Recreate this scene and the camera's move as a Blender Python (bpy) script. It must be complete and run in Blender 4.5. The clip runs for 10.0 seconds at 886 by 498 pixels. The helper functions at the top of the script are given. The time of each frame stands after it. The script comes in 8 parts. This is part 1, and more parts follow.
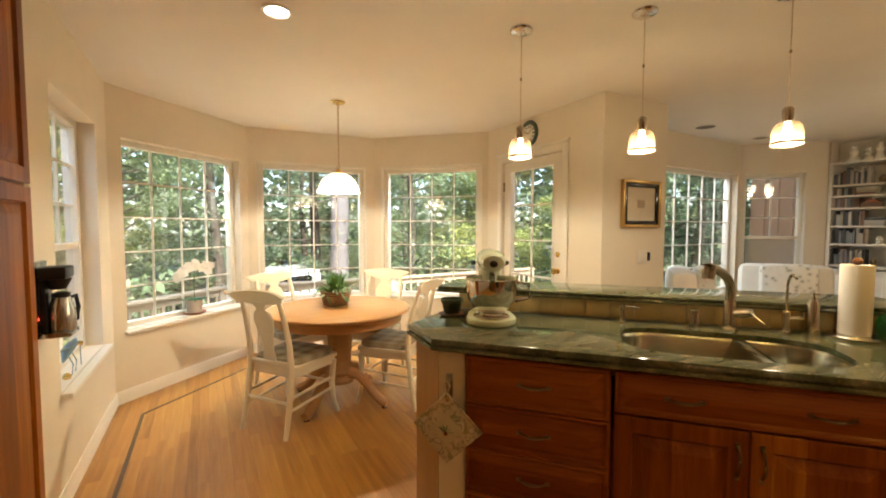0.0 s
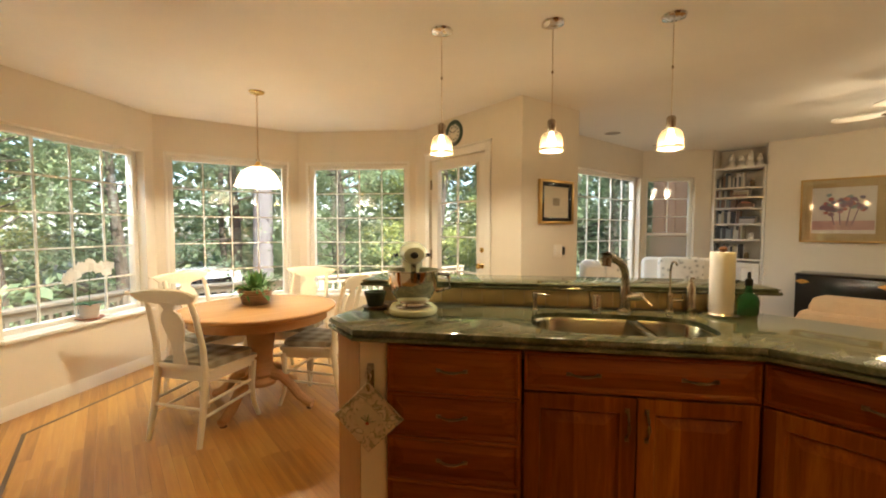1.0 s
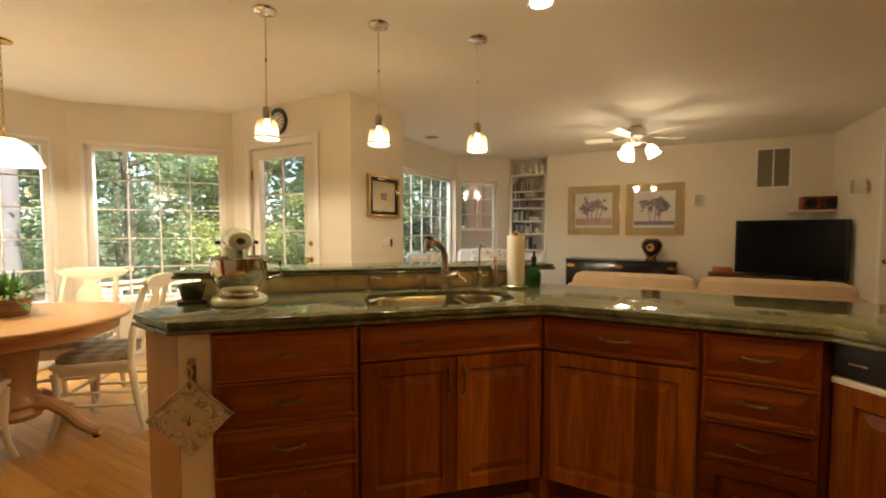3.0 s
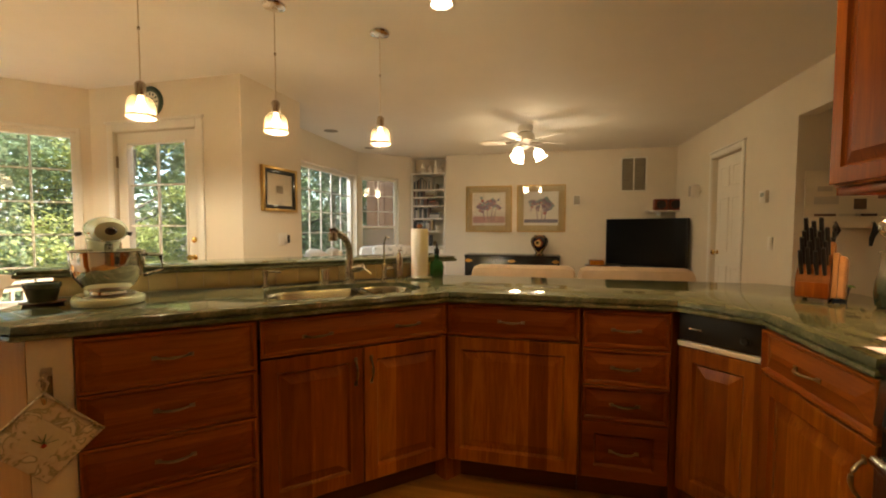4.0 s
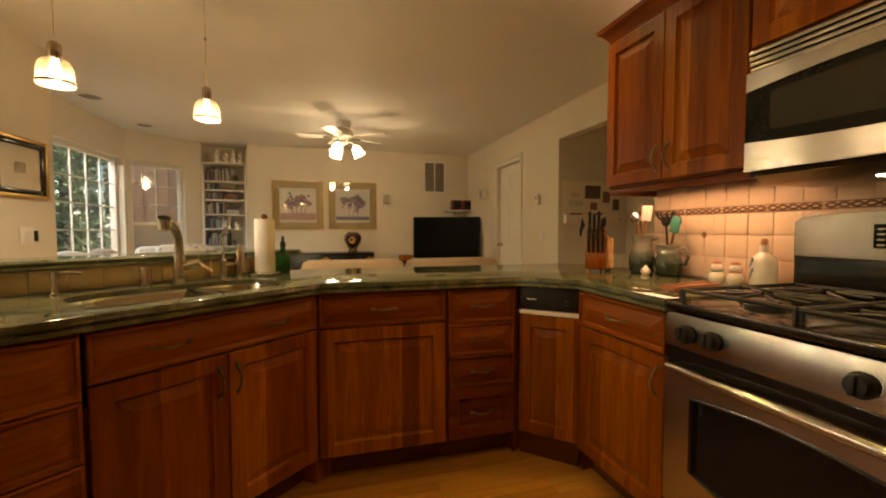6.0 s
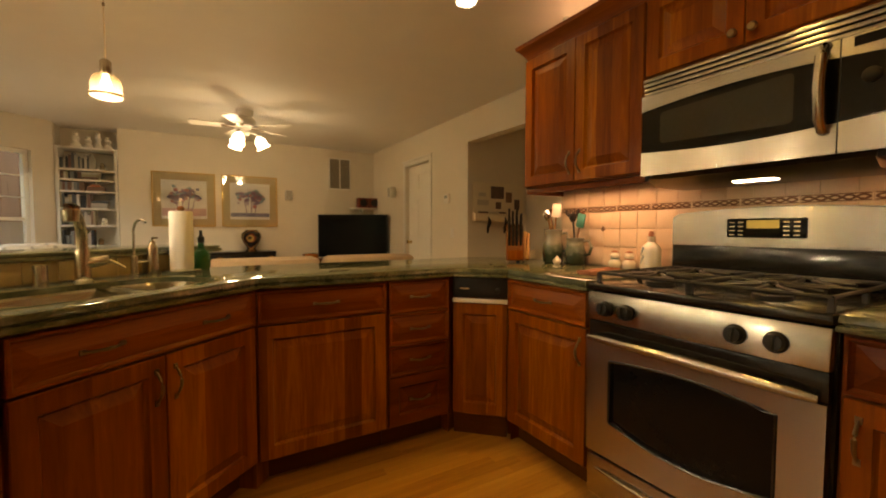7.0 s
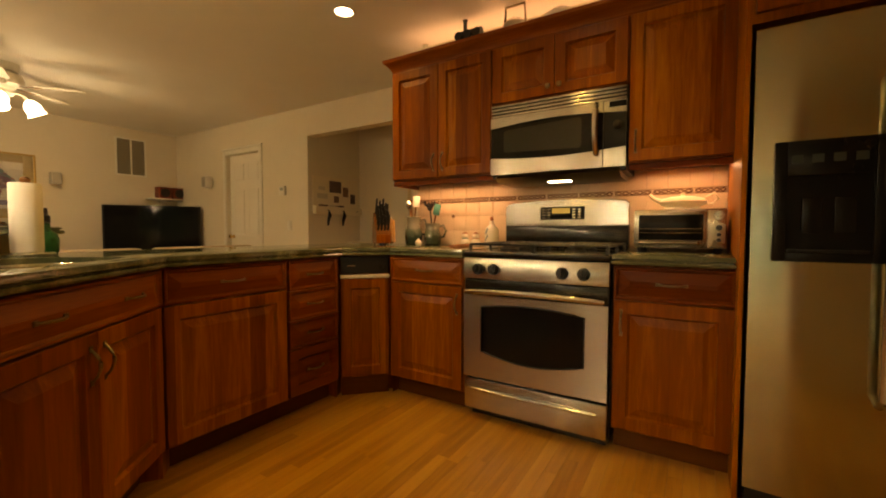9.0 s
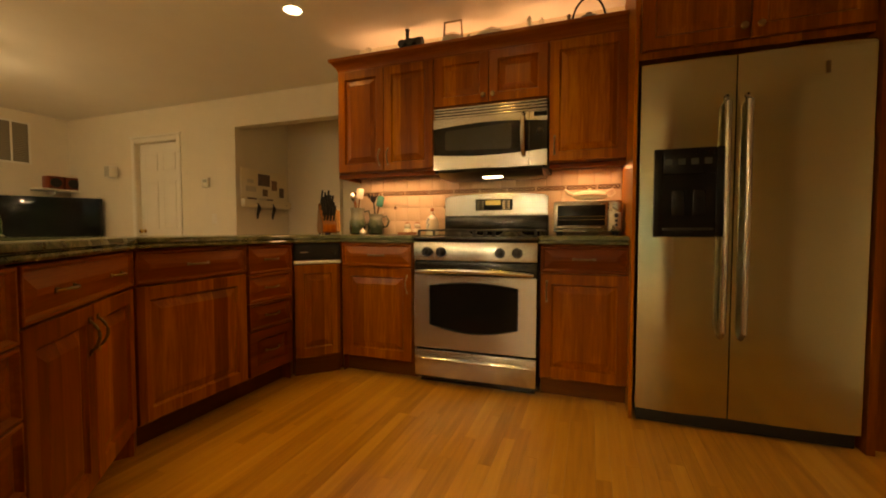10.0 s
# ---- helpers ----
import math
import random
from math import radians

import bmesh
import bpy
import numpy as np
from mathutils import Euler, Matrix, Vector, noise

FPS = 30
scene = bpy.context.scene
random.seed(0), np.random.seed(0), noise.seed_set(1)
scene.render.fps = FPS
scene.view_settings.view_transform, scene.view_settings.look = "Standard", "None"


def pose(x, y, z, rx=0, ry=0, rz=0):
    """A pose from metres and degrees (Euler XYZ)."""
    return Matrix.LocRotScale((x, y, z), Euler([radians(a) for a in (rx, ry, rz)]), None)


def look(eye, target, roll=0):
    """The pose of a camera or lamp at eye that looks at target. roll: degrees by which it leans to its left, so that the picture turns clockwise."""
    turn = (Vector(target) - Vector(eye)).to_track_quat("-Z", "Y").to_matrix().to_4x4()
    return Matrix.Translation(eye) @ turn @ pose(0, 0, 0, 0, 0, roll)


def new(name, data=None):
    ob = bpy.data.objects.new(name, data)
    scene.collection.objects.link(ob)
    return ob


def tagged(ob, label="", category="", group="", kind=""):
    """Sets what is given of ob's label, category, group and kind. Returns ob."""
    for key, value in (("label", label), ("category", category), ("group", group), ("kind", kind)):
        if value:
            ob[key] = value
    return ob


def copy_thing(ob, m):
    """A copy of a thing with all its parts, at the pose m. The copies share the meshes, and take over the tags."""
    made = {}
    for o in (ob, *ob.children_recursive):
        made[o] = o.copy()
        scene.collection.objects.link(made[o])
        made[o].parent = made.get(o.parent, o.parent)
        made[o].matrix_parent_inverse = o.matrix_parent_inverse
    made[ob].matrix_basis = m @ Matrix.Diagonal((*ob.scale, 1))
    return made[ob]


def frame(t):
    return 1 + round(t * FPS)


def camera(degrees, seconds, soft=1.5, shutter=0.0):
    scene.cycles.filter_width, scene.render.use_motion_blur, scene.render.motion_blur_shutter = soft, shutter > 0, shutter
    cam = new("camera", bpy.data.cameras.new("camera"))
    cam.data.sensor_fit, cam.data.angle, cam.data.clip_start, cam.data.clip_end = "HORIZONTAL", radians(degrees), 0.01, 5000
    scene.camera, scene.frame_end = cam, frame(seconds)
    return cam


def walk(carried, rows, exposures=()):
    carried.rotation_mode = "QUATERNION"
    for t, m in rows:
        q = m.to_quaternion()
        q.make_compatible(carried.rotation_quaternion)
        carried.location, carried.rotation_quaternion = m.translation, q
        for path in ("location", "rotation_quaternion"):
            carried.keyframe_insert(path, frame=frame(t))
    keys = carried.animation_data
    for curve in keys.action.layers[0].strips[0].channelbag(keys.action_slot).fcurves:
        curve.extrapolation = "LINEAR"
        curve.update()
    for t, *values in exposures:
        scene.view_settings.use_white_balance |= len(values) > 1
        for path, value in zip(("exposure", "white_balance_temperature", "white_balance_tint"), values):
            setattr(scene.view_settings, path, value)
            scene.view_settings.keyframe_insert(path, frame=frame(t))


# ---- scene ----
cam = camera(94.4, 10.0, soft=1.9)
PATH = [
    (0, (0.233, 0.278, 1.368), (1.229, 2.009, 1.266), 0.1),
    (0.5, (0.25, 0.244, 1.346), (1.383, 1.889, 1.246), 0.1),
    (1, (0.252, 0.213, 1.334), (1.516, 1.759, 1.233), 0.1),
    (1.5, (0.238, 0.19, 1.318), (1.634, 1.618, 1.216), 0.0),
    (2, (0.214, 0.165, 1.299), (1.742, 1.451, 1.197), 0.0),
    (2.5, (0.178, 0.16, 1.283), (1.84, 1.269, 1.183), 0.0),
    (4, (0.115, 0.173, 1.224), (2.06, 0.626, 1.126), 0.1),
    (4.5, (0.087, 0.238, 1.207), (2.073, 0.45, 1.105), 0.1),
    (5, (0.077, 0.335, 1.195), (2.075, 0.303, 1.095), 0.1),
    (5.5, (0.086, 0.435, 1.18), (2.063, 0.15, 1.085), 0.0),
    (7, (0.087, 0.782, 1.138), (1.808, -0.232, 1.044), 0.1),
    (7.5, (0.084, 0.923, 1.113), (1.671, -0.291, 1.021), 0.1),
    (8, (0.102, 1.064, 1.096), (1.527, -0.337, 1.008), 0.1),
    (8.5, (0.125, 1.226, 1.069), (1.359, -0.346, 0.986), 0.1),
    (9, (0.139, 1.406, 1.033), (1.186, -0.296, 0.947), 0.1),
    (9.5, (0.161, 1.596, 0.999), (1.028, -0.204, 0.913), 0.0),
    (10, (0.194, 1.76, 0.956), (0.867, -0.121, 0.87), 0.0),
]
walk(cam, [(t, look(eye, target, roll)) for t, eye, target, roll in PATH],
     exposures=[(0, 2.08, 6050, 9), (4, 2.04, 6350, 9), (7, 1.95, 7350, 10), (10, 1.96, 8600, 9)])

# ---- world, sun and lamps ----
world = bpy.data.worlds.new("sky")
scene.world = world
world.use_nodes = True
wn = world.node_tree.nodes
sky = wn.new("ShaderNodeTexSky")
sky.sky_type, sky.sun_disc = "NISHITA", False
sky.sun_elevation, sky.sun_rotation = radians(43), radians(180)
world.node_tree.links.new(sky.outputs[0], wn["Background"].inputs[0])
wn["Background"].inputs[1].default_value = 0.15
sun = new("sun", bpy.data.lights.new("sun", "SUN"))
sun.data.energy, sun.data.angle, sun.data.color = 5.0, radians(0.5), (1.0, 0.93, 0.80)
sun.matrix_world = look((1.5, -7, 15), (1.0, 9.0, 0))

WARM, SOFT, AMBER, DAY = (1.0, 0.59, 0.11), (1.0, 0.83, 0.57), (1.0, 0.52, 0.27), (0.96, 1.0, 1.0)


def bulb(name, x, y, z, watts, colour=WARM, radius=0.04):
    ob = new(name, bpy.data.lights.new(name, "POINT"))
    ob.location, ob.data.energy, ob.data.color, ob.data.shadow_soft_size = (x, y, z), watts, colour, radius
    return ob


def panel_lamp(name, m, w, h, watts, colour):
    ob = new(name, bpy.data.lights.new(name, "AREA"))
    ob.data.shape, ob.data.size, ob.data.size_y, ob.data.energy, ob.data.color = "RECTANGLE", w, h, watts, colour
    ob.matrix_world = m
    return ob


def down_spot(name, x, y, z, watts):
    ob = new(name, bpy.data.lights.new(name, "SPOT"))
    ob.data.spot_size, ob.data.spot_blend, ob.data.energy, ob.data.color, ob.data.shadow_soft_size = radians(136), 1.0, watts, WARM, 0.05
    ob.location = (x, y, z)
    return ob


PENDANTS = [(1.737, 2.043), (2.142, 1.592), (2.567, 1.149)]
DINING = (1.225, 3.80)
FAN = (5.12, 0.34)
# last downlight is unseen; its spot is chosen to light range and floor
CANS = [(0.56, 2.50), (2.09, -0.55), (2.33, 0.70), (0.78, -0.26)]
for px, py in PENDANTS:
    bulb("pendant_bulb", px, py, 1.764, 4.4, SOFT, 0.012)
bulb("dining_bulb", DINING[0], DINING[1], 1.688, 18, SOFT, 0.02)
for a in (30, 150, 270):
    bulb("fan_bulb", FAN[0] + 0.19 * math.cos(radians(a)), FAN[1] + 0.19 * math.sin(radians(a)), 1.99, 1.7, (1.0, 0.76, 0.44))
for cx, cy in CANS:
    down_spot("can_bulb", cx, cy, 2.42, 8.0)
for x0, x1 in ((1.93, 1.28), (0.40, 0.03)):
    panel_lamp("under_cabinet_lamp", pose((x0 + x1) / 2, -1.05, 1.365), abs(x1 - x0), 0.16, 1.35 * abs(x1 - x0), AMBER)
panel_lamp("hood_lamp", pose(0.80, -0.93, 1.325), 0.16, 0.05, 0.3, WARM)
panel_lamp("cove_lamp", pose(0.98, -1.12, 2.17, 180, 0, 0), 1.9, 0.08, 0.9, AMBER)

# skylight entering by the window openings, from above their heads outside
for wx, wy, toward, wide, watts in ((0.0, 5.05, (0.55, -0.60), 1.1, 34), (1.30, 5.62, (0.05, -1.0), 1.2, 35), (2.85, 4.95, (-0.6, -0.6), 1.2, 35), (5.1, 3.60, (0.45, -0.9), 1.8, 13), (-1.0, 3.4, (1.0, 0.0), 0.8, 3)):
    panel_lamp("window_skylight", look((wx, wy, 2.85), (wx + toward[0] * 1.2, wy + toward[1] * 1.2, 1.45)), wide, 0.6, watts, DAY)


# ---- materials ----
def nodes_of(name):
    m = bpy.data.materials.new(name)
    m.use_nodes = True
    return m, m.node_tree.nodes, m.node_tree.links, m.node_tree.nodes["Principled BSDF"]


def ramp(nt, stops):
    r = nt.nodes.new("ShaderNodeValToRGB")
    while len(r.color_ramp.elements) < len(stops):
        r.color_ramp.elements.new(0.5)
    for e, (p, c) in zip(r.color_ramp.elements, stops):
        e.position, e.color = p, (*c, 1)
    return r


def texco(nt, scale=(1, 1, 1), kind="Object", rot=(0, 0, 0)):
    tc = nt.nodes.new("ShaderNodeTexCoord")
    mp = nt.nodes.new("ShaderNodeMapping")
    mp.inputs["Scale"].default_value = scale
    mp.inputs["Rotation"].default_value = rot
    nt.links.new(tc.outputs[kind], mp.inputs[0])
    return mp


def noise_tex(nt, vec, scale, detail=4.0, rough=0.55, dist=0.0):
    n = nt.nodes.new("ShaderNodeTexNoise")
    n.inputs["Scale"].default_value, n.inputs["Detail"].default_value = scale, detail
    n.inputs["Roughness"].default_value, n.inputs["Distortion"].default_value = rough, dist
    nt.links.new(vec.outputs[0], n.inputs["Vector"])
    return n


def bump(nt, bsdf, height, strength=0.2, dist=0.002):
    b = nt.nodes.new("ShaderNodeBump")
    b.inputs["Strength"].default_value, b.inputs["Distance"].default_value = strength, dist
    nt.links.new(height, b.inputs["Height"])
    nt.links.new(b.outputs[0], bsdf.inputs["Normal"])


def vmath(nt, op, a, b=None):
    v = nt.nodes.new("ShaderNodeMath")
    v.operation = op
    for i, s in enumerate((a, b)):
        if s is None:
            continue
        if isinstance(s, (int, float)):
            v.inputs[i].default_value = s
        else:
            nt.links.new(s, v.inputs[i])
    return v.outputs[0]


def mixc(nt, fac, a, b, mode="MIX"):
    x = nt.nodes.new("ShaderNodeMix")
    x.data_type, x.blend_type = "RGBA", mode
    for key, s in ((0, fac), (6, a), (7, b)):
        if isinstance(s, (int, float)):
            x.inputs[key].default_value = s
        elif isinstance(s, tuple):
            x.inputs[key].default_value = (*s, 1)
        else:
            nt.links.new(s, x.inputs[key])
    return x.outputs[2]


def plain(name, colour, rough=0.5, metal=0.0, vary=0.12, scale=9.0, bumpy=0.05, coat=0.0):
    """Paint, plastic, metal or clay with mottling at two scales and fine relief."""
    m, n, l, b = nodes_of(name)
    nt = m.node_tree
    co = texco(nt)
    big, fine = noise_tex(nt, co, scale * 0.3), noise_tex(nt, co, scale * 9)
    f = vmath(nt, "ADD", vmath(nt, "MULTIPLY", big.outputs[0], 0.7), vmath(nt, "MULTIPLY", fine.outputs[0], 0.3))
    dark, light = tuple(c * (1 - vary) for c in colour), tuple(min(1, c * (1 + vary)) for c in colour)
    r = ramp(nt, [(0.3, dark), (0.7, light)])
    l.new(f, r.inputs[0])
    l.new(r.outputs[0], b.inputs["Base Color"])
    rr = nt.nodes.new("ShaderNodeMapRange")
    rr.inputs["To Min"].default_value, rr.inputs["To Max"].default_value = max(0.02, rough - 0.06), min(1, rough + 0.06)
    l.new(big.outputs[0], rr.inputs[0])
    l.new(rr.outputs[0], b.inputs["Roughness"])
    b.inputs["Metallic"].default_value, b.inputs["Coat Weight"].default_value = metal, coat
    if bumpy:
        bump(nt, b, fine.outputs[0], bumpy, 0.001)
    return m


def wood(name, dark, mid, light, along=2, stave=0.085, rough=0.32, grain=1.0, staves=0.75):
    """Timber with its grain along one axis and glued staves that differ in tone."""
    m, n, l, b = nodes_of(name)
    nt = m.node_tree
    sc = [14.0, 14.0, 14.0]
    sc[along] = 1.0
    co = texco(nt, tuple(sc))
    g = noise_tex(nt, co, 1.6 * grain, 6, 0.6, 0.8)
    fine = noise_tex(nt, co, 9 * grain, 3, 0.6)
    tc = nt.nodes.new("ShaderNodeTexCoord")
    info = nt.nodes.new("ShaderNodeObjectInfo")
    sep = nt.nodes.new("ShaderNodeSeparateXYZ")
    l.new(tc.outputs["Object"], sep.inputs[0])
    cross = sep.outputs[0] if along == 2 else sep.outputs[2 if along == 0 else 0]
    cell = vmath(nt, "FLOOR", vmath(nt, "DIVIDE", vmath(nt, "ADD", cross, vmath(nt, "MULTIPLY", info.outputs["Random"], 0.3)), stave))
    wn_ = nt.nodes.new("ShaderNodeTexWhiteNoise")
    wn_.noise_dimensions = "2D"
    comb = nt.nodes.new("ShaderNodeCombineXYZ")
    l.new(cell, comb.inputs[0])
    l.new(info.outputs["Random"], comb.inputs[1])
    l.new(comb.outputs[0], wn_.inputs[0])
    f = vmath(nt, "ADD", vmath(nt, "MULTIPLY", g.outputs[0], 0.6), vmath(nt, "MULTIPLY", fine.outputs[0], 0.25))
    f = vmath(nt, "ADD", f, vmath(nt, "MULTIPLY", vmath(nt, "SUBTRACT", wn_.outputs[0], 0.5), 0.45 * staves))
    r = ramp(nt, [(0.12, dark), (0.45, mid), (0.80, light)])
    l.new(f, r.inputs[0])
    l.new(r.outputs[0], b.inputs["Base Color"])
    b.inputs["Roughness"].default_value = rough
    b.inputs["Specular IOR Level"].default_value = 0.2
    bump(nt, b, fine.outputs[0], 0.08, 0.001)
    return m


def steel(name, colour=(0.48, 0.46, 0.42), rough=0.24, along=0, wave=(1, 1, 1)):
    m, n, l, b = nodes_of(name)
    nt = m.node_tree
    sc = [160.0, 160.0, 160.0]
    sc[along] = 1.2
    brushed = noise_tex(nt, texco(nt, tuple(sc)), 2.0, 3)
    wavy = noise_tex(nt, texco(nt, wave), 1.6, 1)
    rr = nt.nodes.new("ShaderNodeMapRange")
    rr.inputs["To Min"].default_value, rr.inputs["To Max"].default_value = rough - 0.02, rough + 0.03
    l.new(brushed.outputs[0], rr.inputs[0])
    l.new(rr.outputs[0], b.inputs["Roughness"])
    b.inputs["Base Color"].default_value, b.inputs["Metallic"].default_value = (*colour, 1), 1.0
    b.inputs["Anisotropic"].default_value, b.inputs["Anisotropic Rotation"].default_value = 0.75, 0.25
    tg = nt.nodes.new("ShaderNodeTangent")
    tg.direction_type, tg.axis = "RADIAL", "Z"
    l.new(tg.outputs[0], b.inputs["Tangent"])
    bump(nt, b, wavy.outputs[0], 0.25, 0.012)
    return m


def glow(name, colour, power, base=(0.9, 0.85, 0.75)):
    m, n, l, b = nodes_of(name)
    b.inputs["Base Color"].default_value = (*base, 1)
    b.inputs["Emission Color"].default_value, b.inputs["Emission Strength"].default_value = (*colour, 1), power
    b.inputs["Roughness"].default_value = 0.35
    return m


def granite():
    m, n, l, b = nodes_of("green_granite")
    nt = m.node_tree
    co = texco(nt, (1, 1, 1), "Object", (0, 0, 0.9))
    flow = noise_tex(nt, texco(nt, (2.2, 7.0, 6.0), "Object", (0, 0, 0.85)), 1.8, 7, 0.62, 0.7)
    speck = noise_tex(nt, co, 85, 4, 0.7)
    vein = noise_tex(nt, texco(nt, (1.6, 9.0, 9.0), "Object", (0, 0, 0.7)), 3.0, 5, 0.6, 2.0)
    r = ramp(nt, [(0.30, (0.022, 0.027, 0.014)), (0.5, (0.080, 0.088, 0.047)), (0.72, (0.22, 0.21, 0.125))])
    f = vmath(nt, "ADD", vmath(nt, "MULTIPLY", flow.outputs[0], 0.75), vmath(nt, "MULTIPLY", speck.outputs[0], 0.28))
    l.new(f, r.inputs[0])
    vr = ramp(nt, [(0.62, (0, 0, 0)), (0.72, (1, 1, 1))])
    l.new(vein.outputs[0], vr.inputs[0])
    c = mixc(nt, vmath(nt, "MULTIPLY", vr.outputs[0], 0.65), r.outputs[0], (0.38, 0.26, 0.15))
    l.new(c, b.inputs["Base Color"])
    b.inputs["Roughness"].default_value = 0.07
    b.inputs["Specular IOR Level"].default_value = 0.6
    return m


def floor_wood(name, dark, mid, light):
    """One shade of oak strip flooring: each strip takes its tone from its own random number."""
    m, n, l, b = nodes_of(name)
    nt = m.node_tree
    info = nt.nodes.new("ShaderNodeObjectInfo")
    geo = nt.nodes.new("ShaderNodeNewGeometry")
    g = noise_tex(nt, texco(nt, (1.0, 18.0, 18.0)), 1.6, 6, 0.6, 0.7)
    wear = noise_tex(nt, texco(nt), 1.3, 3)
    tone = vmath(nt, "FRACT", vmath(nt, "ADD", info.outputs["Random"], geo.outputs["Random Per Island"]))
    f = vmath(nt, "ADD", vmath(nt, "MULTIPLY", g.outputs[0], 0.68), vmath(nt, "MULTIPLY", tone, 0.30))
    r = ramp(nt, [(0.2, dark), (0.5, mid), (0.8, light)])
    l.new(f, r.inputs[0])
    l.new(r.outputs[0], b.inputs["Base Color"])
    rr = nt.nodes.new("ShaderNodeMapRange")
    rr.inputs["To Min"].default_value, rr.inputs["To Max"].default_value = 0.26, 0.38
    l.new(wear.outputs[0], rr.inputs[0])
    l.new(rr.outputs[0], b.inputs["Roughness"])
    bump(nt, b, g.outputs[0], 0.05, 0.001)
    return m


def glass_pane():
    m, n, l, b = nodes_of("window_glass")
    tr, gl = n.new("ShaderNodeBsdfTransparent"), n.new("ShaderNodeBsdfGlossy")
    gl.inputs["Roughness"].default_value = 0.01
    lw, mx = n.new("ShaderNodeLayerWeight"), n.new("ShaderNodeMixShader")
    lw.inputs[0].default_value = 0.5
    f = vmath(m.node_tree, "ADD", vmath(m.node_tree, "MULTIPLY", vmath(m.node_tree, "POWER", lw.outputs["Facing"], 5.0), 0.9), 0.075)
    l.new(f, mx.inputs[0])
    l.new(tr.outputs[0], mx.inputs[1])
    l.new(gl.outputs[0], mx.inputs[2])
    l.new(mx.outputs[0], n["Material Output"].inputs[0])
    return m


def leaves(name, dark, light, through_=0.35):
    m, n, l, b = nodes_of(name)
    nt = m.node_tree
    geo = nt.nodes.new("ShaderNodeNewGeometry")
    big = noise_tex(nt, texco(nt), 0.5, 2)
    f = vmath(nt, "ADD", vmath(nt, "MULTIPLY", geo.outputs["Random Per Island"], 0.6), vmath(nt, "MULTIPLY", big.outputs[0], 0.4))
    r = ramp(nt, [(0.2, dark), (0.8, light)])
    l.new(f, r.inputs[0])
    l.new(r.outputs[0], b.inputs["Base Color"])
    b.inputs["Roughness"].default_value = 0.5
    ts, mx = n.new("ShaderNodeBsdfTranslucent"), n.new("ShaderNodeMixShader")
    l.new(r.outputs[0], ts.inputs[0])
    mx.inputs[0].default_value = through_
    l.new(b.outputs[0], mx.inputs[1])
    l.new(ts.outputs[0], mx.inputs[2])
    l.new(mx.outputs[0], n["Material Output"].inputs[0])
    return m


M_WALL = plain("cream_wall_paint", (0.75, 0.665, 0.525), 0.6, vary=0.03, bumpy=0.12, scale=14)
M_CEIL = plain("white_ceiling_paint", (0.83, 0.79, 0.71), 0.7, vary=0.02, bumpy=0.1, scale=14)
M_TRIM = plain("white_trim_paint", (0.80, 0.75, 0.65), 0.35, vary=0.03, bumpy=0.02)
M_CREAM = plain("cream_furniture_paint", (0.80, 0.70, 0.52), 0.35, vary=0.05)
M_CHERRY = wood("cherry_cabinet", (0.100, 0.019, 0.001), (0.230, 0.060, 0.0025), (0.50, 0.190, 0.012), staves=0.72, rough=0.38)
M_CHERRY_H = wood("cherry_cabinet_crossgrain", (0.080, 0.013, 0.001), (0.195, 0.044, 0.0025), (0.38, 0.125, 0.010), along=0, stave=0.25, rough=0.40)
M_ENDWOOD = wood("maple_end_panel", (0.30, 0.15, 0.05), (0.42, 0.23, 0.09), (0.52, 0.31, 0.13), staves=0.2)
M_TABLE = wood("oak_table", (0.38, 0.19, 0.075), (0.50, 0.27, 0.11), (0.60, 0.36, 0.16), along=0, stave=0.12, rough=0.2, staves=0.5)
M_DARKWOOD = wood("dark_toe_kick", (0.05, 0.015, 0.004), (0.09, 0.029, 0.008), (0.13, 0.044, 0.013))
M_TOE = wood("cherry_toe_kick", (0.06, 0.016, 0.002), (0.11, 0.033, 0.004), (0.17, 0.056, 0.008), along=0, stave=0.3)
M_BLOCKWOOD = wood("knife_block_wood", (0.11, 0.040, 0.010), (0.18, 0.070, 0.020), (0.26, 0.11, 0.035), stave=0.02)
M_GRANITE = granite()
M_STEEL = steel("brushed_steel")
M_STEEL_V = steel("brushed_steel_sheet", (0.50, 0.49, 0.35), 0.17, along=0, wave=(0.5, 0.5, 3.0))
M_SINK = steel("sink_steel", (0.40, 0.39, 0.31), 0.22)
M_CHROME = plain("polished_chrome", (0.75, 0.72, 0.68), 0.08, 1.0, 0.02, bumpy=0)
M_NICKEL = plain("brushed_nickel", (0.46, 0.39, 0.29), 0.27, 1.0, 0.06)
M_PEWTER = plain("antique_pewter", (0.26, 0.20, 0.12), 0.32, 1.0, 0.15)
M_BLACK = plain("black_enamel", (0.012, 0.011, 0.010), 0.16, 0, 0.2, bumpy=0.02)
M_IRON = plain("cast_iron", (0.015, 0.014, 0.013), 0.5, 0, 0.3, bumpy=0.3, scale=40)
M_BLKGLASS = plain("black_glass", (0.008, 0.008, 0.008), 0.04, 0, 0.1, bumpy=0)
M_BLKPLASTIC = plain("black_plastic", (0.018, 0.016, 0.015), 0.38, 0, 0.2)
for m_ in (M_BLKGLASS, M_BLKPLASTIC):
    m_.node_tree.nodes["Principled BSDF"].inputs["Specular IOR Level"].default_value = 0.25
M_WHITEPL = plain("white_plastic", (0.78, 0.72, 0.62), 0.35, 0, 0.03)
M_PORCELAIN = plain("glazed_porcelain", (0.78, 0.72, 0.60), 0.12, 0, 0.05, coat=0.4)
M_GLASS = glass_pane()
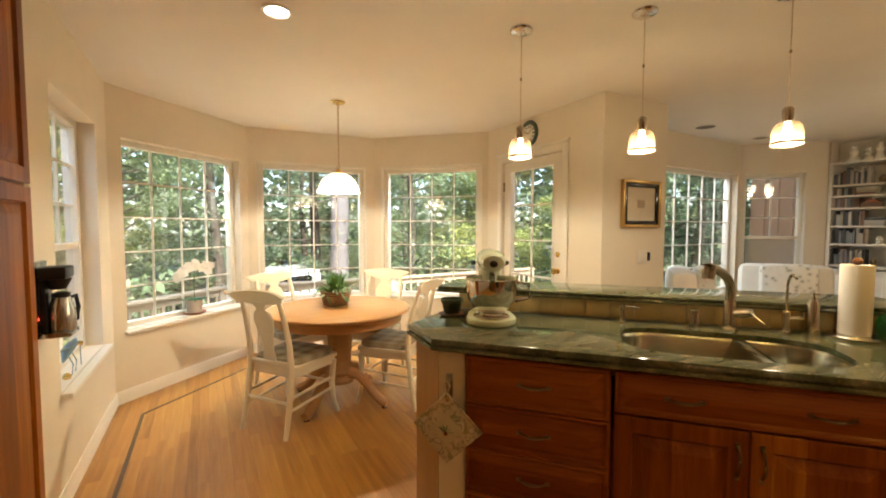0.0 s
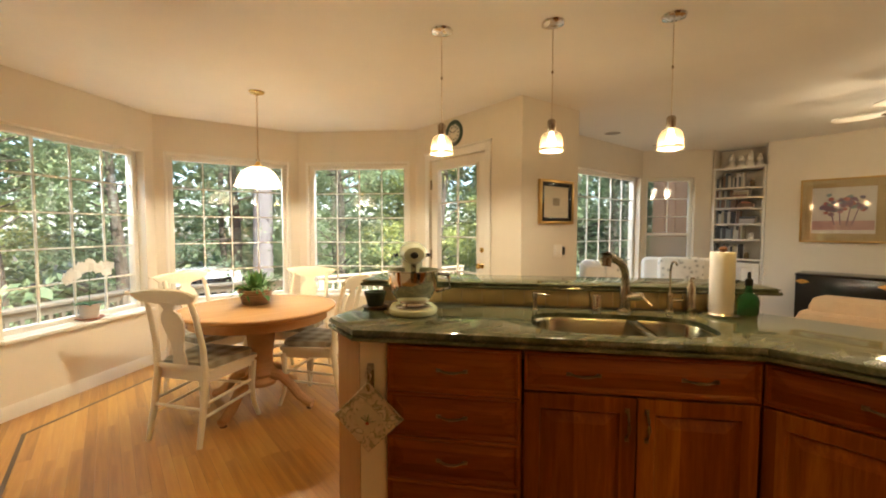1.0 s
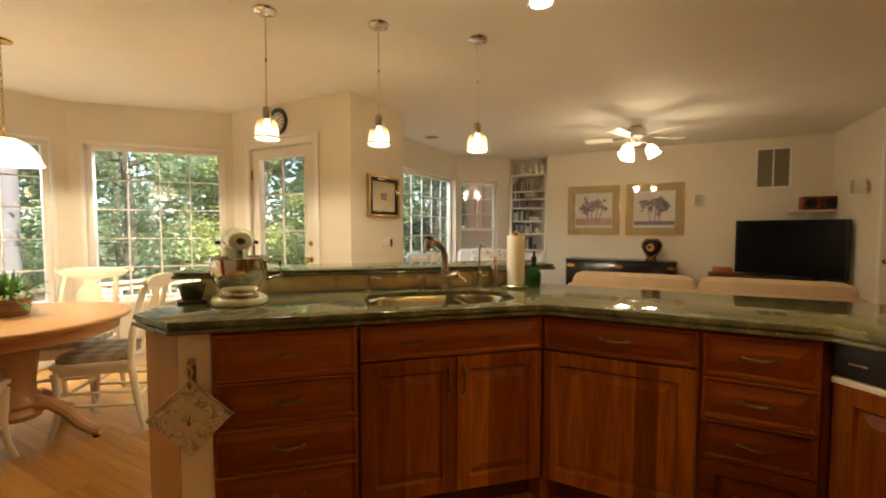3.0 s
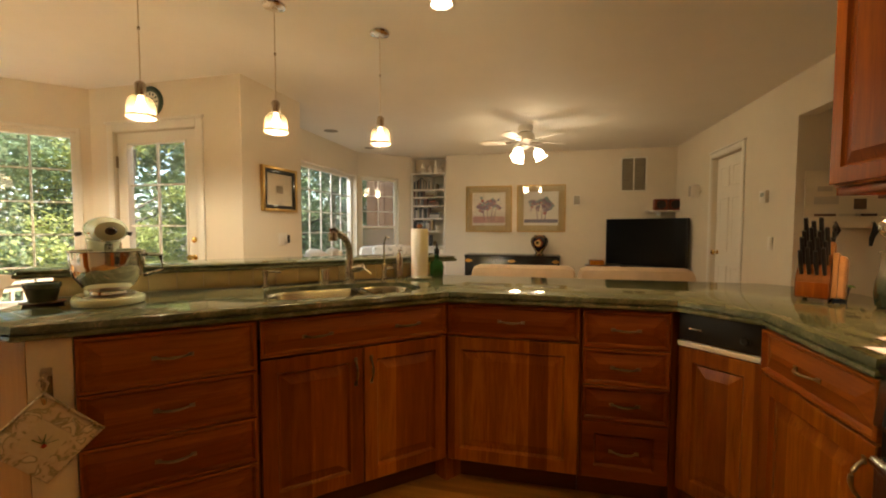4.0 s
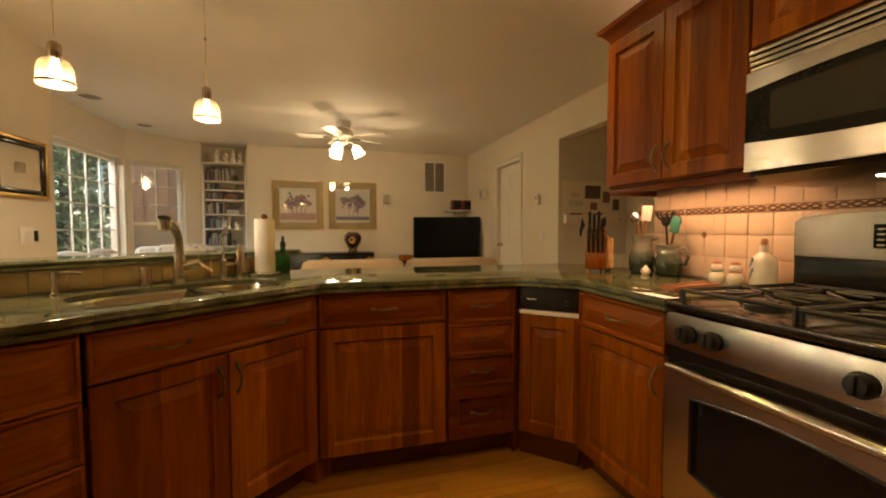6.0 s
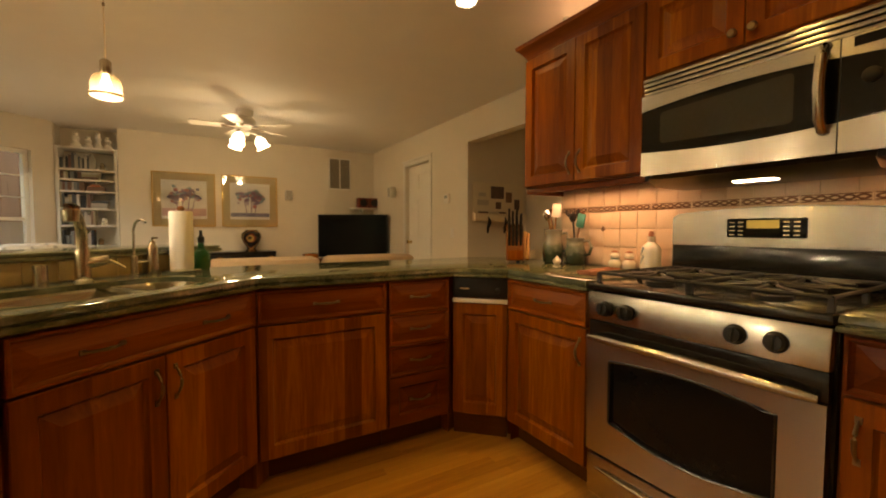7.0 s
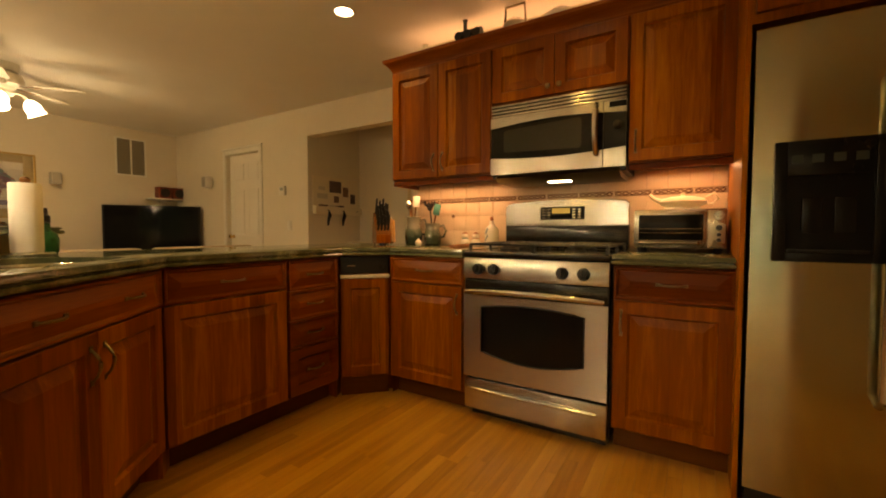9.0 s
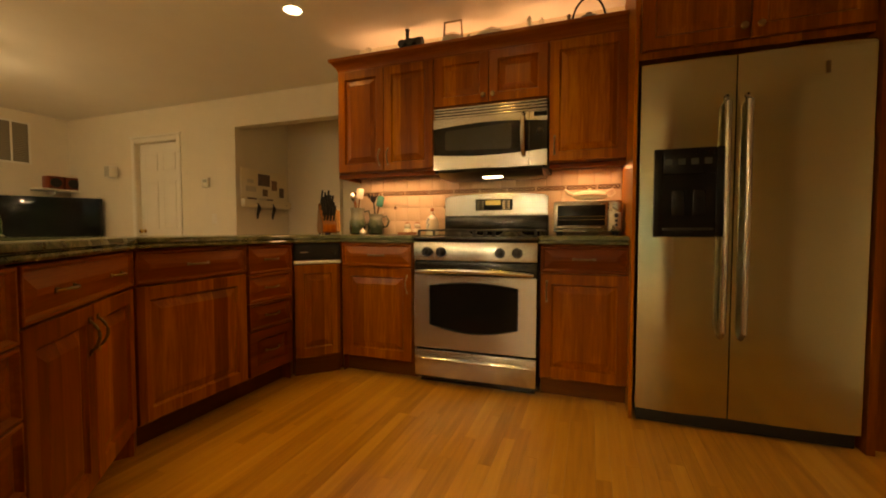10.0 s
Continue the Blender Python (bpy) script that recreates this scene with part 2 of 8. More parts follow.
M_TILE = plain("tumbled_cream_tile", (0.66, 0.50, 0.34), 0.38, 0, 0.10, scale=16, bumpy=0.25)
M_TILE2 = plain("tan_bar_tile", (0.60, 0.455, 0.21), 0.45, 0, 0.16, scale=18, bumpy=0.3)
M_GROUT = plain("grout", (0.60, 0.45, 0.31), 0.9, 0, 0.1, scale=30, bumpy=0.3)
M_BORDER = plain("brown_border_tile", (0.16, 0.075, 0.035), 0.3, 0, 0.35, scale=30, bumpy=0.4)
M_OAK = floor_wood("oak_strip_floor", (0.26, 0.110, 0.018), (0.46, 0.222, 0.042), (0.58, 0.32, 0.075))
M_INLAY = plain("dark_inlay_strip", (0.07, 0.035, 0.018), 0.3, 0, 0.3)
def lit_glass(name, colour, power, clear=0.0):
    """Frosted glass that passes its bulb's light on and glows a little; clear is the share seen straight through."""
    m, n, l, b = nodes_of(name)
    b.inputs["Base Color"].default_value, b.inputs["Roughness"].default_value = (0.85, 0.78, 0.64, 1), 0.3
    b.inputs["Emission Color"].default_value, b.inputs["Emission Strength"].default_value = (*colour, 1), power
    ts, mx = n.new("ShaderNodeBsdfTranslucent"), n.new("ShaderNodeMixShader")
    ts.inputs[0].default_value = (0.86, 0.79, 0.68, 1)
    mx.inputs[0].default_value = 0.5
    l.new(b.outputs[0], mx.inputs[1])
    l.new(ts.outputs[0], mx.inputs[2])
    l.new(mx.outputs[0], n["Material Output"].inputs[0])
    if clear:
        tp, m2 = n.new("ShaderNodeBsdfTransparent"), n.new("ShaderNodeMixShader")
        tp.inputs[0].default_value = (1.0, 0.93, 0.82, 1)
        m2.inputs[0].default_value = clear
        l.new(mx.outputs[0], m2.inputs[1])
        l.new(tp.outputs[0], m2.inputs[2])
        l.new(m2.outputs[0], n["Material Output"].inputs[0])
        ts.inputs[0].default_value = (0.17, 0.125, 0.08, 1)
        b.inputs["Base Color"].default_value = (0.20, 0.16, 0.115, 1)
    return m


M_SHADE = lit_glass("frosted_shade_lit", (1.0, 0.68, 0.42), 0.03, 0.6)
M_BULB = glow("lit_bulb", (1.0, 0.80, 0.52), 9.0)
M_SHADE2 = lit_glass("dining_shade_lit", (1.0, 0.80, 0.55), 0.9)
M_FANGLASS = glow("fan_glass_lit", (1.0, 0.80, 0.55), 2.4)
M_CANGLOW = glow("downlight_lens", (1.0, 0.84, 0.62), 5.0)
M_DISPLAY = glow("amber_display", (0.9, 0.62, 0.12), 0.05, (0.2, 0.15, 0.03))


# ---- building helpers ----
def thing(name, label="", category="", group="", kind="", at=None):
    ob = new(name)
    ob.empty_display_size = 0.1
    if at is not None:
        ob.matrix_world = at
    return tagged(ob, label, category, group, kind)


def mesh_of(name, bm, mat, smooth=True):
    me = bpy.data.meshes.new(name)
    bmesh.ops.recalc_face_normals(bm, faces=bm.faces)
    bm.to_mesh(me)
    bm.free()
    me.materials.append(mat)
    if smooth:
        me.shade_smooth()
        me.set_sharp_from_angle(angle=radians(35))
    return me


def part(name, bm, mat, parent=None, label="", at=None):
    ob = new(name, mesh_of(name, bm, mat))
    ob.parent = parent
    if at is not None:
        ob.matrix_basis = at
    return tagged(ob, label)


def solid(name, bm, mat, label="", category="", group="", kind="", at=None):
    return tagged(part(name, bm, mat, None, label, at), "", category, group, kind)


def add_box(bm, x0, x1, y0, y1, z0, z1, bev=0.0):
    x0, x1, y0, y1, z0, z1 = min(x0, x1), max(x0, x1), min(y0, y1), max(y0, y1), min(z0, z1), max(z0, z1)
    v = [bm.verts.new((x, y, z)) for x in (x0, x1) for y in (y0, y1) for z in (z0, z1)]
    fs = [bm.faces.new([v[i] for i in f]) for f in ((0, 1, 3, 2), (4, 6, 7, 5), (0, 4, 5, 1), (2, 3, 7, 6), (0, 2, 6, 4), (1, 5, 7, 3))]
    if bev:
        bmesh.ops.bevel(bm, geom=list({e for f in fs for e in f.edges}), offset=bev, segments=2, affect="EDGES", profile=0.5)
    return bm


def box(x0, x1, y0, y1, z0, z1, bev=0.0):
    return add_box(bmesh.new(), x0, x1, y0, y1, z0, z1, bev)


def add_prism(bm, pts, z0, z1, bev=0.0):
    lo = [bm.verts.new((x, y, z0)) for x, y in pts]
    hi = [bm.verts.new((x, y, z1)) for x, y in pts]
    n = len(pts)
    fs = [bm.faces.new(lo[::-1]), bm.faces.new(hi)]
    for i in range(n):
        fs.append(bm.faces.new((lo[i], lo[(i + 1) % n], hi[(i + 1) % n], hi[i])))
    if bev:
        bmesh.ops.bevel(bm, geom=list({e for f in fs for e in f.edges}), offset=bev, segments=2, affect="EDGES", profile=0.5)
    return bm


def prism(pts, z0, z1, bev=0.0):
    return add_prism(bmesh.new(), pts, z0, z1, bev)


def add_lathe(bm, prof, seg=24, cx=0.0, cy=0.0, cz=0.0):
    rings = []
    for r, z in prof:
        if r < 1e-5:
            rings.append([bm.verts.new((cx, cy, cz + z))])
        else:
            rings.append([bm.verts.new((cx + r * math.cos(2 * math.pi * i / seg), cy + r * math.sin(2 * math.pi * i / seg), cz + z)) for i in range(seg)])
    for a, b in zip(rings, rings[1:]):
        for i in range(seg):
            j = (i + 1) % seg
            if len(a) == 1 and len(b) > 1:
                bm.faces.new((a[0], b[i], b[j]))
            elif len(b) == 1 and len(a) > 1:
                bm.faces.new((a[i], a[j], b[0]))
            elif len(a) > 1:
                bm.faces.new((a[i], a[j], b[j], b[i]))
    for ring, flip in ((rings[0], True), (rings[-1], False)):
        if len(ring) > 1 and prof[0] != prof[-1]:
            bm.faces.new(ring[::-1] if flip else ring)
    return bm


def lathe(prof, seg=24, cx=0.0, cy=0.0, cz=0.0):
    return add_lathe(bmesh.new(), prof, seg, cx, cy, cz)


def add_tube(bm, path, rad, seg=10, flat=1.0):
    """A round bar along a path; rad may be one radius or one a point."""
    path = [Vector(p) for p in path]
    rads = rad if isinstance(rad, (list, tuple)) else [rad] * len(path)
    rings, up = [], Vector((0, 0, 1))
    for i, p in enumerate(path):
        d = (path[min(i + 1, len(path) - 1)] - path[max(i - 1, 0)]).normalized()
        side = d.cross(up if abs(d.z) < 0.95 else Vector((0, 1, 0))).normalized()
        top = side.cross(d)
        rings.append([bm.verts.new(p + rads[i] * (math.cos(a) * side + flat * math.sin(a) * top)) for a in (2 * math.pi * k / seg for k in range(seg))])
    for a, b in zip(rings, rings[1:]):
        for i in range(seg):
            j = (i + 1) % seg
            bm.faces.new((a[i], a[j], b[j], b[i]))
    bm.faces.new(rings[0][::-1])
    bm.faces.new(rings[-1])
    return bm


def tube(path, rad, seg=10, flat=1.0):
    return add_tube(bmesh.new(), path, rad, seg, flat)


def arc(p0, p1, p2, n=8):
    """Points of a smooth bow from p0 to p2 drawn towards p1."""
    p0, p1, p2 = Vector(p0), Vector(p1), Vector(p2)
    return [(1 - t) ** 2 * p0 + 2 * t * (1 - t) * p1 + t * t * p2 for t in (i / n for i in range(n + 1))]


def panel_bm(w, h, thick=0.02, stile=0.058, slope=0.040, deep=0.012):
    """A framed front with a raised field; its back on y = 0, its face towards -y, from (0, 0) to (w, h)."""
    bm = bmesh.new()
    k = min(1.0, h / 0.30)
    stile, slope = stile * (0.45 + 0.55 * k), slope * (0.7 + 0.3 * k)
    loops = []
    for ins, y in ((0, 0), (0, -thick + 0.003), (0.003, -thick), (stile, -thick), (stile + 0.004, -thick + deep * 0.6), (stile + 0.010, -thick + deep), (stile + 0.010 + slope, -thick + 0.001), (stile + 0.013 + slope, -thick + 0.001)):
        ins = min(ins, h / 2 - 0.004)
        loops.append([bm.verts.new(p) for p in ((ins, y, ins), (w - ins, y, ins), (w - ins, y, h - ins), (ins, y, h - ins))])
    for a, b in zip(loops, loops[1:]):
        for i in range(4):
            bm.faces.new((a[i], a[(i + 1) % 4], b[(i + 1) % 4], b[i]))
    bm.faces.new(loops[0][::-1])
    bm.faces.new(loops[-1])
    return bm


def pull_bm(length, upright):
    """A bowed bar pull, centred at the origin, standing out to -y."""
    h = length / 2
    a, b, c = (-h, 0, 0), (0, -0.055, 0), (h, 0, 0)
    pts = arc(a, b, c, 10)
    if upright:
        pts = [Vector((0, p.y, p.x)) for p in pts]
    bm = tube(pts, [0.006 - 0.002 * abs(i - 5) / 5 for i in range(11)], 8)
    for e in (-h, h):
        add_box(bm, *((-0.007, 0.007) if upright else (e - 0.009, e + 0.009)), -0.004, 0.001, *((e - 0.009, e + 0.009) if upright else (-0.007, 0.007)))
    return bm


def knob_bm():
    bm = lathe([(0.006, 0), (0.006, 0.012), (0.015, 0.018), (0.016, 0.024), (0.011, 0.030), (0, 0.031)], 16)
    bmesh.ops.rotate(bm, verts=bm.verts, cent=(0, 0, 0), matrix=Matrix.Rotation(radians(90), 3, "X"))
    return bm


def rounded(pts, r, n=4):
    """A polygon with its corners rounded."""
    out = []
    for i, p in enumerate(pts):
        a, b, c = Vector(pts[i - 1]), Vector(p), Vector(pts[(i + 1) % len(pts)])
        q = min(r, (a - b).length * 0.45, (c - b).length * 0.45)
        out += [tuple(v) for v in arc(b + (a - b).normalized() * q, b, b + (c - b).normalized() * q, n)]
    return out


# ---- the room: floor, walls, ceiling ----
TOP = 2.44
RUN = Vector((-0.664, 0.747)).normalized()       # along the sink run, away from the corner
BACK = Vector((0.747, 0.664)).normalized()       # from the sink run towards the nook

OUTLINE = [(-1.65, -3.0), (7.30, -3.0), (7.30, 2.46), (6.93, 2.46), (6.30, 3.15), (3.12, 3.15), (3.13, 4.10), (2.06, 5.17), (0.56, 5.30), (-0.52, 4.31), (-0.56, 4.20), (-0.56, 2.60), (-1.65, 2.60)]
solid("subfloor", prism(OUTLINE, -0.20, -0.012), M_INLAY, "dark boarded subfloor under the oak strips", "floor", kind="structure")
solid("ceiling", prism(OUTLINE, TOP, TOP + 0.2), M_CEIL, "smooth warm white painted ceiling", "ceiling", kind="structure")


def wall(name, a, b, holes=(), thick=0.16, z0=0.0, z1=TOP, out=1):
    """A wall whose room face runs from a to b, with holes (s0, s1, z0, z1) along it; it thickens away from the room (to the left of a->b if out is 1)."""
    a, b = Vector(a), Vector(b)
    L = (b - a).length
    ang = math.degrees(math.atan2(b.y - a.y, b.x - a.x))
    cuts = sorted({0.0, L, *[h for hole in holes for h in hole[:2]]})
    bm = bmesh.new()
    for s0, s1 in zip(cuts, cuts[1:]):
        mid, zs = (s0 + s1) / 2, [z0]
        hs = sorted([h for h in holes if h[0] < mid < h[1]], key=lambda h: h[2])
        spans, low = [], z0
        for h in hs:
            spans.append((low, h[2]))
            low = h[3]
        spans.append((low, z1))
        for p, q in spans:
            if q - p > 1e-4:
                add_box(bm, s0, s1, 0, out * thick, p, q)
    bmesh.ops.remove_doubles(bm, verts=bm.verts, dist=1e-5)
    return solid(name, bm, M_WALL, "cream painted plaster wall", "wall", kind="structure", at=pose(a.x, a.y, 0, 0, 0, ang))


HEAD, SILL = 2.06, 0.56
P0, P1, P2, P3 = (-0.40, 4.20), (0.622, 5.145), (2.00, 5.01), (2.975, 4.03)
P4, P5, P6, P7, P8 = (2.95, 2.475), (3.72, 2.435), (3.72, 3.0), (6.22, 2.99), (6.83, 2.31)
LA, LB, LC = (Vector(P1) - Vector(P0)).length, (Vector(P2) - Vector(P1)).length, (Vector(P3) - Vector(P2)).length
WIN_A, WIN_B, WIN_C = (0.105, LA - 0.11), (0.11, LB - 0.13), (0.12, LC - 0.10)
WIN_L = (2.91 - 2.50, 3.85 - 2.50)
WIN_E, WIN_F = (0.35, 2.445), (0.05, 0.70)
DOOR_S = (0.27, 1.13)
wall("wall_left", (-0.40, 2.50), P0, [(*WIN_L, SILL, HEAD)])
wall("wall_bay_left", P0, P1, [(*WIN_A, SILL, HEAD)])
wall("wall_bay_middle", P1, P2, [(*WIN_B, SILL, HEAD)])
wall("wall_bay_right", P2, P3, [(*WIN_C, SILL, HEAD)])
wall("wall_deck_door", P3, P4, [(*DOOR_S, 0.0, 2.05)])
wall("wall_pier", P4, P5)
wall("wall_pier_return", (3.72, 2.60), P6)
wall("wall_family_window", P6, P7, [(*WIN_E, SILL, HEAD)])
wall("wall_family_angle", P7, P8, [(*WIN_F, SILL, HEAD)])
wall("wall_bookcase_side", (6.90, 2.31), (7.16, 2.31))
wall("wall_bookcase_back", (7.16, 2.31), (7.16, 1.69))
wall("wall_bookcase_side", (7.16, 1.69), (6.992, 1.69))
wall("wall_family_end", (6.83, 1.69), (6.83, -1.80))
wall("wall_hall_side", (6.83, -1.80), (3.925, -1.80), [(6.83 - 5.53, 6.83 - 4.81, 0.0, 2.04)], thick=0.12)
wall("wall_niche_header", (3.925, -1.80), (2.00, -1.80), thick=0.12, z0=2.115)
wall("wall_niche_side", (3.925, -1.92), (3.925, -2.65), thick=0.16)
wall("wall_niche_back", (3.925, -2.65), (3.14, -2.65), thick=0.2)
wall("wall_niche_back", (3.14, -2.72), (2.00, -2.72), thick=0.13)
wall("wall_hall_near", (2.00, -2.72), (2.00, -1.25), thick=0.12)
wall("wall_range", (1.88, -1.25), (-1.50, -1.25), thick=0.16)
wall("wall_kitchen_left", (-1.50, -1.25), (-1.50, 1.85))
wall("wall_kitchen_jog", (-1.50, 1.85), (-0.46, 1.85), thick=0.1)
wall("wall_behind_pantry", (-1.10, 2.50), (-0.56, 2.50), thick=0.1)
wall("wall_hall_door_back", (5.7, -2.1), (4.6, -2.1))


def lengths(name, poly, prof_h, prof_d, gaps=(), z0=0.0, mat=M_TRIM, label="", closed=False):
    for a, b in zip(poly, poly[1:]):
        a, b = Vector(a), Vector(b)
        L, ang = (b - a).length, math.degrees(math.atan2(b.y - a.y, b.x - a.x))
        bm = bmesh.new()
        pr = [(0, 0), (-prof_d, 0), (-prof_d, prof_h * 0.72), (-prof_d * 0.55, prof_h * 0.9), (-prof_d * 0.3, prof_h), (0, prof_h)]
        r0 = [bm.verts.new((0.001, y, z0 + z)) for y, z in pr]
        r1 = [bm.verts.new((L - 0.001, y, z0 + z)) for y, z in pr]
        n = len(pr)
        bm.faces.new(r0)
        bm.faces.new(r1[::-1])
        for i in range(n):
            bm.faces.new((r0[i], r1[i], r1[(i + 1) % n], r0[(i + 1) % n]))
        solid(name, bm, mat, label, "baseboard", kind="structure", at=pose(a.x, a.y, 0, 0, 0, ang))


lengths("baseboard", [(-0.40, 2.50), P0, P1, P2, P3, (2.97, 3.80)], 0.10, 0.014, label="white painted baseboard along the cream wall")
lengths("baseboard", [(2.955, 2.80), P4, P5], 0.10, 0.014, label="white painted baseboard along the cream wall")
lengths("baseboard", [(6.83, 1.60), (6.83, -1.80), (5.61, -1.80)], 0.10, 0.014, label="white painted baseboard along the cream wall")
lengths("baseboard", [(4.73, -1.80), (3.93, -1.80)], 0.10, 0.014, label="white painted baseboard along the cream wall")


def window(name, a, b, span, cols, rows, deep=0.11, sash=None, z0=SILL, z1=HEAD, sill_out=0.05, casing=0.0):
    """A grid window set deep in the wall a-b: frame, muntins, panes and sill."""
    a, b = Vector(a), Vector(b)
    ang = math.degrees(math.atan2(b.y - a.y, b.x - a.x))
    s0, s1 = span
    w = thing(name, "white framed grid window with daylight behind its panes", "window", kind="structure", at=pose(a.x, a.y, 0, 0, 0, ang))
    f = 0.045
    fr = bmesh.new()
    for x0, x1, p, q in ((s0, s0 + f, z0, z1), (s1 - f, s1, z0, z1), (s0 + f, s1 - f, z0, z0 + f), (s0 + f, s1 - f, z1 - f, z1)):
        add_box(fr, x0, x1, deep - 0.035, deep + 0.035, p, q, 0.003)
    part("window_frame", fr, M_TRIM, w)
    if casing:
        cs = bmesh.new()
        for x0, x1, p, q in ((s0 - casing, s0 - 0.002, z0 - 0.02, z1 + casing), (s1 + 0.002, s1 + casing, z0 - 0.02, z1 + casing), (s0 - 0.002, s1 + 0.002, z1 + 0.002, z1 + casing)):
            add_box(cs, x0, x1, -0.014, -0.001, p, q, 0.003)
        part("casing", cs, M_TRIM, w)
    part("window_sill", box(s0 - 0.03 if sill_out > 0.03 else s0, s1 + 0.03 if sill_out > 0.03 else s1, -sill_out, -0.002, z0 - 0.028, z0 + 0.002, 0.006), M_TRIM, w)
    part("stool", box(s0 + 0.002, s1 - 0.002, -0.001, deep - 0.036, z0 + 0.0005, z0 + 0.008), M_TRIM, w)
    x0, x1, p, q = s0 + f, s1 - f, z0 + f, z1 - f
    grids = [(p, q, rows)] if not sash else [(p, p + (q - p) * 0.46, 0), (p + (q - p) * 0.46, q, rows)]
    if sash:
        zz = p + (q - p) * 0.46
        part("meeting_rail", box(x0, x1, deep - 0.03, deep + 0.02, zz - 0.02, zz + 0.02, 0.003), M_TRIM, w)
    for p, q, nr in grids:
        mun = 0.0065
        for i in range(1, cols if nr else 1):
            x = x0 + (x1 - x0) * i / cols
            part("muntin", box(x - mun, x + mun, deep - 0.009, deep + 0.008, p, q), M_TRIM, w)
        for j in range(1, nr):
            z = p + (q - p) * j / nr
            part("muntin", box(x0, x1, deep - 0.0105, deep + 0.0065, z - mun, z + mun), M_TRIM, w)
        g = part("pane", box(x0, x1, deep - 0.003, deep + 0.001, p, q), M_GLASS, w)
        g.visible_shadow = False
    return w


window("window_1", (-0.40, 2.50), P0, WIN_L, 3, 3, 0.13, sash=True)
window("window_2", P0, P1, WIN_A, 4, 5, 0.12)
window("window_3", P1, P2, WIN_B, 4, 5, 0.07, sill_out=0.02, casing=0.03)
window("window_4", P2, P3, WIN_C, 4, 5, 0.07, sill_out=0.02, casing=0.03)
window("window_5", P6, P7, WIN_E, 7, 5, 0.11)
w6 = window("window_6", P7, P8, WIN_F, 2, 3, 0.10, sash=True)
# half-clear screen for the lower sash, its bright pale reflection put into the colour
M_SCREEN, n_, l_, b_ = nodes_of("pale_hazed_screen")
tr_, mx_ = n_.new("ShaderNodeBsdfTransparent"), n_.new("ShaderNodeMixShader")
b_.inputs["Base Color"].default_value, b_.inputs["Roughness"].default_value = (0.62, 0.60, 0.55, 1), 0.7
mx_.inputs[0].default_value = 0.45
l_.new(tr_.outputs[0], mx_.inputs[1])
l_.new(b_.outputs[0], mx_.inputs[2])
l_.new(mx_.outputs[0], n_["Material Output"].inputs[0])
part("insect_screen", box(WIN_F[0] + 0.046, WIN_F[1] - 0.046, 0.115, 0.118, SILL + 0.046, SILL + 0.66), M_SCREEN, w6, "pale half-clear screen on the lower sash, reflected haze in its colour")


def casing_set(w, s0, s1, top, width=0.07, out=0.018):
    for x0, x1, p, q in ((s0 - width, s0, 0, top + width), (s1, s1 + width, 0, top + width), (s0, s1, top, top + width)):
        part("casing", box(x0 + 0.001, x1 - 0.001, -out, -0.001, p + 0.001, q, 0.004), M_TRIM, w)
    part("head_cap", box(s0 - width - 0.012, s1 + width + 0.012, -out - 0.012, -0.001, top + width + 0.001, top + width + 0.022, 0.004), M_TRIM, w)


# glazed door to the deck
s0, s1 = DOOR_S
ddoor = thing("door_1", "white painted deck door with a tall grid of glass panes, closed", "door", kind="structure",
              at=pose(P3[0], P3[1], 0, 0, 0, math.degrees(math.atan2(P4[1] - P3[1], P4[0] - P3[0]))))
casing_set(ddoor, s0, s1, 2.05)
gx0, gx1, gz0, gz1 = s0 + 0.115, s1 - 0.138, 0.20, 1.945
leaf = bmesh.new()
for x0, x1, p, q in ((s0 + 0.004, gx0, 0.008, 2.044), (gx1, s1 - 0.004, 0.008, 2.044), (gx0, gx1, 0.008, gz0), (gx0, gx1, gz1, 2.044)):
    add_box(leaf, x0, x1, 0.02, 0.062, p, q)
part("door_leaf", leaf, M_TRIM, ddoor)
bead = bmesh.new()
for x0, x1, p, q in ((gx0 - 0.018, gx0, gz0 - 0.018, gz1 + 0.018), (gx1, gx1 + 0.018, gz0 - 0.018, gz1 + 0.018), (gx0, gx1, gz0 - 0.018, gz0), (gx0, gx1, gz1, gz1 + 0.018)):
    add_box(bead, x0, x1, 0.010, 0.0199, p, q, 0.003)
part("glazing_bead", bead, M_TRIM, ddoor)
part("muntin", box((gx0 + gx1) / 2 - 0.007, (gx0 + gx1) / 2 + 0.007, 0.03, 0.05, gz0, gz1), M_TRIM, ddoor)
for j in range(1, 5):
    z = gz0 + (gz1 - gz0) * j / 5
    part("muntin", box(gx0, gx1, 0.031, 0.049, z - 0.007, z + 0.007), M_TRIM, ddoor)
g = part("pane", box(gx0, gx1, 0.039, 0.043, gz0, gz1), M_GLASS, ddoor)
g.visible_shadow = False
M_BRASS = plain("polished_brass", (0.70, 0.48, 0.16), 0.15, 1.0, 0.05)
kb = lathe([(0.026, 0), (0.026, 0.006), (0.010, 0.012), (0.010, 0.03), (0.026, 0.042), (0.028, 0.055), (0.018, 0.066), (0, 0.068)], 16)
bmesh.ops.rotate(kb, verts=kb.verts, cent=(0, 0, 0), matrix=Matrix.Rotation(radians(90), 3, "X"))
part("door_knob", kb, M_BRASS, ddoor, "polished brass knob", pose(s1 - 0.065, 0.02, 0.98))
kb = lathe([(0.024, 0), (0.024, 0.01), (0.012, 0.016), (0, 0.018)], 16)
bmesh.ops.rotate(kb, verts=kb.verts, cent=(0, 0, 0), matrix=Matrix.Rotation(radians(90), 3, "X"))
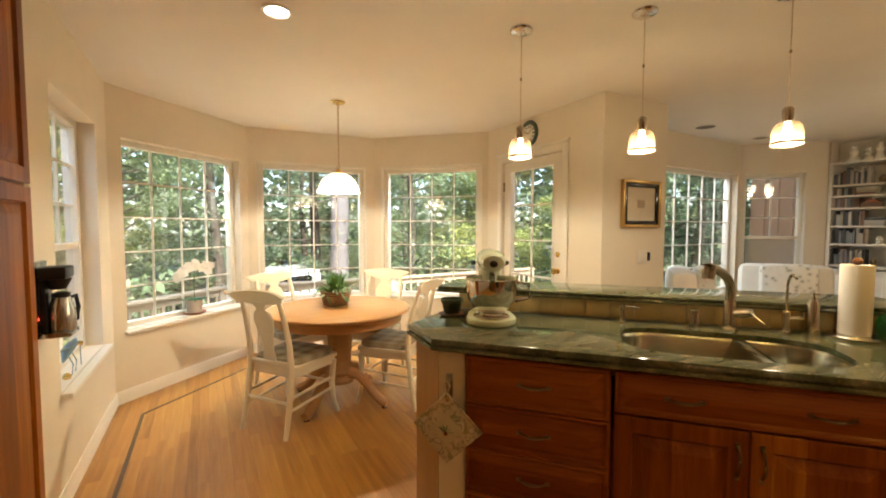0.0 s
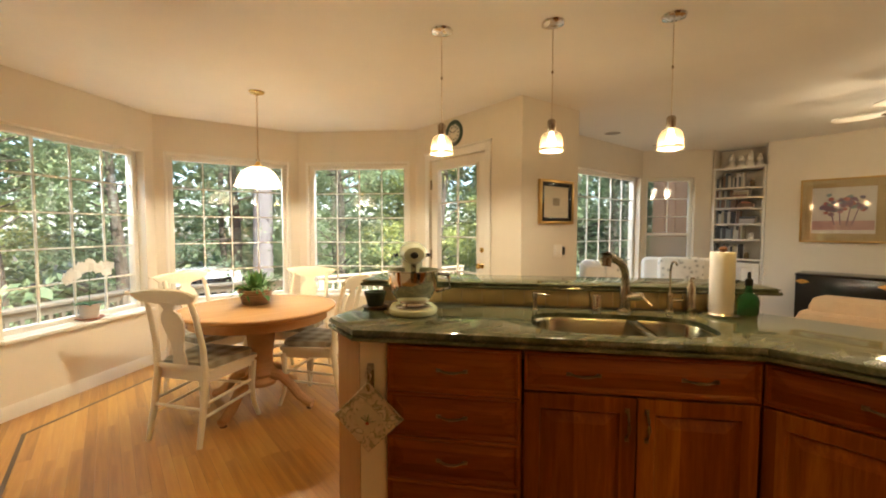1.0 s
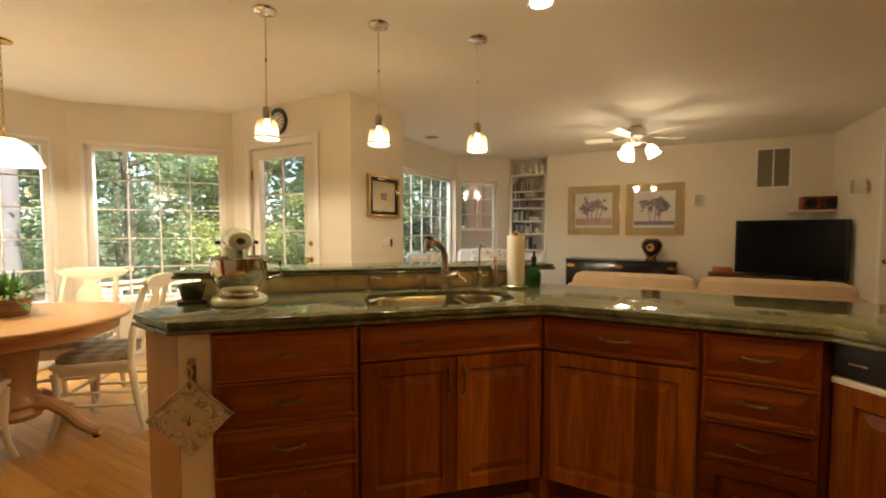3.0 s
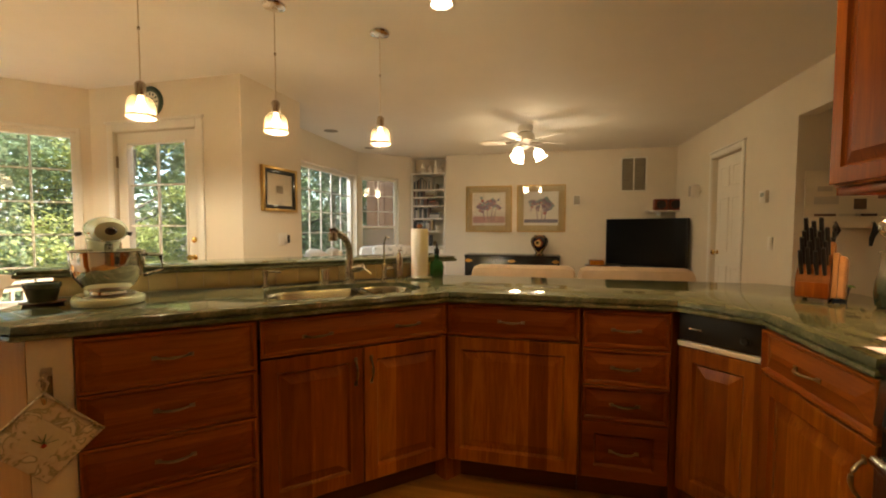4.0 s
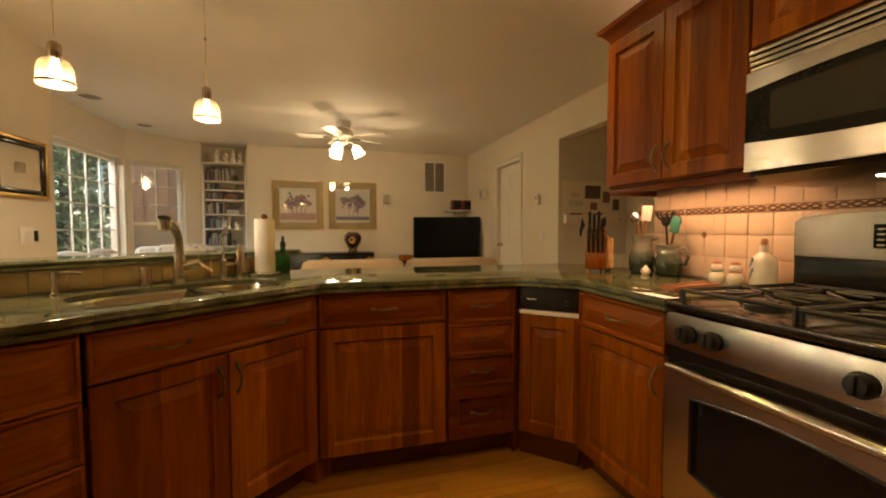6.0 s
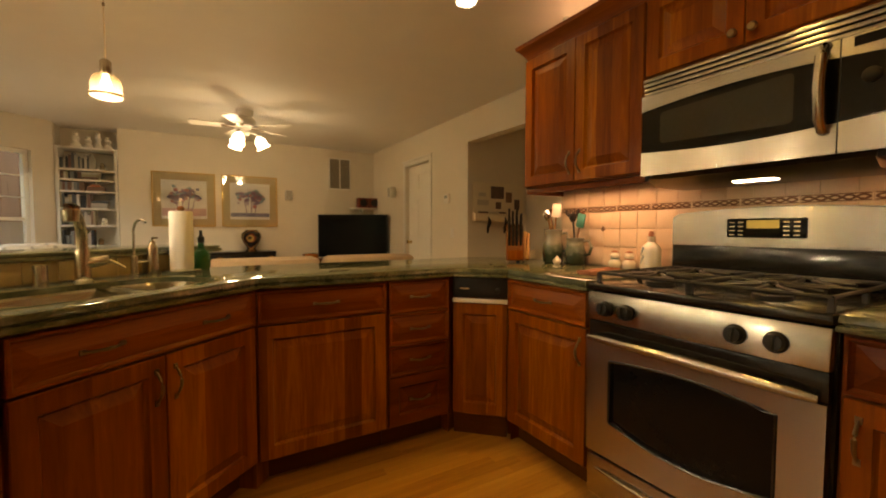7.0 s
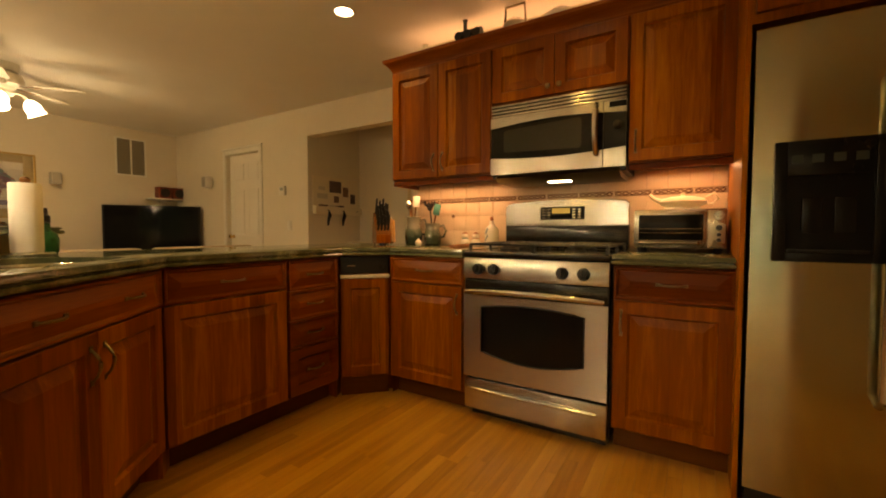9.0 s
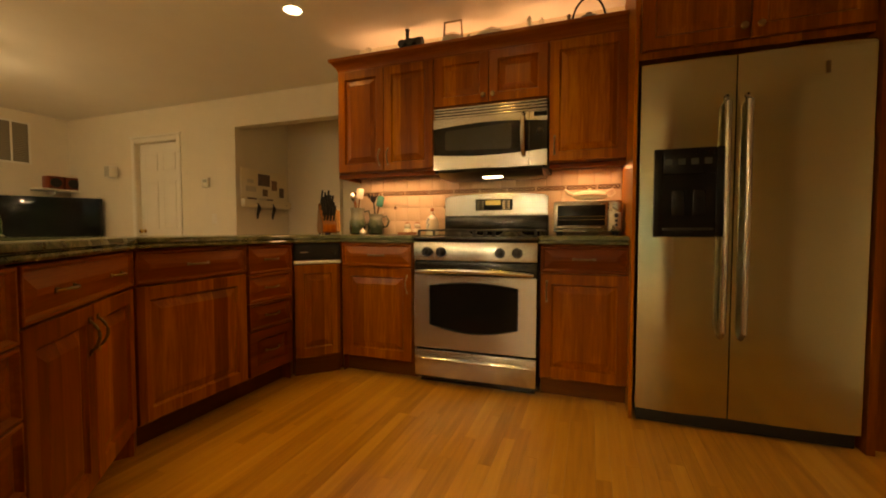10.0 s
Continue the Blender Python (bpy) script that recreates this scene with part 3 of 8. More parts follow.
part("deadbolt", kb, M_BRASS, ddoor, "polished brass deadbolt", pose(s1 - 0.065, 0.02, 1.13))
for z in (0.25, 1.05, 1.80):
    part("hinge", box(s0 - 0.004, s0 + 0.012, 0.004, 0.0195, z - 0.05, z + 0.05, 0.003), M_PEWTER, ddoor)

# panelled door in the family room
hd = thing("door_2", "cream white panelled interior door, closed", "door", kind="structure", at=pose(6.83, -1.80, 0, 0, 0, 180))
s0, s1 = 6.83 - 5.53, 6.83 - 4.81
casing_set(hd, s0, s1, 2.04, 0.06)
part("door_leaf", box(s0 + 0.004, s1 - 0.004, 0.05, 0.09, 0.008, 2.034), M_TRIM, hd)
dw = s1 - s0
for cx0, cx1 in ((0.10, 0.5 * dw - 0.045), (0.5 * dw + 0.045, dw - 0.10)):
    for z0, z1 in ((0.22, 0.82), (0.98, 1.58), (1.70, 1.92)):
        part("door_panel", panel_bm(cx1 - cx0, z1 - z0, 0.008, 0.012, 0.02, 0.006), M_TRIM, hd, "", pose(s0 + cx0, 0.0499, z0))
kb = lathe([(0.026, 0), (0.026, 0.006), (0.010, 0.012), (0.010, 0.03), (0.026, 0.042), (0.028, 0.055), (0.018, 0.066), (0, 0.068)], 16)
bmesh.ops.rotate(kb, verts=kb.verts, cent=(0, 0, 0), matrix=Matrix.Rotation(radians(90), 3, "X"))
part("door_knob", kb, M_BRASS, hd, "brass knob", pose(s0 + 0.065, 0.05, 0.96))


# ---- kitchen cabinets ----
COUNTER, THICK = 0.932, 0.050
BOXTOP = COUNTER - THICK


def put_front(cab, name, x0, x1, z0, z1, mat, pull):
    """A raised-panel front on the face of a cabinet, with its pull: 'bar' across, 'left'/'right' upright at that edge, 'knob'."""
    g = 0.0018
    low = name in ("drawer", "false_front") and z1 - z0 < 0.215
    shape = (0.024, 0.012, 0.054, 0.014) if low else (0.020, 0.058, 0.040, 0.014)
    d = part(name, panel_bm(x1 - x0 - 2 * g, z1 - z0 - 2 * g, *shape), mat, cab, "", pose(x0 + g, -0.001, z0 + g))
    for face in d.data.polygons:
        face.use_smooth = False
    w, h = x1 - x0 - 2 * g, z1 - z0 - 2 * g
    if pull == "bar":
        part("handle", pull_bm(0.105, False), M_PEWTER, d, "bowed pewter pull", pose(w / 2, -0.0225 if low else -0.0185, h / 2))
    elif pull in ("left", "right", "left_low", "right_low"):
        x = 0.032 if pull.startswith("left") else w - 0.032
        part("handle", pull_bm(0.105, True), M_PEWTER, d, "bowed pewter pull", pose(x, -0.0195, 0.10 if pull.endswith("low") else h - 0.10))
    elif pull in ("knob_left", "knob_right"):
        part("knob", knob_bm(), M_PEWTER, d, "round pewter knob", pose(0.03 if pull == "knob_left" else w - 0.03, -0.0195, 0.045))
    return d


def base_cabinet(name, label, x, y, ang, w, fronts, depth=0.58, z1=BOXTOP - 0.001, toe=0.115):
    c = thing(name, label, "cabinet", at=pose(x, y, 0, 0, 0, ang))
    part("carcass", box(0.001, w - 0.001, 0.0, depth, toe, z1), M_CHERRY, c)
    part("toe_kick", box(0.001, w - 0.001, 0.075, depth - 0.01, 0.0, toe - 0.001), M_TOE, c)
    for f in fronts:
        put_front(c, *f)
    return c


def stack(w, zs):
    return [("drawer", 0.006, w - 0.006, a, b, M_CHERRY_H, "bar") for a, b in zip(zs, zs[1:])]


SA = math.degrees(math.atan2(-RUN.y, -RUN.x))
C0 = Vector((1.105, 1.613))                       # face of the sink run at its free end
C1 = C0 - RUN * 0.535
C2 = Vector((2.003, 0.597))
WS = (C2 - C1).length
base_cabinet("drawer_base_cabinet", "cherry drawer cabinet with four raised-panel drawers under granite", C0.x, C0.y, SA, 0.535,
             stack(0.535, [0.125, 0.335, 0.512, 0.690, 0.877]), depth=0.56)
base_cabinet("sink_base_cabinet", "cherry sink cabinet with two raised-panel doors and a long false drawer", C1.x, C1.y, SA, WS,
             [("false_front", 0.006, WS - 0.006, 0.727, 0.877, M_CHERRY_H, ""),
              ("door", 0.006, WS / 2, 0.125, 0.722, M_CHERRY, "right"), ("door", WS / 2, WS - 0.006, 0.125, 0.722, M_CHERRY, "left")], depth=0.56, z1=0.66)
sink_cab = bpy.data.objects["sink_base_cabinet"]
for k in (0.27, 0.75):
    part("handle", pull_bm(0.105, False), M_PEWTER, sink_cab, "bowed pewter pull", pose(WS * k, -0.0235, 0.797))
base_cabinet("corner_cabinet", "cherry cabinet with one wide raised-panel door below a drawer", 2.003, 0.592, -90, 0.605,
             [("drawer", 0.006, 0.599, 0.727, 0.877, M_CHERRY_H, "bar"), ("door", 0.006, 0.599, 0.125, 0.722, M_CHERRY, "")], depth=0.62)
base_cabinet("narrow_drawer_cabinet", "narrow cherry cabinet with four raised-panel drawers", 2.003, -0.014, -90, 0.366,
             stack(0.366, [0.125, 0.385, 0.545, 0.708, 0.877]), depth=0.62)

solid("corner_filler", prism([(2.006, 0.596), (2.10, 0.52), (2.30, 0.52), (2.34, 0.80), (2.10, 0.73)], 0.0, BOXTOP - 0.002), M_CHERRY, "cherry corner filler between the cabinets", "trim", kind="structure")
solid("corner_filler", prism([(2.016, -0.386), (2.30, -0.386), (2.30, -1.20), (1.775, -1.20), (1.775, -0.640), (1.815, -0.69), (2.055, -0.455)], 0.0, BOXTOP - 0.002), M_CHERRY, "cherry corner filler between the cabinets", "trim", kind="structure")
# trash compactor, set across the corner
TC = Vector((2.013, -0.411))
TE = Vector((1.789, -0.637))
TW, TA = (TE - TC).length, math.degrees(math.atan2(TE.y - TC.y, TE.x - TC.x))
tc = thing("trash_compactor", "trash compactor with a black control strip and cherry front panel", "compactor", at=pose(TC.x, TC.y, 0, 0, 0, TA))
part("carcass", box(0.006, TW - 0.006, 0.0, 0.03, 0.115, BOXTOP - 0.004), M_CHERRY, tc)
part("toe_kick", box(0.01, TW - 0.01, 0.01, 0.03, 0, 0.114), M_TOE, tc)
part("control_strip", box(0.010, TW - 0.010, -0.022, -0.001, 0.770, 0.878, 0.003), M_BLKPLASTIC, tc, "black control strip")
part("trim_bar", box(0.006, TW - 0.006, -0.026, -0.001, 0.742, 0.763, 0.003), M_WHITEPL, tc, "pale metal trim bar")
part("mark", box(0.05, 0.10, -0.0235, -0.0221, 0.815, 0.823), M_STEEL, tc)
part("dial", knob_bm(), M_BLKPLASTIC, tc, "", pose(TW - 0.06, -0.022, 0.815))
put_front(tc, "front_panel", 0.008, TW - 0.008, 0.125, 0.740, M_CHERRY, "")

base_cabinet("range_side_cabinet", "cherry cabinet with a drawer and one raised-panel door beside the range", 1.770, -0.618, 180, 0.530,
             [("drawer", 0.012, 0.524, 0.727, 0.877, M_CHERRY_H, "bar"), ("door", 0.012, 0.524, 0.125, 0.722, M_CHERRY, "right")], depth=0.62)
base_cabinet("fridge_side_cabinet", "cherry cabinet with a drawer and one raised-panel door beside the fridge", 0.458, -0.618, 180, 0.474,
             [("drawer", 0.006, 0.468, 0.727, 0.877, M_CHERRY_H, "bar"), ("door", 0.006, 0.468, 0.125, 0.722, M_CHERRY, "left")], depth=0.62)


def upper_cabinet(label, x0, x1, z0, z1, doors, y=-0.92, depth=0.325, name="wall_cabinet"):
    w = x0 - x1
    c = thing(name, label, "cabinet", "cabinets above the range counter", at=pose(x0, y, 0, 0, 0, 180))
    part("carcass", box(0.0008, w - 0.0008, 0.0, depth, z0, z1), M_CHERRY, c)
    n = len(doors)
    for i, p in enumerate(doors):
        put_front(c, "door", 0.004 + (w - 0.008) * i / n, 0.004 + (w - 0.008) * (i + 1) / n, z0 + 0.006, z1 - 0.012, M_CHERRY, p)
    return c


upper_cabinet("two-door cherry wall cabinet with raised panels", 1.984, 1.214, 1.385, 2.143, ("right_low", "left_low"))
upper_cabinet("low two-door cherry wall cabinet over the microwave", 1.214, 0.447, 1.793, 2.143, ("knob_right", "knob_left"))
upper_cabinet("single-door cherry wall cabinet with a raised panel", 0.447, -0.018, 1.385, 2.143, ("left_low",))
rail = bmesh.new()
for x0, x1 in ((1.998, 1.216), (0.445, -0.016)):
    add_box(rail, x1, x0, -0.955, -0.936, 1.353, 1.384, 0.004)
add_box(rail, 1.985, 1.998, -0.935, -1.248, 1.353, 1.384, 0.003)
solid("light_rail", rail, M_CHERRY_H, "cherry light rail under the wall cabinets", "trim", kind="structure")


def crown(path, z, name="crown_moulding"):
    """A cove crown swept along a path, standing out to the left of it."""
    prof = [(0.0, 0.0), (0.012, 0.0), (0.016, 0.016), (0.024, 0.030), (0.046, 0.058), (0.062, 0.068), (0.066, 0.088), (0.0, 0.088)]
    bm, rings = bmesh.new(), []
    path = [Vector(p) for p in path]
    for i, p in enumerate(path):
        a = (p - path[i - 1]).normalized() if i else (path[1] - p).normalized()
        b = (path[i + 1] - p).normalized() if i < len(path) - 1 else a
        na, nb = Vector((-a.y, a.x)), Vector((-b.y, b.x))
        m = (na + nb).normalized()
        m /= m.dot(na)
        rings.append([bm.verts.new((p.x + m.x * d, p.y + m.y * d, z + h)) for d, h in prof])
    for a, b in zip(rings, rings[1:]):
        for i in range(len(prof)):
            bm.faces.new((a[i], a[(i + 1) % len(prof)], b[(i + 1) % len(prof)], b[i]))
    bm.faces.new(rings[0])
    bm.faces.new(rings[-1][::-1])
    return solid(name, bm, M_CHERRY_H, "cherry crown moulding along the wall cabinets", "trim", kind="structure")


crown([(-0.020, -0.944), (1.986, -0.944), (1.986, -1.25)], 2.144)
solid("cabinet_top_board", box(-0.018, 1.984, -1.248, -0.93, 2.145, 2.156), M_CHERRY_H, "dusty cherry board on the wall cabinets", "trim", kind="structure")

# surround of the fridge
fs = thing("fridge_surround", "tall cherry panels and two-door cabinet round the fridge", "cabinet")
part("side_panel", box(-0.020, -0.003, -1.249, -0.50, 0.0, TOP - 0.005), M_CHERRY, fs)
part("side_panel", box(-0.960, -0.930, -1.249, -0.46, 0.0, TOP - 0.005), M_CHERRY, fs)
part("carcass", box(-0.929, -0.021, -1.249, -0.52, 1.80, TOP - 0.006), M_CHERRY, fs)
for x0, x1, pl in ((-0.030, -0.4825, "knob_right"), (-0.4825, -0.928, "knob_left")):
    w, h = x0 - x1 - 0.004, 0.545
    d = part("door", panel_bm(w, h), M_CHERRY, fs, "", pose(x0 - 0.002, -0.519, 1.835, 0, 0, 180))
    part("knob", knob_bm(), M_PEWTER, d, "round pewter knob", pose(0.03 if pl == "knob_left" else w - 0.03, -0.0195, 0.05))
part("filler", box(-1.098, -0.961, -1.249, -0.52, 0.0, TOP - 0.006), M_CHERRY, fs)

# pantry on the window side
pn = thing("pantry_cabinet", "tall cherry pantry cabinet with raised-panel doors", "cabinet", at=pose(-0.38, 1.955, 0, 0, 0, 90))
part("carcass", box(0.0, 0.53, 0.0, 0.70, 0.115, TOP - 0.01), M_CHERRY, pn)
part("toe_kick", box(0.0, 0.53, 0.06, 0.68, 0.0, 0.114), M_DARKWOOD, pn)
put_front(pn, "door", 0.005, 0.525, 0.125, 1.525, M_CHERRY, "left")
put_front(pn, "door", 0.005, 0.525, 1.535, 2.40, M_CHERRY, "left_low")

# ---- worktops ----
E0 = C0 - BACK * 0.032                            # edge line of the sink run
COR = E0 + RUN * 0.132                            # front corner before the clipped end
CLIP = Vector((1.020, 1.965))
DEEP = 0.633
K = Vector((1.968, 0.597 - 0.02))
END = E0 + RUN * 0.245 + BACK * DEEP
pen = [(1.236, -0.580), (1.765, -0.602), (1.962, -0.388), (K.x, K.y), (E0.x, E0.y), (COR.x, COR.y), (CLIP.x, CLIP.y), (END.x, END.y),
       (E0 - RUN * 1.66 + BACK * DEEP)[:], (2.66, 0.55), (2.66, -1.02), (2.46, -1.248), (1.236, -1.248)]
SINKC = E0 - RUN * 0.940 + BACK * 0.265


def sink_outline(grow=0.0, n=44):
    """The D-shaped double bowl outline in the run's own axes, from the sink's middle."""
    pts = []
    for i in range(n):
        a = 2 * math.pi * i / n
        c, s = math.cos(a), math.sin(a)
        rx, ry = 0.360 + grow, (0.205 if s > 0 else 0.185) + grow
        px = rx * math.copysign(abs(c) ** 0.55, c)
        py = ry * math.copysign(abs(s) ** 0.6, s)
        pts.append((px, py * (1.0 - 0.10 * (px / rx) if s > 0 else 1.0)))
    return pts


def slab(name, pts, z1, thick, label, cut=None, edge=()):
    """A stone slab with a doubled rounded nosing all round; cut is a hole in it."""
    bm = bmesh.new()
    prof = [(-0.004, -thick), (0.004, -thick + 0.004), (0.006, -thick + 0.010), (0.003, -thick + 0.018), (-0.007, -thick + 0.021), (-0.007, -thick + 0.024), (0.001, -thick + 0.028), (0.0, -0.010), (-0.003, -0.003), (-0.010, 0.0)]
    n, rings = len(pts), []
    vs = [Vector(p) for p in pts]
    area = sum(a.x * b.y - b.x * a.y for a, b in zip(vs, vs[1:] + vs[:1]))
    sg = 1 if area > 0 else -1
    mit = []
    for i, p in enumerate(vs):
        a, b = (p - vs[i - 1]).normalized(), (vs[(i + 1) % n] - p).normalized()
        na, nb = Vector((a.y, -a.x)) * sg, Vector((b.y, -b.x)) * sg
        m = (na + nb).normalized()
        mit.append(m / max(0.4, m.dot(na)))
    for d, h in prof:
        rings.append([bm.verts.new((p.x + m.x * d, p.y + m.y * d, z1 + h)) for p, m in zip(vs, mit)])
    for a, b in zip(rings, rings[1:]):
        for i in range(n):
            bm.faces.new((a[i], a[(i + 1) % n], b[(i + 1) % n], b[i]))
    if cut:
        for ring in (rings[0], rings[-1]):
            z = ring[0].co.z
            inner = [bm.verts.new((x, y, z)) for x, y in cut]
            es = [bm.edges.new((inner[i], inner[(i + 1) % len(cut)])) for i in range(len(cut))]
            for i in range(n):
                e = bm.edges.get((ring[i], ring[(i + 1) % n]))
                es.append(e)
            bmesh.ops.triangle_fill(bm, edges=es, use_beauty=True)
            if ring is rings[0]:
                low = inner
            else:
                for i in range(len(cut)):
                    bm.faces.new((low[i], low[(i + 1) % len(cut)], inner[(i + 1) % len(cut)], inner[i]))
    else:
        bm.faces.new(rings[0][::-1])
        bm.faces.new(rings[-1])
    return solid(name, bm, M_GRANITE, label, "countertop")


def on_run(p, c=None):
    c = c or SINKC
    q = c - RUN * p[0] + BACK * p[1]
    return (q.x, q.y)


slab("countertop", pen, COUNTER, THICK, "polished dark green granite worktop with a sink cut into it", [on_run(p) for p in sink_outline()])
slab("countertop", [(0.458, -0.580), (0.458, -1.248), (-0.001, -1.248), (-0.001, -0.580)], COUNTER, THICK, "short polished green granite worktop beside the fridge")

# raised bar
BARZ = 1.051
bar_in, bar_w = DEEP - 0.020, 0.36
BL = E0 + RUN * 0.318 + BACK * bar_in
BR = E0 - RUN * 1.75 + BACK * bar_in
bm_pts = [BL, BL + BACK * bar_w, BR + BACK * bar_w, BR]
slab("bar_top", [tuple(p) for p in bm_pts], BARZ, 0.035, "raised green granite bar top over the tiled upstand")
W0, W1 = E0 + RUN * 0.205 + BACK * (DEEP + 0.012), E0 - RUN * 1.66 + BACK * (DEEP + 0.012)
bar_len = (W1 - W0).length
barw = thing("bar_wall", "low bar wall faced with tan tumbled tiles", "wall", kind="structure", at=pose(W0.x, W0.y, 0, 0, 0, SA))
part("core", box(0.0, bar_len, 0.0, 0.12, 0.0, BARZ - 0.036), M_WALL, barw)
NT = 17
for i in range(NT):
    w = bar_len / NT
    part("tile", box(i * w + 0.0008, (i + 1) * w - 0.0008, -0.008 - 0.0015 * ((i * 7) % 3), -0.0005, COUNTER + 0.002, BARZ - 0.037, 0.0015), M_TILE2, barw)

# end of the run: pale panel with the towel hook, and the maple end
ep = thing("end_post", "pale painted post with maple end panel at the island's end", "panel")
part("pale_panel", prism([tuple(C0 + RUN * 0.002), tuple(C0 + RUN * 0.112), tuple(C0 + RUN * 0.112 + BACK * 0.10), tuple(C0 + RUN * 0.002 + BACK * 0.10)], 0.0, BOXTOP - 0.001), M_CREAM, ep, "cream painted post")
m0 = C0 + RUN * 0.114
part("end_panel", prism([tuple(m0), (1.045, 1.93), tuple(Vector((1.045, 1.93)) + BACK * 0.32), tuple(m0 + BACK * 0.56)], 0.0, BOXTOP - 0.001), M_ENDWOOD, ep, "honey maple end panel")

# ---- sink and taps ----
sk = thing("double_sink", "undermounted double-bowl stainless steel sink", "sink", at=pose(SINKC.x, SINKC.y, COUNTER - 0.020, 0, 0, SA))


def bowl(x_lo, x_hi, deep):
    bm, outl, rings = bmesh.new(), sink_outline(-0.0015, 64), []
    pts = [(min(max(x, x_lo), x_hi), y) for x, y in outl]
    mx = sum(p[0] for p in pts) / len(pts)
    for k, z in ((1.0, -0.001), (0.965, -0.012), (0.93, -deep + 0.05), (0.88, -deep + 0.015), (0.78, -deep), (0.0, -deep - 0.004)):
        if k:
            rings.append([bm.verts.new((mx + (x - mx) * k, y * k, z)) for x, y in pts])
        else:
            c = bm.verts.new((mx, 0, z))
    for a, b in zip(rings, rings[1:]):
        for i in range(len(pts)):
            bm.faces.new((a[i], a[(i + 1) % len(pts)], b[(i + 1) % len(pts)], b[i]))
    for i in range(len(pts)):
        bm.faces.new((rings[-1][i], rings[-1][(i + 1) % len(pts)], c))
    bmesh.ops.remove_doubles(bm, verts=bm.verts, dist=1e-5)
    return bm


part("bowl", bowl(-0.45, 0.084, 0.20), M_SINK, sk)
part("bowl", bowl(0.126, 0.45, 0.16), M_SINK, sk)
part("divider", box(0.0835, 0.1265, -0.178, 0.196, -0.060, -0.002, 0.009), M_SINK, sk)
for dx in (-0.18, 0.26):
    part("drain", lathe([(0.0, 0.004), (0.03, 0.004), (0.045, 0.006), (0.048, 0.001), (0.048, 0.0)], 20), M_CHROME, sk, "", pose(dx, 0, -0.203 if dx < 0 else -0.163))


def at_run(s, d, z=COUNTER, turn=0.0):
    """A place on the worktop: s along the run from its free end towards the corner, d back from its edge line."""
    p = E0 - RUN * s + BACK * d
    return pose(p.x, p.y, z, 0, 0, SA + turn)


fa = thing("kitchen_faucet", "brushed nickel pull-out kitchen faucet with a side lever", "faucet", at=at_run(1.041, 0.560, COUNTER, -38))
part("base", lathe([(0.032, 0), (0.032, 0.006), (0.026, 0.012), (0.025, 0.11), (0.022, 0.125), (0.0, 0.126)], 20), M_NICKEL, fa)
part("spout", tube([(0, 0, 0.12), (0, 0.0, 0.17), (0, -0.008, 0.195), (0, -0.035, 0.225), (0, -0.085, 0.250), (0, -0.140, 0.266), (0, -0.198, 0.276)], [0.019, 0.018, 0.018, 0.018, 0.018, 0.019, 0.022], 14), M_NICKEL, fa)
part("spray_head", tube([(0, -0.200, 0.284), (0, -0.208, 0.268), (0, -0.212, 0.232)], [0.024, 0.026, 0.022], 14), M_NICKEL, fa)
lv = part("lever_hub", tube([(0.02, 0, 0.07), (0.055, -0.004, 0.078), (0.085, -0.008, 0.086)], [0.019, 0.021, 0.017], 12), M_NICKEL, fa)
part("lever", tube([(0.08, -0.008, 0.083), (0.11, -0.02, 0.066), (0.135, -0.03, 0.05)], [0.006, 0.005, 0.005], 8), M_NICKEL, lv)
sd = thing("soap_dispenser", "brushed nickel soap dispenser with a thin spout", "dispenser", at=at_run(0.612, 0.54))
part("body", lathe([(0.02, 0), (0.02, 0.004), (0.012, 0.008), (0.011, 0.055), (0.014, 0.058), (0.014, 0.085), (0.0, 0.087)], 16), M_NICKEL, sd)
part("spout", tube([(0, 0, 0.078), (0.04, -0.015, 0.078), (0.07, -0.025, 0.074)], [0.006, 0.005, 0.004], 8), M_NICKEL, sd)
solid("air_gap_cap", lathe([(0.022, 0), (0.022, 0.07), (0.019, 0.075), (0, 0.076)], 20), M_NICKEL, "brushed nickel air gap cap beside the faucet", "faucet", at=at_run(0.912, 0.573))
fw = thing("filter_tap", "slim brushed nickel filtered-water tap", "faucet", at=at_run(1.249, 0.575))
part("base", lathe([(0.02, 0), (0.02, 0.004), (0.015, 0.008), (0.015, 0.085), (0.010, 0.09), (0, 0.091)], 16), M_NICKEL, fw)
part("spout", tube([(0, 0, 0.085), (0, 0, 0.20)] + [tuple(v) for v in arc((0, 0, 0.20), (0, -0.02, 0.27), (0, -0.075, 0.235), 8)], 0.0055, 8), M_NICKEL, fw)
part("lever", tube([(0.012, 0, 0.06), (0.04, -0.005, 0.062), (0.055, -0.008, 0.064), (0.056, -0.008, 0.085)], [0.008, 0.008, 0.007, 0.005], 8), M_NICKEL, fw)
sb = thing("soap_pump_bottle", "nickel and amber soap pump beside the taps", "bottle", at=at_run(1.352, 0.60))
part("body", lathe([(0.023, 0), (0.024, 0.01), (0.022, 0.12), (0.013, 0.135), (0.012, 0.15), (0, 0.151)], 18), M_NICKEL, sb)
part("pump", tube([(0, 0, 0.15), (0, 0, 0.165), (0, -0.03, 0.166)], 0.005, 8), M_NICKEL, sb)


# ---- appliances ----
def rot_x(bm, deg, cent=(0, 0, 0)):
    bmesh.ops.rotate(bm, verts=bm.verts, cent=cent, matrix=Matrix.Rotation(radians(deg), 3, "X"))
    return bm


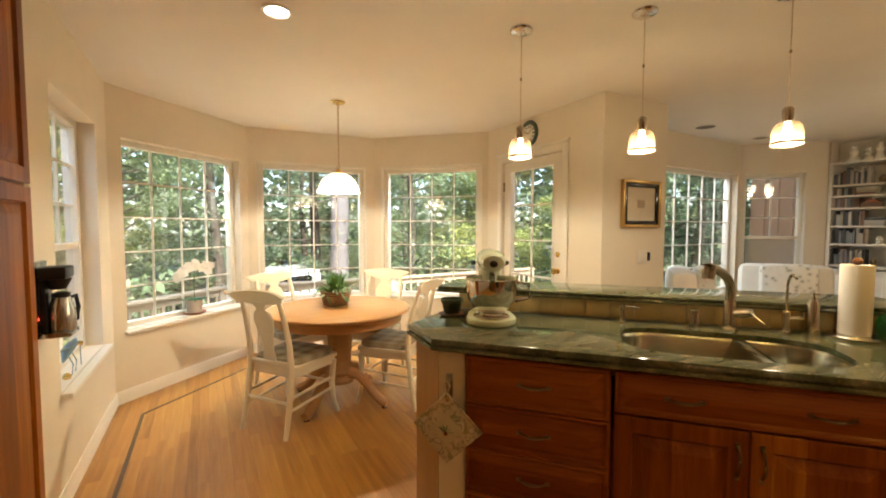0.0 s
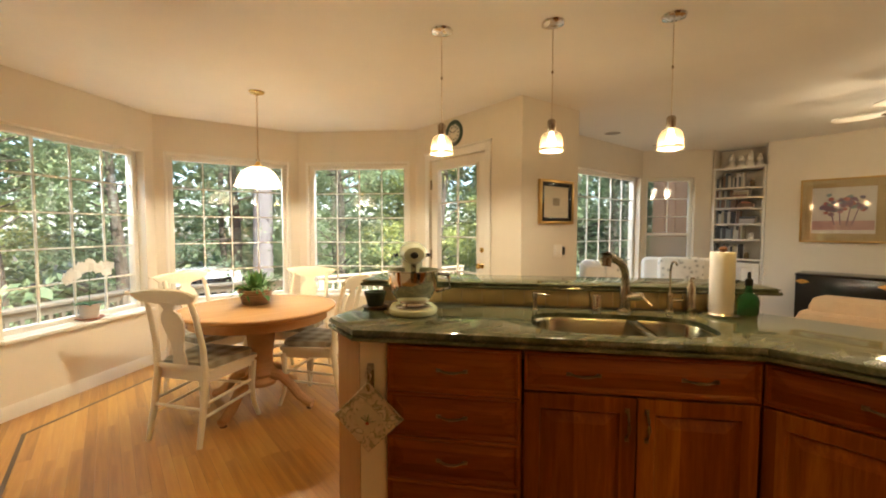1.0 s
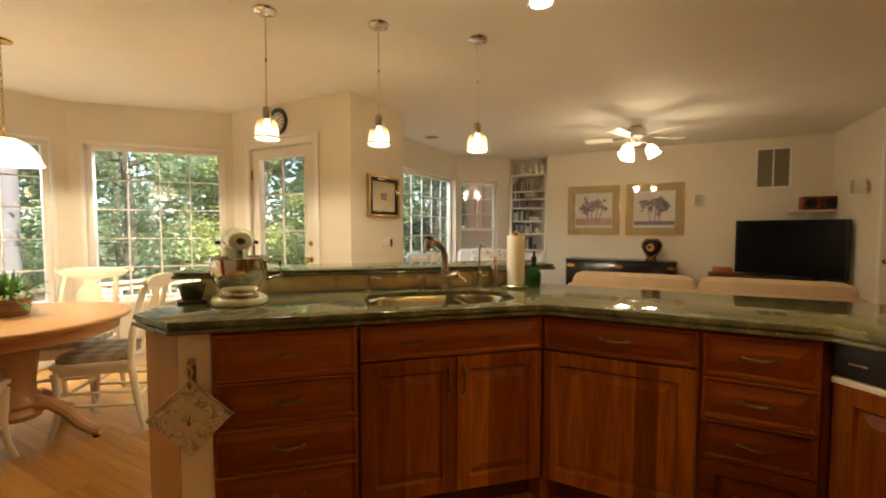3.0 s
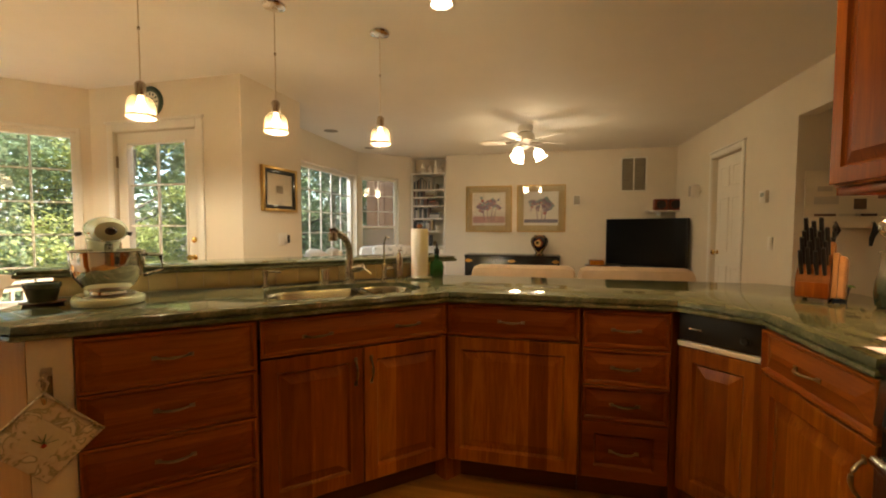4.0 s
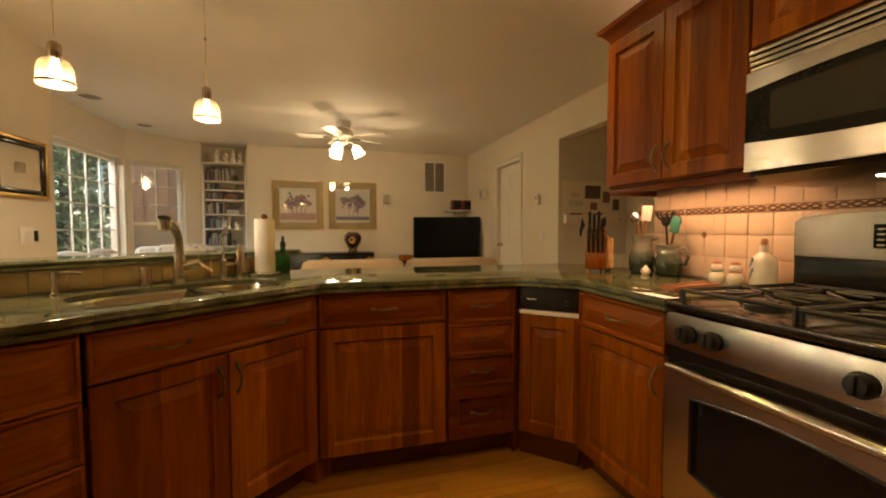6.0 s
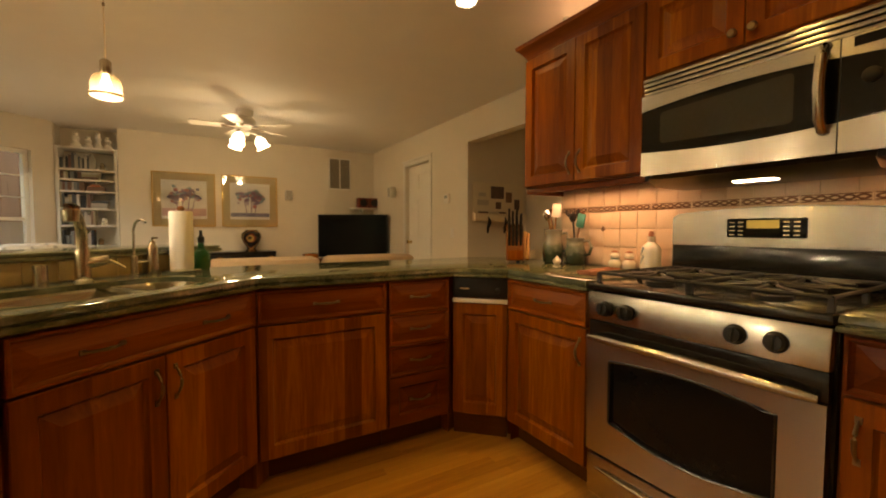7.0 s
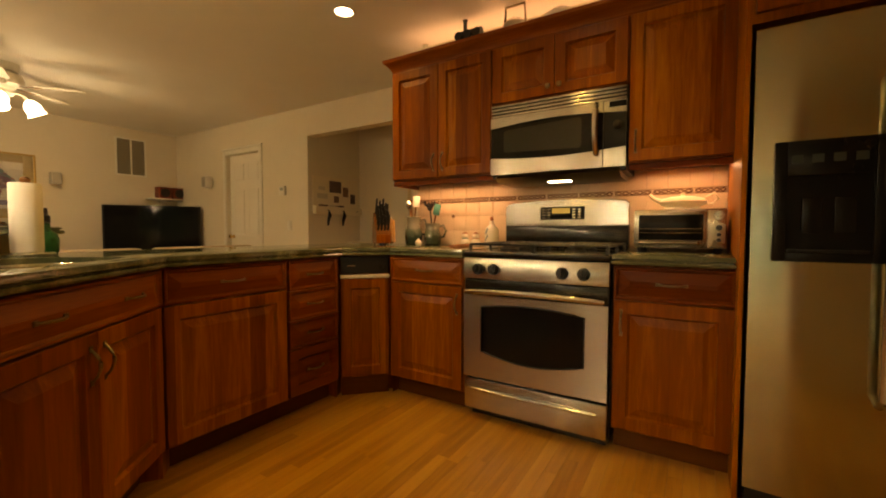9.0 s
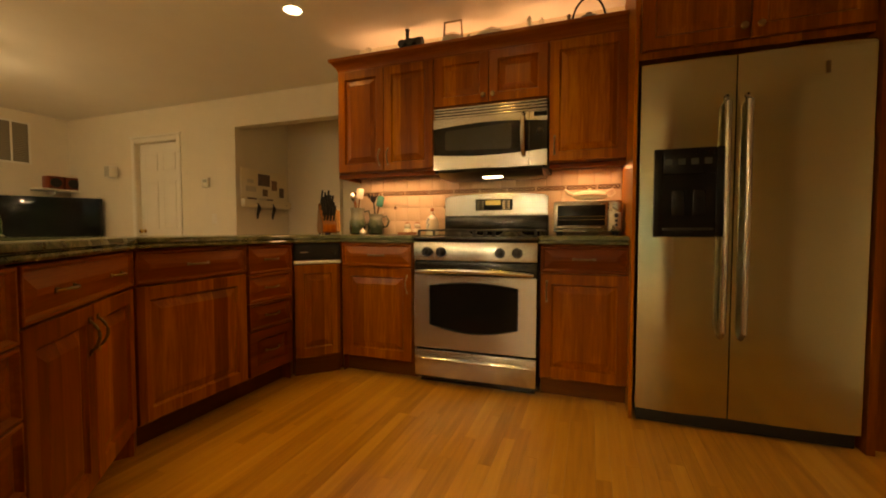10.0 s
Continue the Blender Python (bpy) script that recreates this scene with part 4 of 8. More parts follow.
def face_plate(bm, pts, y0, y1, bev=0.0):
    """A plate whose outline (x, z) lies in the front plane, from y0 (front) to y1 (back)."""
    a = [bm.verts.new((x, y0, z)) for x, z in pts]
    b = [bm.verts.new((x, y1, z)) for x, z in pts]
    n = len(pts)
    fs = [bm.faces.new(a), bm.faces.new(b[::-1])]
    for i in range(n):
        fs.append(bm.faces.new((a[i], b[i], b[(i + 1) % n], a[(i + 1) % n])))
    if bev:
        bmesh.ops.bevel(bm, geom=list(fs[0].edges), offset=bev, segments=2, affect="EDGES")
    return bm


# gas range
W = 0.762
rg = thing("gas_range", "stainless steel gas range with black cast-iron grates and oven window", "range", at=pose(1.228, -0.597, 0, 0, 0, 180))
part("body", box(0.0, W, 0.03, 0.630, 0.03, 0.895), M_BLACK, rg, "black enamel body")
part("kick", box(0.02, W - 0.02, 0.06, 0.6, 0.0, 0.029), M_BLACK, rg)
dr = part("storage_drawer", box(0.006, W - 0.006, -0.012, 0.029, 0.055, 0.222, 0.006), M_STEEL, rg, "stainless drawer front")
part("drawer_handle", tube(arc((0.05, -0.014, 0.168), (W / 2, -0.055, 0.176), (W - 0.05, -0.014, 0.168), 12), [0.006] + [0.009] * 11 + [0.006], 10), M_STEEL, dr)
od = thing("oven_door")
od.parent = rg
n = 14
top_arc = [(0.112 + (W - 0.224) * i / n, 0.626 + 0.022 * math.sin(math.pi * i / n)) for i in range(n + 1)]
bot_arc = [(W - 0.112 - (W - 0.224) * i / n, 0.384 - 0.040 * math.sin(math.pi * i / n)) for i in range(n + 1)]
win = top_arc + bot_arc
bm = bmesh.new()
rect = []
for x, z in win:
    dx, dz = (x - W / 2) / (W / 2 - 0.112), (z - 0.505) / 0.11
    rect.append((min(W - 0.006, max(0.006, W / 2 + dx * (W / 2 - 0.006))), 0.690 if dz > 0 else 0.238))
y0 = -0.020
inner = [bm.verts.new((x, y0, z)) for x, z in win]
deepv = [bm.verts.new((x, y0 + 0.012, z)) for x, z in win]
outer = [bm.verts.new((x, y0, z)) for x, z in rect]
backv = [bm.verts.new((x, 0.0295, z)) for x, z in rect]
for i in range(len(win)):
    j = (i + 1) % len(win)
    for quad in ((outer[i], outer[j], inner[j], inner[i]), (inner[i], inner[j], deepv[j], deepv[i]), (backv[i], backv[j], outer[j], outer[i])):
        bm.faces.new(quad)
part("door_skin", bm, M_STEEL, od, "brushed stainless door")
part("window", face_plate(bmesh.new(), win, y0 + 0.0115, y0 + 0.02), M_BLKGLASS, od, "dark oven window")
rim = bmesh.new()
add_tube(rim, [(x, y0 - 0.0005, z) for x, z in win + win[:1]], 0.005, 6)
part("window_rim", rim, M_BLACK, od)
part("vent_band", box(0.006, W - 0.006, -0.010, 0.029, 0.692, 0.773, 0.004), M_BLACK, rg, "black vent band")
part("handle", tube(arc((0.022, -0.030, 0.706), (W / 2, -0.100, 0.734), (W - 0.022, -0.030, 0.706), 14), [0.012] + [0.016] * 13 + [0.012], 12), M_STEEL, od, "bowed stainless bar handle")
for x in (0.035, W - 0.035):
    part("handle_post", box(x - 0.014, x + 0.014, -0.034, -0.0105, 0.696, 0.718, 0.004), M_STEEL, od)
cp = part("control_panel", rot_x(box(0.002, W - 0.002, -0.028, 0.029, 0.776, 0.889, 0.006), -6, (0, 0.0, 0.776)), M_STEEL, rg, "sloped stainless control panel")
for x in (0.095, 0.185, W - 0.215, W - 0.115):
    k = part("knob", rot_x(lathe([(0.030, 0), (0.030, 0.006), (0.025, 0.010), (0.022, 0.028), (0, 0.030)], 20), 90), M_BLKPLASTIC, cp, "black burner knob", pose(x, -0.029 + 0.003, 0.831, -6, 0, 0))
    part("grip", box(-0.006, 0.006, -0.040, -0.028, -0.022, 0.022, 0.003), M_BLKPLASTIC, k)
part("cooktop", box(0.0, W, -0.020, 0.60, 0.896, 0.925, 0.008), M_BLACK, rg, "black enamel cooktop")
for gx in (0.02, W / 2 + 0.004):
    gr = bmesh.new()
    gw, gy0, gy1, gz = W / 2 - 0.024, 0.030, 0.555, 0.962
    for p in (((gx, gy0, gz), (gx + gw, gy0, gz)), ((gx, gy1, gz), (gx + gw, gy1, gz)), ((gx, gy0, gz), (gx, gy1, gz)), ((gx + gw, gy0, gz), (gx + gw, gy1, gz)), ((gx, (gy0 + gy1) / 2, gz), (gx + gw, (gy0 + gy1) / 2, gz))):
        add_tube(gr, p, 0.007, 6)
    for cy in (gy0 + 0.13, gy1 - 0.13):
        cxm = gx + gw / 2
        for a in range(0, 360, 45):
            c, s = math.cos(radians(a)), math.sin(radians(a))
            k = 0.125 if a % 90 == 0 else 0.155
            add_tube(gr, [(cxm + c * 0.03, cy + s * 0.03, gz + 0.006), (cxm + c * 0.07, cy + s * 0.07, gz + 0.003), (cxm + c * k, cy + s * min(k, 0.13), gz)], 0.006, 5)
    for px in (gx, gx + gw):
        for py in (gy0, (gy0 + gy1) / 2, gy1):
            add_box(gr, px - 0.007, px + 0.007, py - 0.007, py + 0.007, 0.9252, gz)
    part("grate", gr, M_IRON, rg, "black cast-iron grate")
    for cy in (gy0 + 0.13, gy1 - 0.13):
        part("burner", lathe([(0.052, 0), (0.052, 0.012), (0.045, 0.016), (0.040, 0.016), (0.040, 0.024), (0.034, 0.028), (0, 0.028)], 22), M_IRON, rg, "", pose(gx + gw / 2, cy, 0.9252))
part("riser", box(0.0, W, 0.575, 0.630, 0.926, 1.075, 0.004), M_BLACK, rg, "black enamel riser")
bg = [(0.004, 1.070), (W - 0.004, 1.070), (W - 0.004, 1.195), (W - 0.03, 1.214)] + [(W - 0.03 - (W - 0.06) * i / 12, 1.214 + 0.016 * math.sin(math.pi * i / 12)) for i in range(1, 12)] + [(0.03, 1.214), (0.004, 1.195)]
bgp = part("backguard", face_plate(bmesh.new(), bg, 0.560, 0.622, 0.008), M_STEEL, rg, "stainless backguard with rounded top")
part("backguard_shell", face_plate(bmesh.new(), [(x, z + 0.006 if z > 1.1 else z) for x, z in bg], 0.6225, 0.634), M_BLACK, rg)
clk = part("clock_panel", box(0.245, 0.515, 0.553, 0.5595, 1.108, 1.186, 0.004), M_BLKGLASS, bgp, "black touch panel")
part("display", box(0.320, 0.430, 0.551, 0.5528, 1.146, 1.178), M_DISPLAY, clk, "amber clock display")
for i in range(4):
    for x0 in (0.252, 0.284, 0.440, 0.472):
        part("key_mark", box(x0 + 0.004, x0 + 0.024, 0.5515, 0.5528, 1.116 + 0.017 * i, 1.122 + 0.017 * i), M_NICKEL, clk)

# microwave over the range
W2 = 0.757
mw = thing("microwave_oven", "stainless over-range microwave with a black curved window", "microwave", at=pose(1.209, -0.893, 0, 0, 0, 180))
Z0, Z1 = 1.340, 1.790
part("body", box(0.001, W2, 0.02, 0.340, Z0 + 0.012, Z1), M_BLKPLASTIC, mw, "dark casing")
for i in range(4):
    part("vent_louvre", box(0.002, W2 - 0.002, -0.008 + 0.004 * i, 0.019, Z1 - 0.020 - 0.018 * i, Z1 - 0.006 - 0.018 * i, 0.003), M_STEEL, mw)
zt, zb = Z1 - 0.080, Z0 + 0.03
n = 16


def bow(x, k):
    return k * math.sin(math.pi * min(1.0, max(0.0, x / W2)))


up = [(W2 * i / n, 1.645 + bow(W2 * i / n, 0.024)) for i in range(n + 1)]
lo = [(W2 * i / n, 1.472 - bow(W2 * i / n, 0.020)) for i in range(n + 1)]
part("upper_band", face_plate(bmesh.new(), [(0.001, zt), *[(max(0.001, x), z) for x, z in up], (W2, zt)][::-1], -0.014, 0.0195, 0.003), M_STEEL, mw, "stainless upper band")
part("lower_band", face_plate(bmesh.new(), [(0.001, zb), (W2, zb), *[(max(0.001, x), z) for x, z in reversed(lo)]], -0.014, 0.0195, 0.003), M_STEEL, mw, "stainless lower band")
part("black_face", face_plate(bmesh.new(), [*[(max(0.002, x), z - 0.0005) for x, z in up], *[(max(0.002, x), z + 0.0005) for x, z in reversed(lo)]][::-1], -0.010, 0.019), M_BLKGLASS, mw, "glossy black front")
M_MWGLASS = plain("microwave_window", (0.022, 0.022, 0.016), 0.12, 0, 0.1, bumpy=0)
part("window", face_plate(bmesh.new(), rounded([(0.085, 1.500), (0.535, 1.485), (0.535, 1.650), (0.085, 1.628)], 0.02), -0.0125, -0.0101), M_MWGLASS, mw, "grey meshed window")
part("handle", tube([(0.612, -0.020, 1.440), (0.612, -0.050, 1.480), (0.612, -0.062, 1.57), (0.612, -0.050, 1.665), (0.612, -0.020, 1.700)], [0.014, 0.016, 0.017, 0.016, 0.014], 12), M_STEEL, mw, "bowed stainless handle")
part("door_seam", box(0.644, 0.647, -0.0152, -0.010, zb, zt), M_BLKPLASTIC, mw)
part("display", box(0.675, 0.755, -0.0165, -0.0141, 1.676, 1.704), M_BLKGLASS, mw, "black display")
part("dial", rot_x(lathe([(0.022, 0), (0.022, 0.006), (0.014, 0.012), (0, 0.013)], 18), 90), M_BLKPLASTIC, mw, "", pose(0.715, -0.0101, 1.585))
part("mark", box(0.055, 0.085, -0.0152, -0.0141, 1.405, 1.412), M_NICKEL, mw)
bm = bmesh.new()
pr = [(0.02, Z0 + 0.0295), (0.0, Z0 + 0.012), (0.05, Z0 - 0.016), (0.30, Z0 - 0.016), (0.335, Z0 + 0.0115)]
ra, rb = [bm.verts.new((0.03, y, z)) for y, z in pr], [bm.verts.new((W2 - 0.03, y, z)) for y, z in pr]
bm.faces.new(ra)
bm.faces.new(rb[::-1])
for i in range(len(pr)):
    bm.faces.new((ra[i], rb[i], rb[(i + 1) % len(pr)], ra[(i + 1) % len(pr)]))
part("underside_hood", bm, M_PEWTER, mw, "dull metal hood underside")
part("hood_lens", box(0.33, 0.46, 0.06, 0.11, Z0 - 0.021, Z0 - 0.0165, 0.002), M_CANGLOW, mw, "lit hood lens")

# side by side fridge
FW, FH = 0.888, 1.762
fg = thing("refrigerator", "side-by-side stainless steel refrigerator with a black dispenser", "refrigerator", at=pose(-0.030, -0.475, 0, 0, 0, 180))
part("body", box(0.004, FW - 0.004, 0.075, 0.765, 0.03, FH - 0.01), M_BLKPLASTIC, fg, "dark grey casing")
part("kick_grille", box(0.01, FW - 0.01, 0.02, 0.0745, 0.005, 0.072, 0.003), M_BLKPLASTIC, fg, "black kick grille")
SPL = 0.395
for x0, x1 in ((0.002, SPL - 0.003), (SPL + 0.003, FW - 0.002)):
    bm = bmesh.new()
    n, rings = 8, []
    for z in (0.076, 0.08, FH - 0.03, FH - 0.010, FH):
        ring = []
        for i in range(n + 1):
            u = i / n
            bulge = -0.014 * math.sin(math.pi * (0.12 + 0.76 * u))
            ring.append((x0 + (x1 - x0) * u, bulge + (0.012 if z == FH else 0.003 if z > FH - 0.02 else 0.0), z))
        rings.append([bm.verts.new(p) for p in ring] + [bm.verts.new((x1, 0.073, z)), bm.verts.new((x0, 0.073, z))])
    m = n + 3
    for a, b in zip(rings, rings[1:]):
        for i in range(m):
            bm.faces.new((a[i], a[(i + 1) % m], b[(i + 1) % m], b[i]))
    bm.faces.new(rings[0][::-1])
    bm.faces.new(rings[-1])
    part("door", bm, M_STEEL_V, fg, "brushed stainless door")
dd = [o for o in fg.children if o.name.startswith("door")]
for d, x in ((dd[0], SPL - 0.040), (dd[1], SPL + 0.040)):
    part("handle", tube([(x, -0.012, 0.46), (x, -0.050, 0.49), (x, -0.056, 1.0), (x, -0.050, 1.54), (x, -0.012, 1.57)], [0.011, 0.013, 0.013, 0.013, 0.011], 12), M_STEEL, d, "long stainless bar handle")
M_DISP = plain("dispenser_black", (0.006, 0.006, 0.006), 0.22, 0, 0.2, bumpy=0)
M_DISP.node_tree.nodes["Principled BSDF"].inputs["Specular IOR Level"].default_value = 0.2
bm = bmesh.new()
for x0, x1, z0, z1 in ((0.062, 0.098, 0.930, 1.345), (0.319, 0.355, 0.930, 1.345), (0.098, 0.319, 0.930, 0.962), (0.098, 0.319, 1.225, 1.345)):
    add_box(bm, x0, x1, -0.034, -0.008, z0, z1, 0.003)
part("dispenser", bm, M_DISP, dd[0], "black ice and water dispenser")
part("dispenser_recess", box(0.098, 0.319, -0.0155, -0.010, 0.962, 1.225), M_DISP, dd[0])
part("drip_tray", box(0.105, 0.312, -0.033, -0.016, 0.9625, 0.972, 0.002), M_BLKPLASTIC, dd[0])
for x0 in (0.140, 0.225):
    part("paddle", box(x0, x0 + 0.055, -0.026, -0.016, 1.03, 1.15, 0.004), M_DISP, dd[0])
M_KEY = plain("dull_key_print", (0.018, 0.024, 0.016), 0.5)
for i in range(4):
    part("key_mark", box(0.108 + 0.054 * i, 0.138 + 0.054 * i, -0.0352, -0.0341, 1.268, 1.296), M_KEY, dd[0])
part("mark", box(FW - 0.175, FW - 0.160, -0.0165, -0.013, 1.63, 1.68), M_PEWTER, dd[1])

# toaster oven with the teapot on it
to = thing("toaster_oven", "stainless countertop toaster oven with a glass door", "toaster oven", at=pose(0.412, -0.905, COUNTER, 0, 0, 180))
TWD, THT, TDP = 0.398, 0.212, 0.27
part("body", box(0, TWD, 0.02, TDP, 0.018, THT, 0.008), M_STEEL, to)
for x in (0.03, TWD - 0.03):
    for y in (0.04, TDP - 0.03):
        part("foot", lathe([(0.014, 0), (0.016, 0.018), (0, 0.018)], 10), M_BLKPLASTIC, to, "", pose(x, y, 0))
dor = part("door", box(0.012, 0.318, -0.002, 0.019, 0.035, THT - 0.012, 0.005), M_STEEL, to)
part("door_glass", box(0.026, 0.304, -0.0045, -0.0021, 0.060, THT - 0.028, 0.001), M_BLKGLASS, dor, "dark door glass")
for z in (0.095, 0.115):
    part("rack_bar", tube([(0.03, -0.0052, z), (0.30, -0.0052, z)], 0.0018, 6), M_NICKEL, dor)
part("door_handle", tube([(0.03, -0.004, 0.046), (0.05, -0.026, 0.046), (0.28, -0.026, 0.046), (0.30, -0.004, 0.046)], 0.007, 8), M_STEEL, dor)
part("control_panel", box(0.322, TWD - 0.006, 0.002, 0.0195, 0.025, THT - 0.008, 0.003), M_NICKEL, to)
for z, rr_ in ((0.178, 0.024), (0.120, 0.014), (0.088, 0.010), (0.062, 0.010)):
    part("knob", rot_x(lathe([(rr_, 0), (rr_ * 0.9, 0.012), (0, 0.014)], 16), 90), M_STEEL if rr_ > 0.02 else M_BLKPLASTIC, to, "", pose(0.366, 0.0018, z))

# ---- tiled splashback ----
sp = thing("splashback", "tumbled cream tile splashback with a brown twisted border", "splashback", kind="structure")
part("grout_bed", box(-0.002, 1.998, -1.2495, -1.244, COUNTER + 0.001, 1.384), M_GROUT, sp)
rows = [(0.934, 1.040), (1.040, 1.144), (1.144, 1.241), (1.277, 1.383)]
tile_meshes = []
for k in range(3):
    tile_meshes.append({})
rt = random.Random(5)
TCOL = 0.1075
for z0, z1 in rows:
    x = 1.998
    while x > 0.02:
        x2 = max(-0.001, x - TCOL)
        w, h = x - x2 - 0.004, z1 - z0 - 0.004
        key = (round(w, 3), round(h, 3))
        k = rt.randrange(3)
        if key not in tile_meshes[k]:
            tile_meshes[k][key] = mesh_of("tile", box(-w / 2, w / 2, -0.0055 - 0.0006 * k, 0.0, -h / 2, h / 2, 0.002), M_TILE)
        t = new("tile", tile_meshes[k][key])
        t.parent = sp
        t.matrix_basis = pose((x + x2) / 2, -1.2439, (z0 + z1) / 2, rt.uniform(-0.5, 0.5), rt.uniform(-0.4, 0.4), 180 + rt.uniform(-0.5, 0.5))
        x = x2
bx = 1.996
while bx > 0.05:
    w = min(0.205, bx)
    part("border_tile", box(bx - w + 0.003, bx - 0.003, -1.2439, -1.2365, 1.244, 1.274, 0.003), M_TILE, sp)
    for ph in (0, math.pi):
        pts = [(bx - 0.006 - (w - 0.012) * i / 24, -1.2362, 1.259 + 0.008 * math.sin(2 * math.pi * 2.5 * i / 24 + ph)) for i in range(25)]
        part("border_twist", tube(pts, 0.0042, 6, 1.0), M_BORDER, sp, "raised brown twisted rope")
    for zz in (1.2465, 1.2715):
        part("border_edge", box(bx - w + 0.004, bx - 0.004, -1.2364, -1.2352, zz - 0.002, zz + 0.002), M_BORDER, sp)
    bx -= 0.205
for i in range(5):
    part("inset_diamond", box(-0.012, 0.012, -0.009, -0.0055, -0.012, 0.012, 0.001), M_BORDER, sp, "small dark inset", pose(1.998 - TCOL * (3 + 4 * i), -1.2439, 1.144, 0, 45, 0) @ pose(0, 0, 0, 0, 0, 180))
part("outlet_plate", box(1.62, 1.69, -1.2362, -1.2335, 1.165, 1.235, 0.001), M_TILE, sp)


# ---- lamps ----
M_CORD = plain("pale_cord", (0.62, 0.52, 0.38), 0.5)
M_CLEARRIM = plain("dark_band", (0.10, 0.06, 0.03), 0.3, 0.6)


def pendant(x, y):
    p = thing("pendant_lamp", "small frosted glass pendant lamp on a thin cord, lit", "pendant lamp", "pendants over the bar", at=pose(x, y, 0))
    part("canopy", lathe([(0.0, TOP - 0.022), (0.030, TOP - 0.021), (0.058, TOP - 0.012), (0.062, TOP - 0.0015), (0.0, TOP - 0.001)], 28), M_CHROME, p, "round chrome canopy")
    part("cord", tube([(0, 0, TOP - 0.02), (0, 0, 1.927)], 0.0028, 6), M_CORD, p)
    part("cord_grip", lathe([(0.005, 2.17), (0.006, 2.175), (0.005, 2.185), (0, 2.186)], 8), M_PEWTER, p)
    part("socket", lathe([(0.021, 1.860), (0.023, 1.867), (0.023, 1.917), (0.014, 1.927), (0.0, 1.928)], 18), M_NICKEL, p, "nickel socket cup")
    sh = bmesh.new()
    out = [(0.024, 1.860), (0.042, 1.854), (0.055, 1.837), (0.0605, 1.812), (0.0615, 1.783), (0.0620, 1.752)]
    add_lathe(sh, [*out, *[(r - 0.003, z) for r, z in reversed(out)]], 28)
    part("shade", sh, M_SHADE, p, "frosted glass shade glowing warm")
    rim = [(0.0627, 1.768), (0.0637, 1.765), (0.0637, 1.761), (0.0629, 1.758), (0.0622, 1.759), (0.0622, 1.767)]
    part("rim_band", lathe(rim + rim[:1], 28), M_CLEARRIM, p, "dark rim band")
    b = part("bulb", lathe([(0.0, 1.774), (0.016, 1.777), (0.024, 1.794), (0.022, 1.817), (0.014, 1.837), (0.012, 1.859), (0, 1.860)], 16), M_BULB, p, "lit bulb")
    return p


for px, py in PENDANTS:
    pendant(px, py)

dl = thing("dining_lamp", "white glass dome pendant lamp on a chain above the table, lit", "pendant lamp", at=pose(DINING[0], DINING[1], 0))
part("canopy", lathe([(0.0, TOP - 0.028), (0.02, TOP - 0.027), (0.055, TOP - 0.014), (0.062, TOP - 0.002), (0, TOP - 0.0015)], 28), M_BRASS, dl, "brass canopy")
zc = 1.900
i = 0
while zc < TOP - 0.03:
    bm = bmesh.new()
    a90 = i % 2
    ring = [(0.007 * math.cos(2 * math.pi * k / 10) * (0 if a90 else 1), 0.007 * math.cos(2 * math.pi * k / 10) * (1 if a90 else 0), zc + 0.013 + 0.015 * math.sin(2 * math.pi * k / 10)) for k in range(11)]
    add_tube(bm, ring, 0.0018, 5)
    part("chain_link", bm, M_BRASS, dl)
    zc += 0.024
    i += 1
part("wire", tube([(0.003, 0.003, 1.895), (0.004, -0.003, 2.2), (0.002, 0.002, TOP - 0.02)], 0.002, 5), M_CORD, dl)
part("finial_loop", tube([(0.012 * math.cos(a), 0, 1.887 + 0.014 * math.sin(a)) for a in (2 * math.pi * k / 12 for k in range(13))], 0.003, 6), M_BRASS, dl)
part("holder", lathe([(0.044, 1.831), (0.040, 1.843), (0.022, 1.855), (0.016, 1.873), (0.0, 1.874)], 20), M_BRASS, dl, "brass holder")
out = [(0.030, 1.835), (0.062, 1.829), (0.100, 1.810), (0.135, 1.777), (0.160, 1.733), (0.172, 1.690), (0.180, 1.679), (0.183, 1.671)]
part("shade", lathe([*out, *[(r - 0.004, z) for r, z in reversed(out)]], 40), M_SHADE2, dl, "white glass dome shade glowing warm")
b = part("bulb", lathe([(0, 1.697), (0.022, 1.703), (0.030, 1.727), (0.026, 1.755), (0.016, 1.785), (0.014, 1.830), (0, 1.831)], 16), M_BULB, dl, "lit bulb")

for cx, cy in CANS:
    c = thing("downlight", "recessed round ceiling downlight, lit", "downlight", "ceiling downlights", at=pose(cx, cy, 0))
    part("trim_ring", lathe([(0.075, TOP - 0.0005), (0.078, TOP - 0.004), (0.070, TOP - 0.010), (0.058, TOP - 0.007), (0.056, TOP - 0.0005), (0.075, TOP - 0.0005)], 28), M_TRIM, c, "white trim ring")
    part("lens", lathe([(0, TOP - 0.004), (0.05, TOP - 0.005), (0.0555, TOP - 0.002), (0.0, TOP - 0.001)], 24), M_CANGLOW, c, "glowing lens")

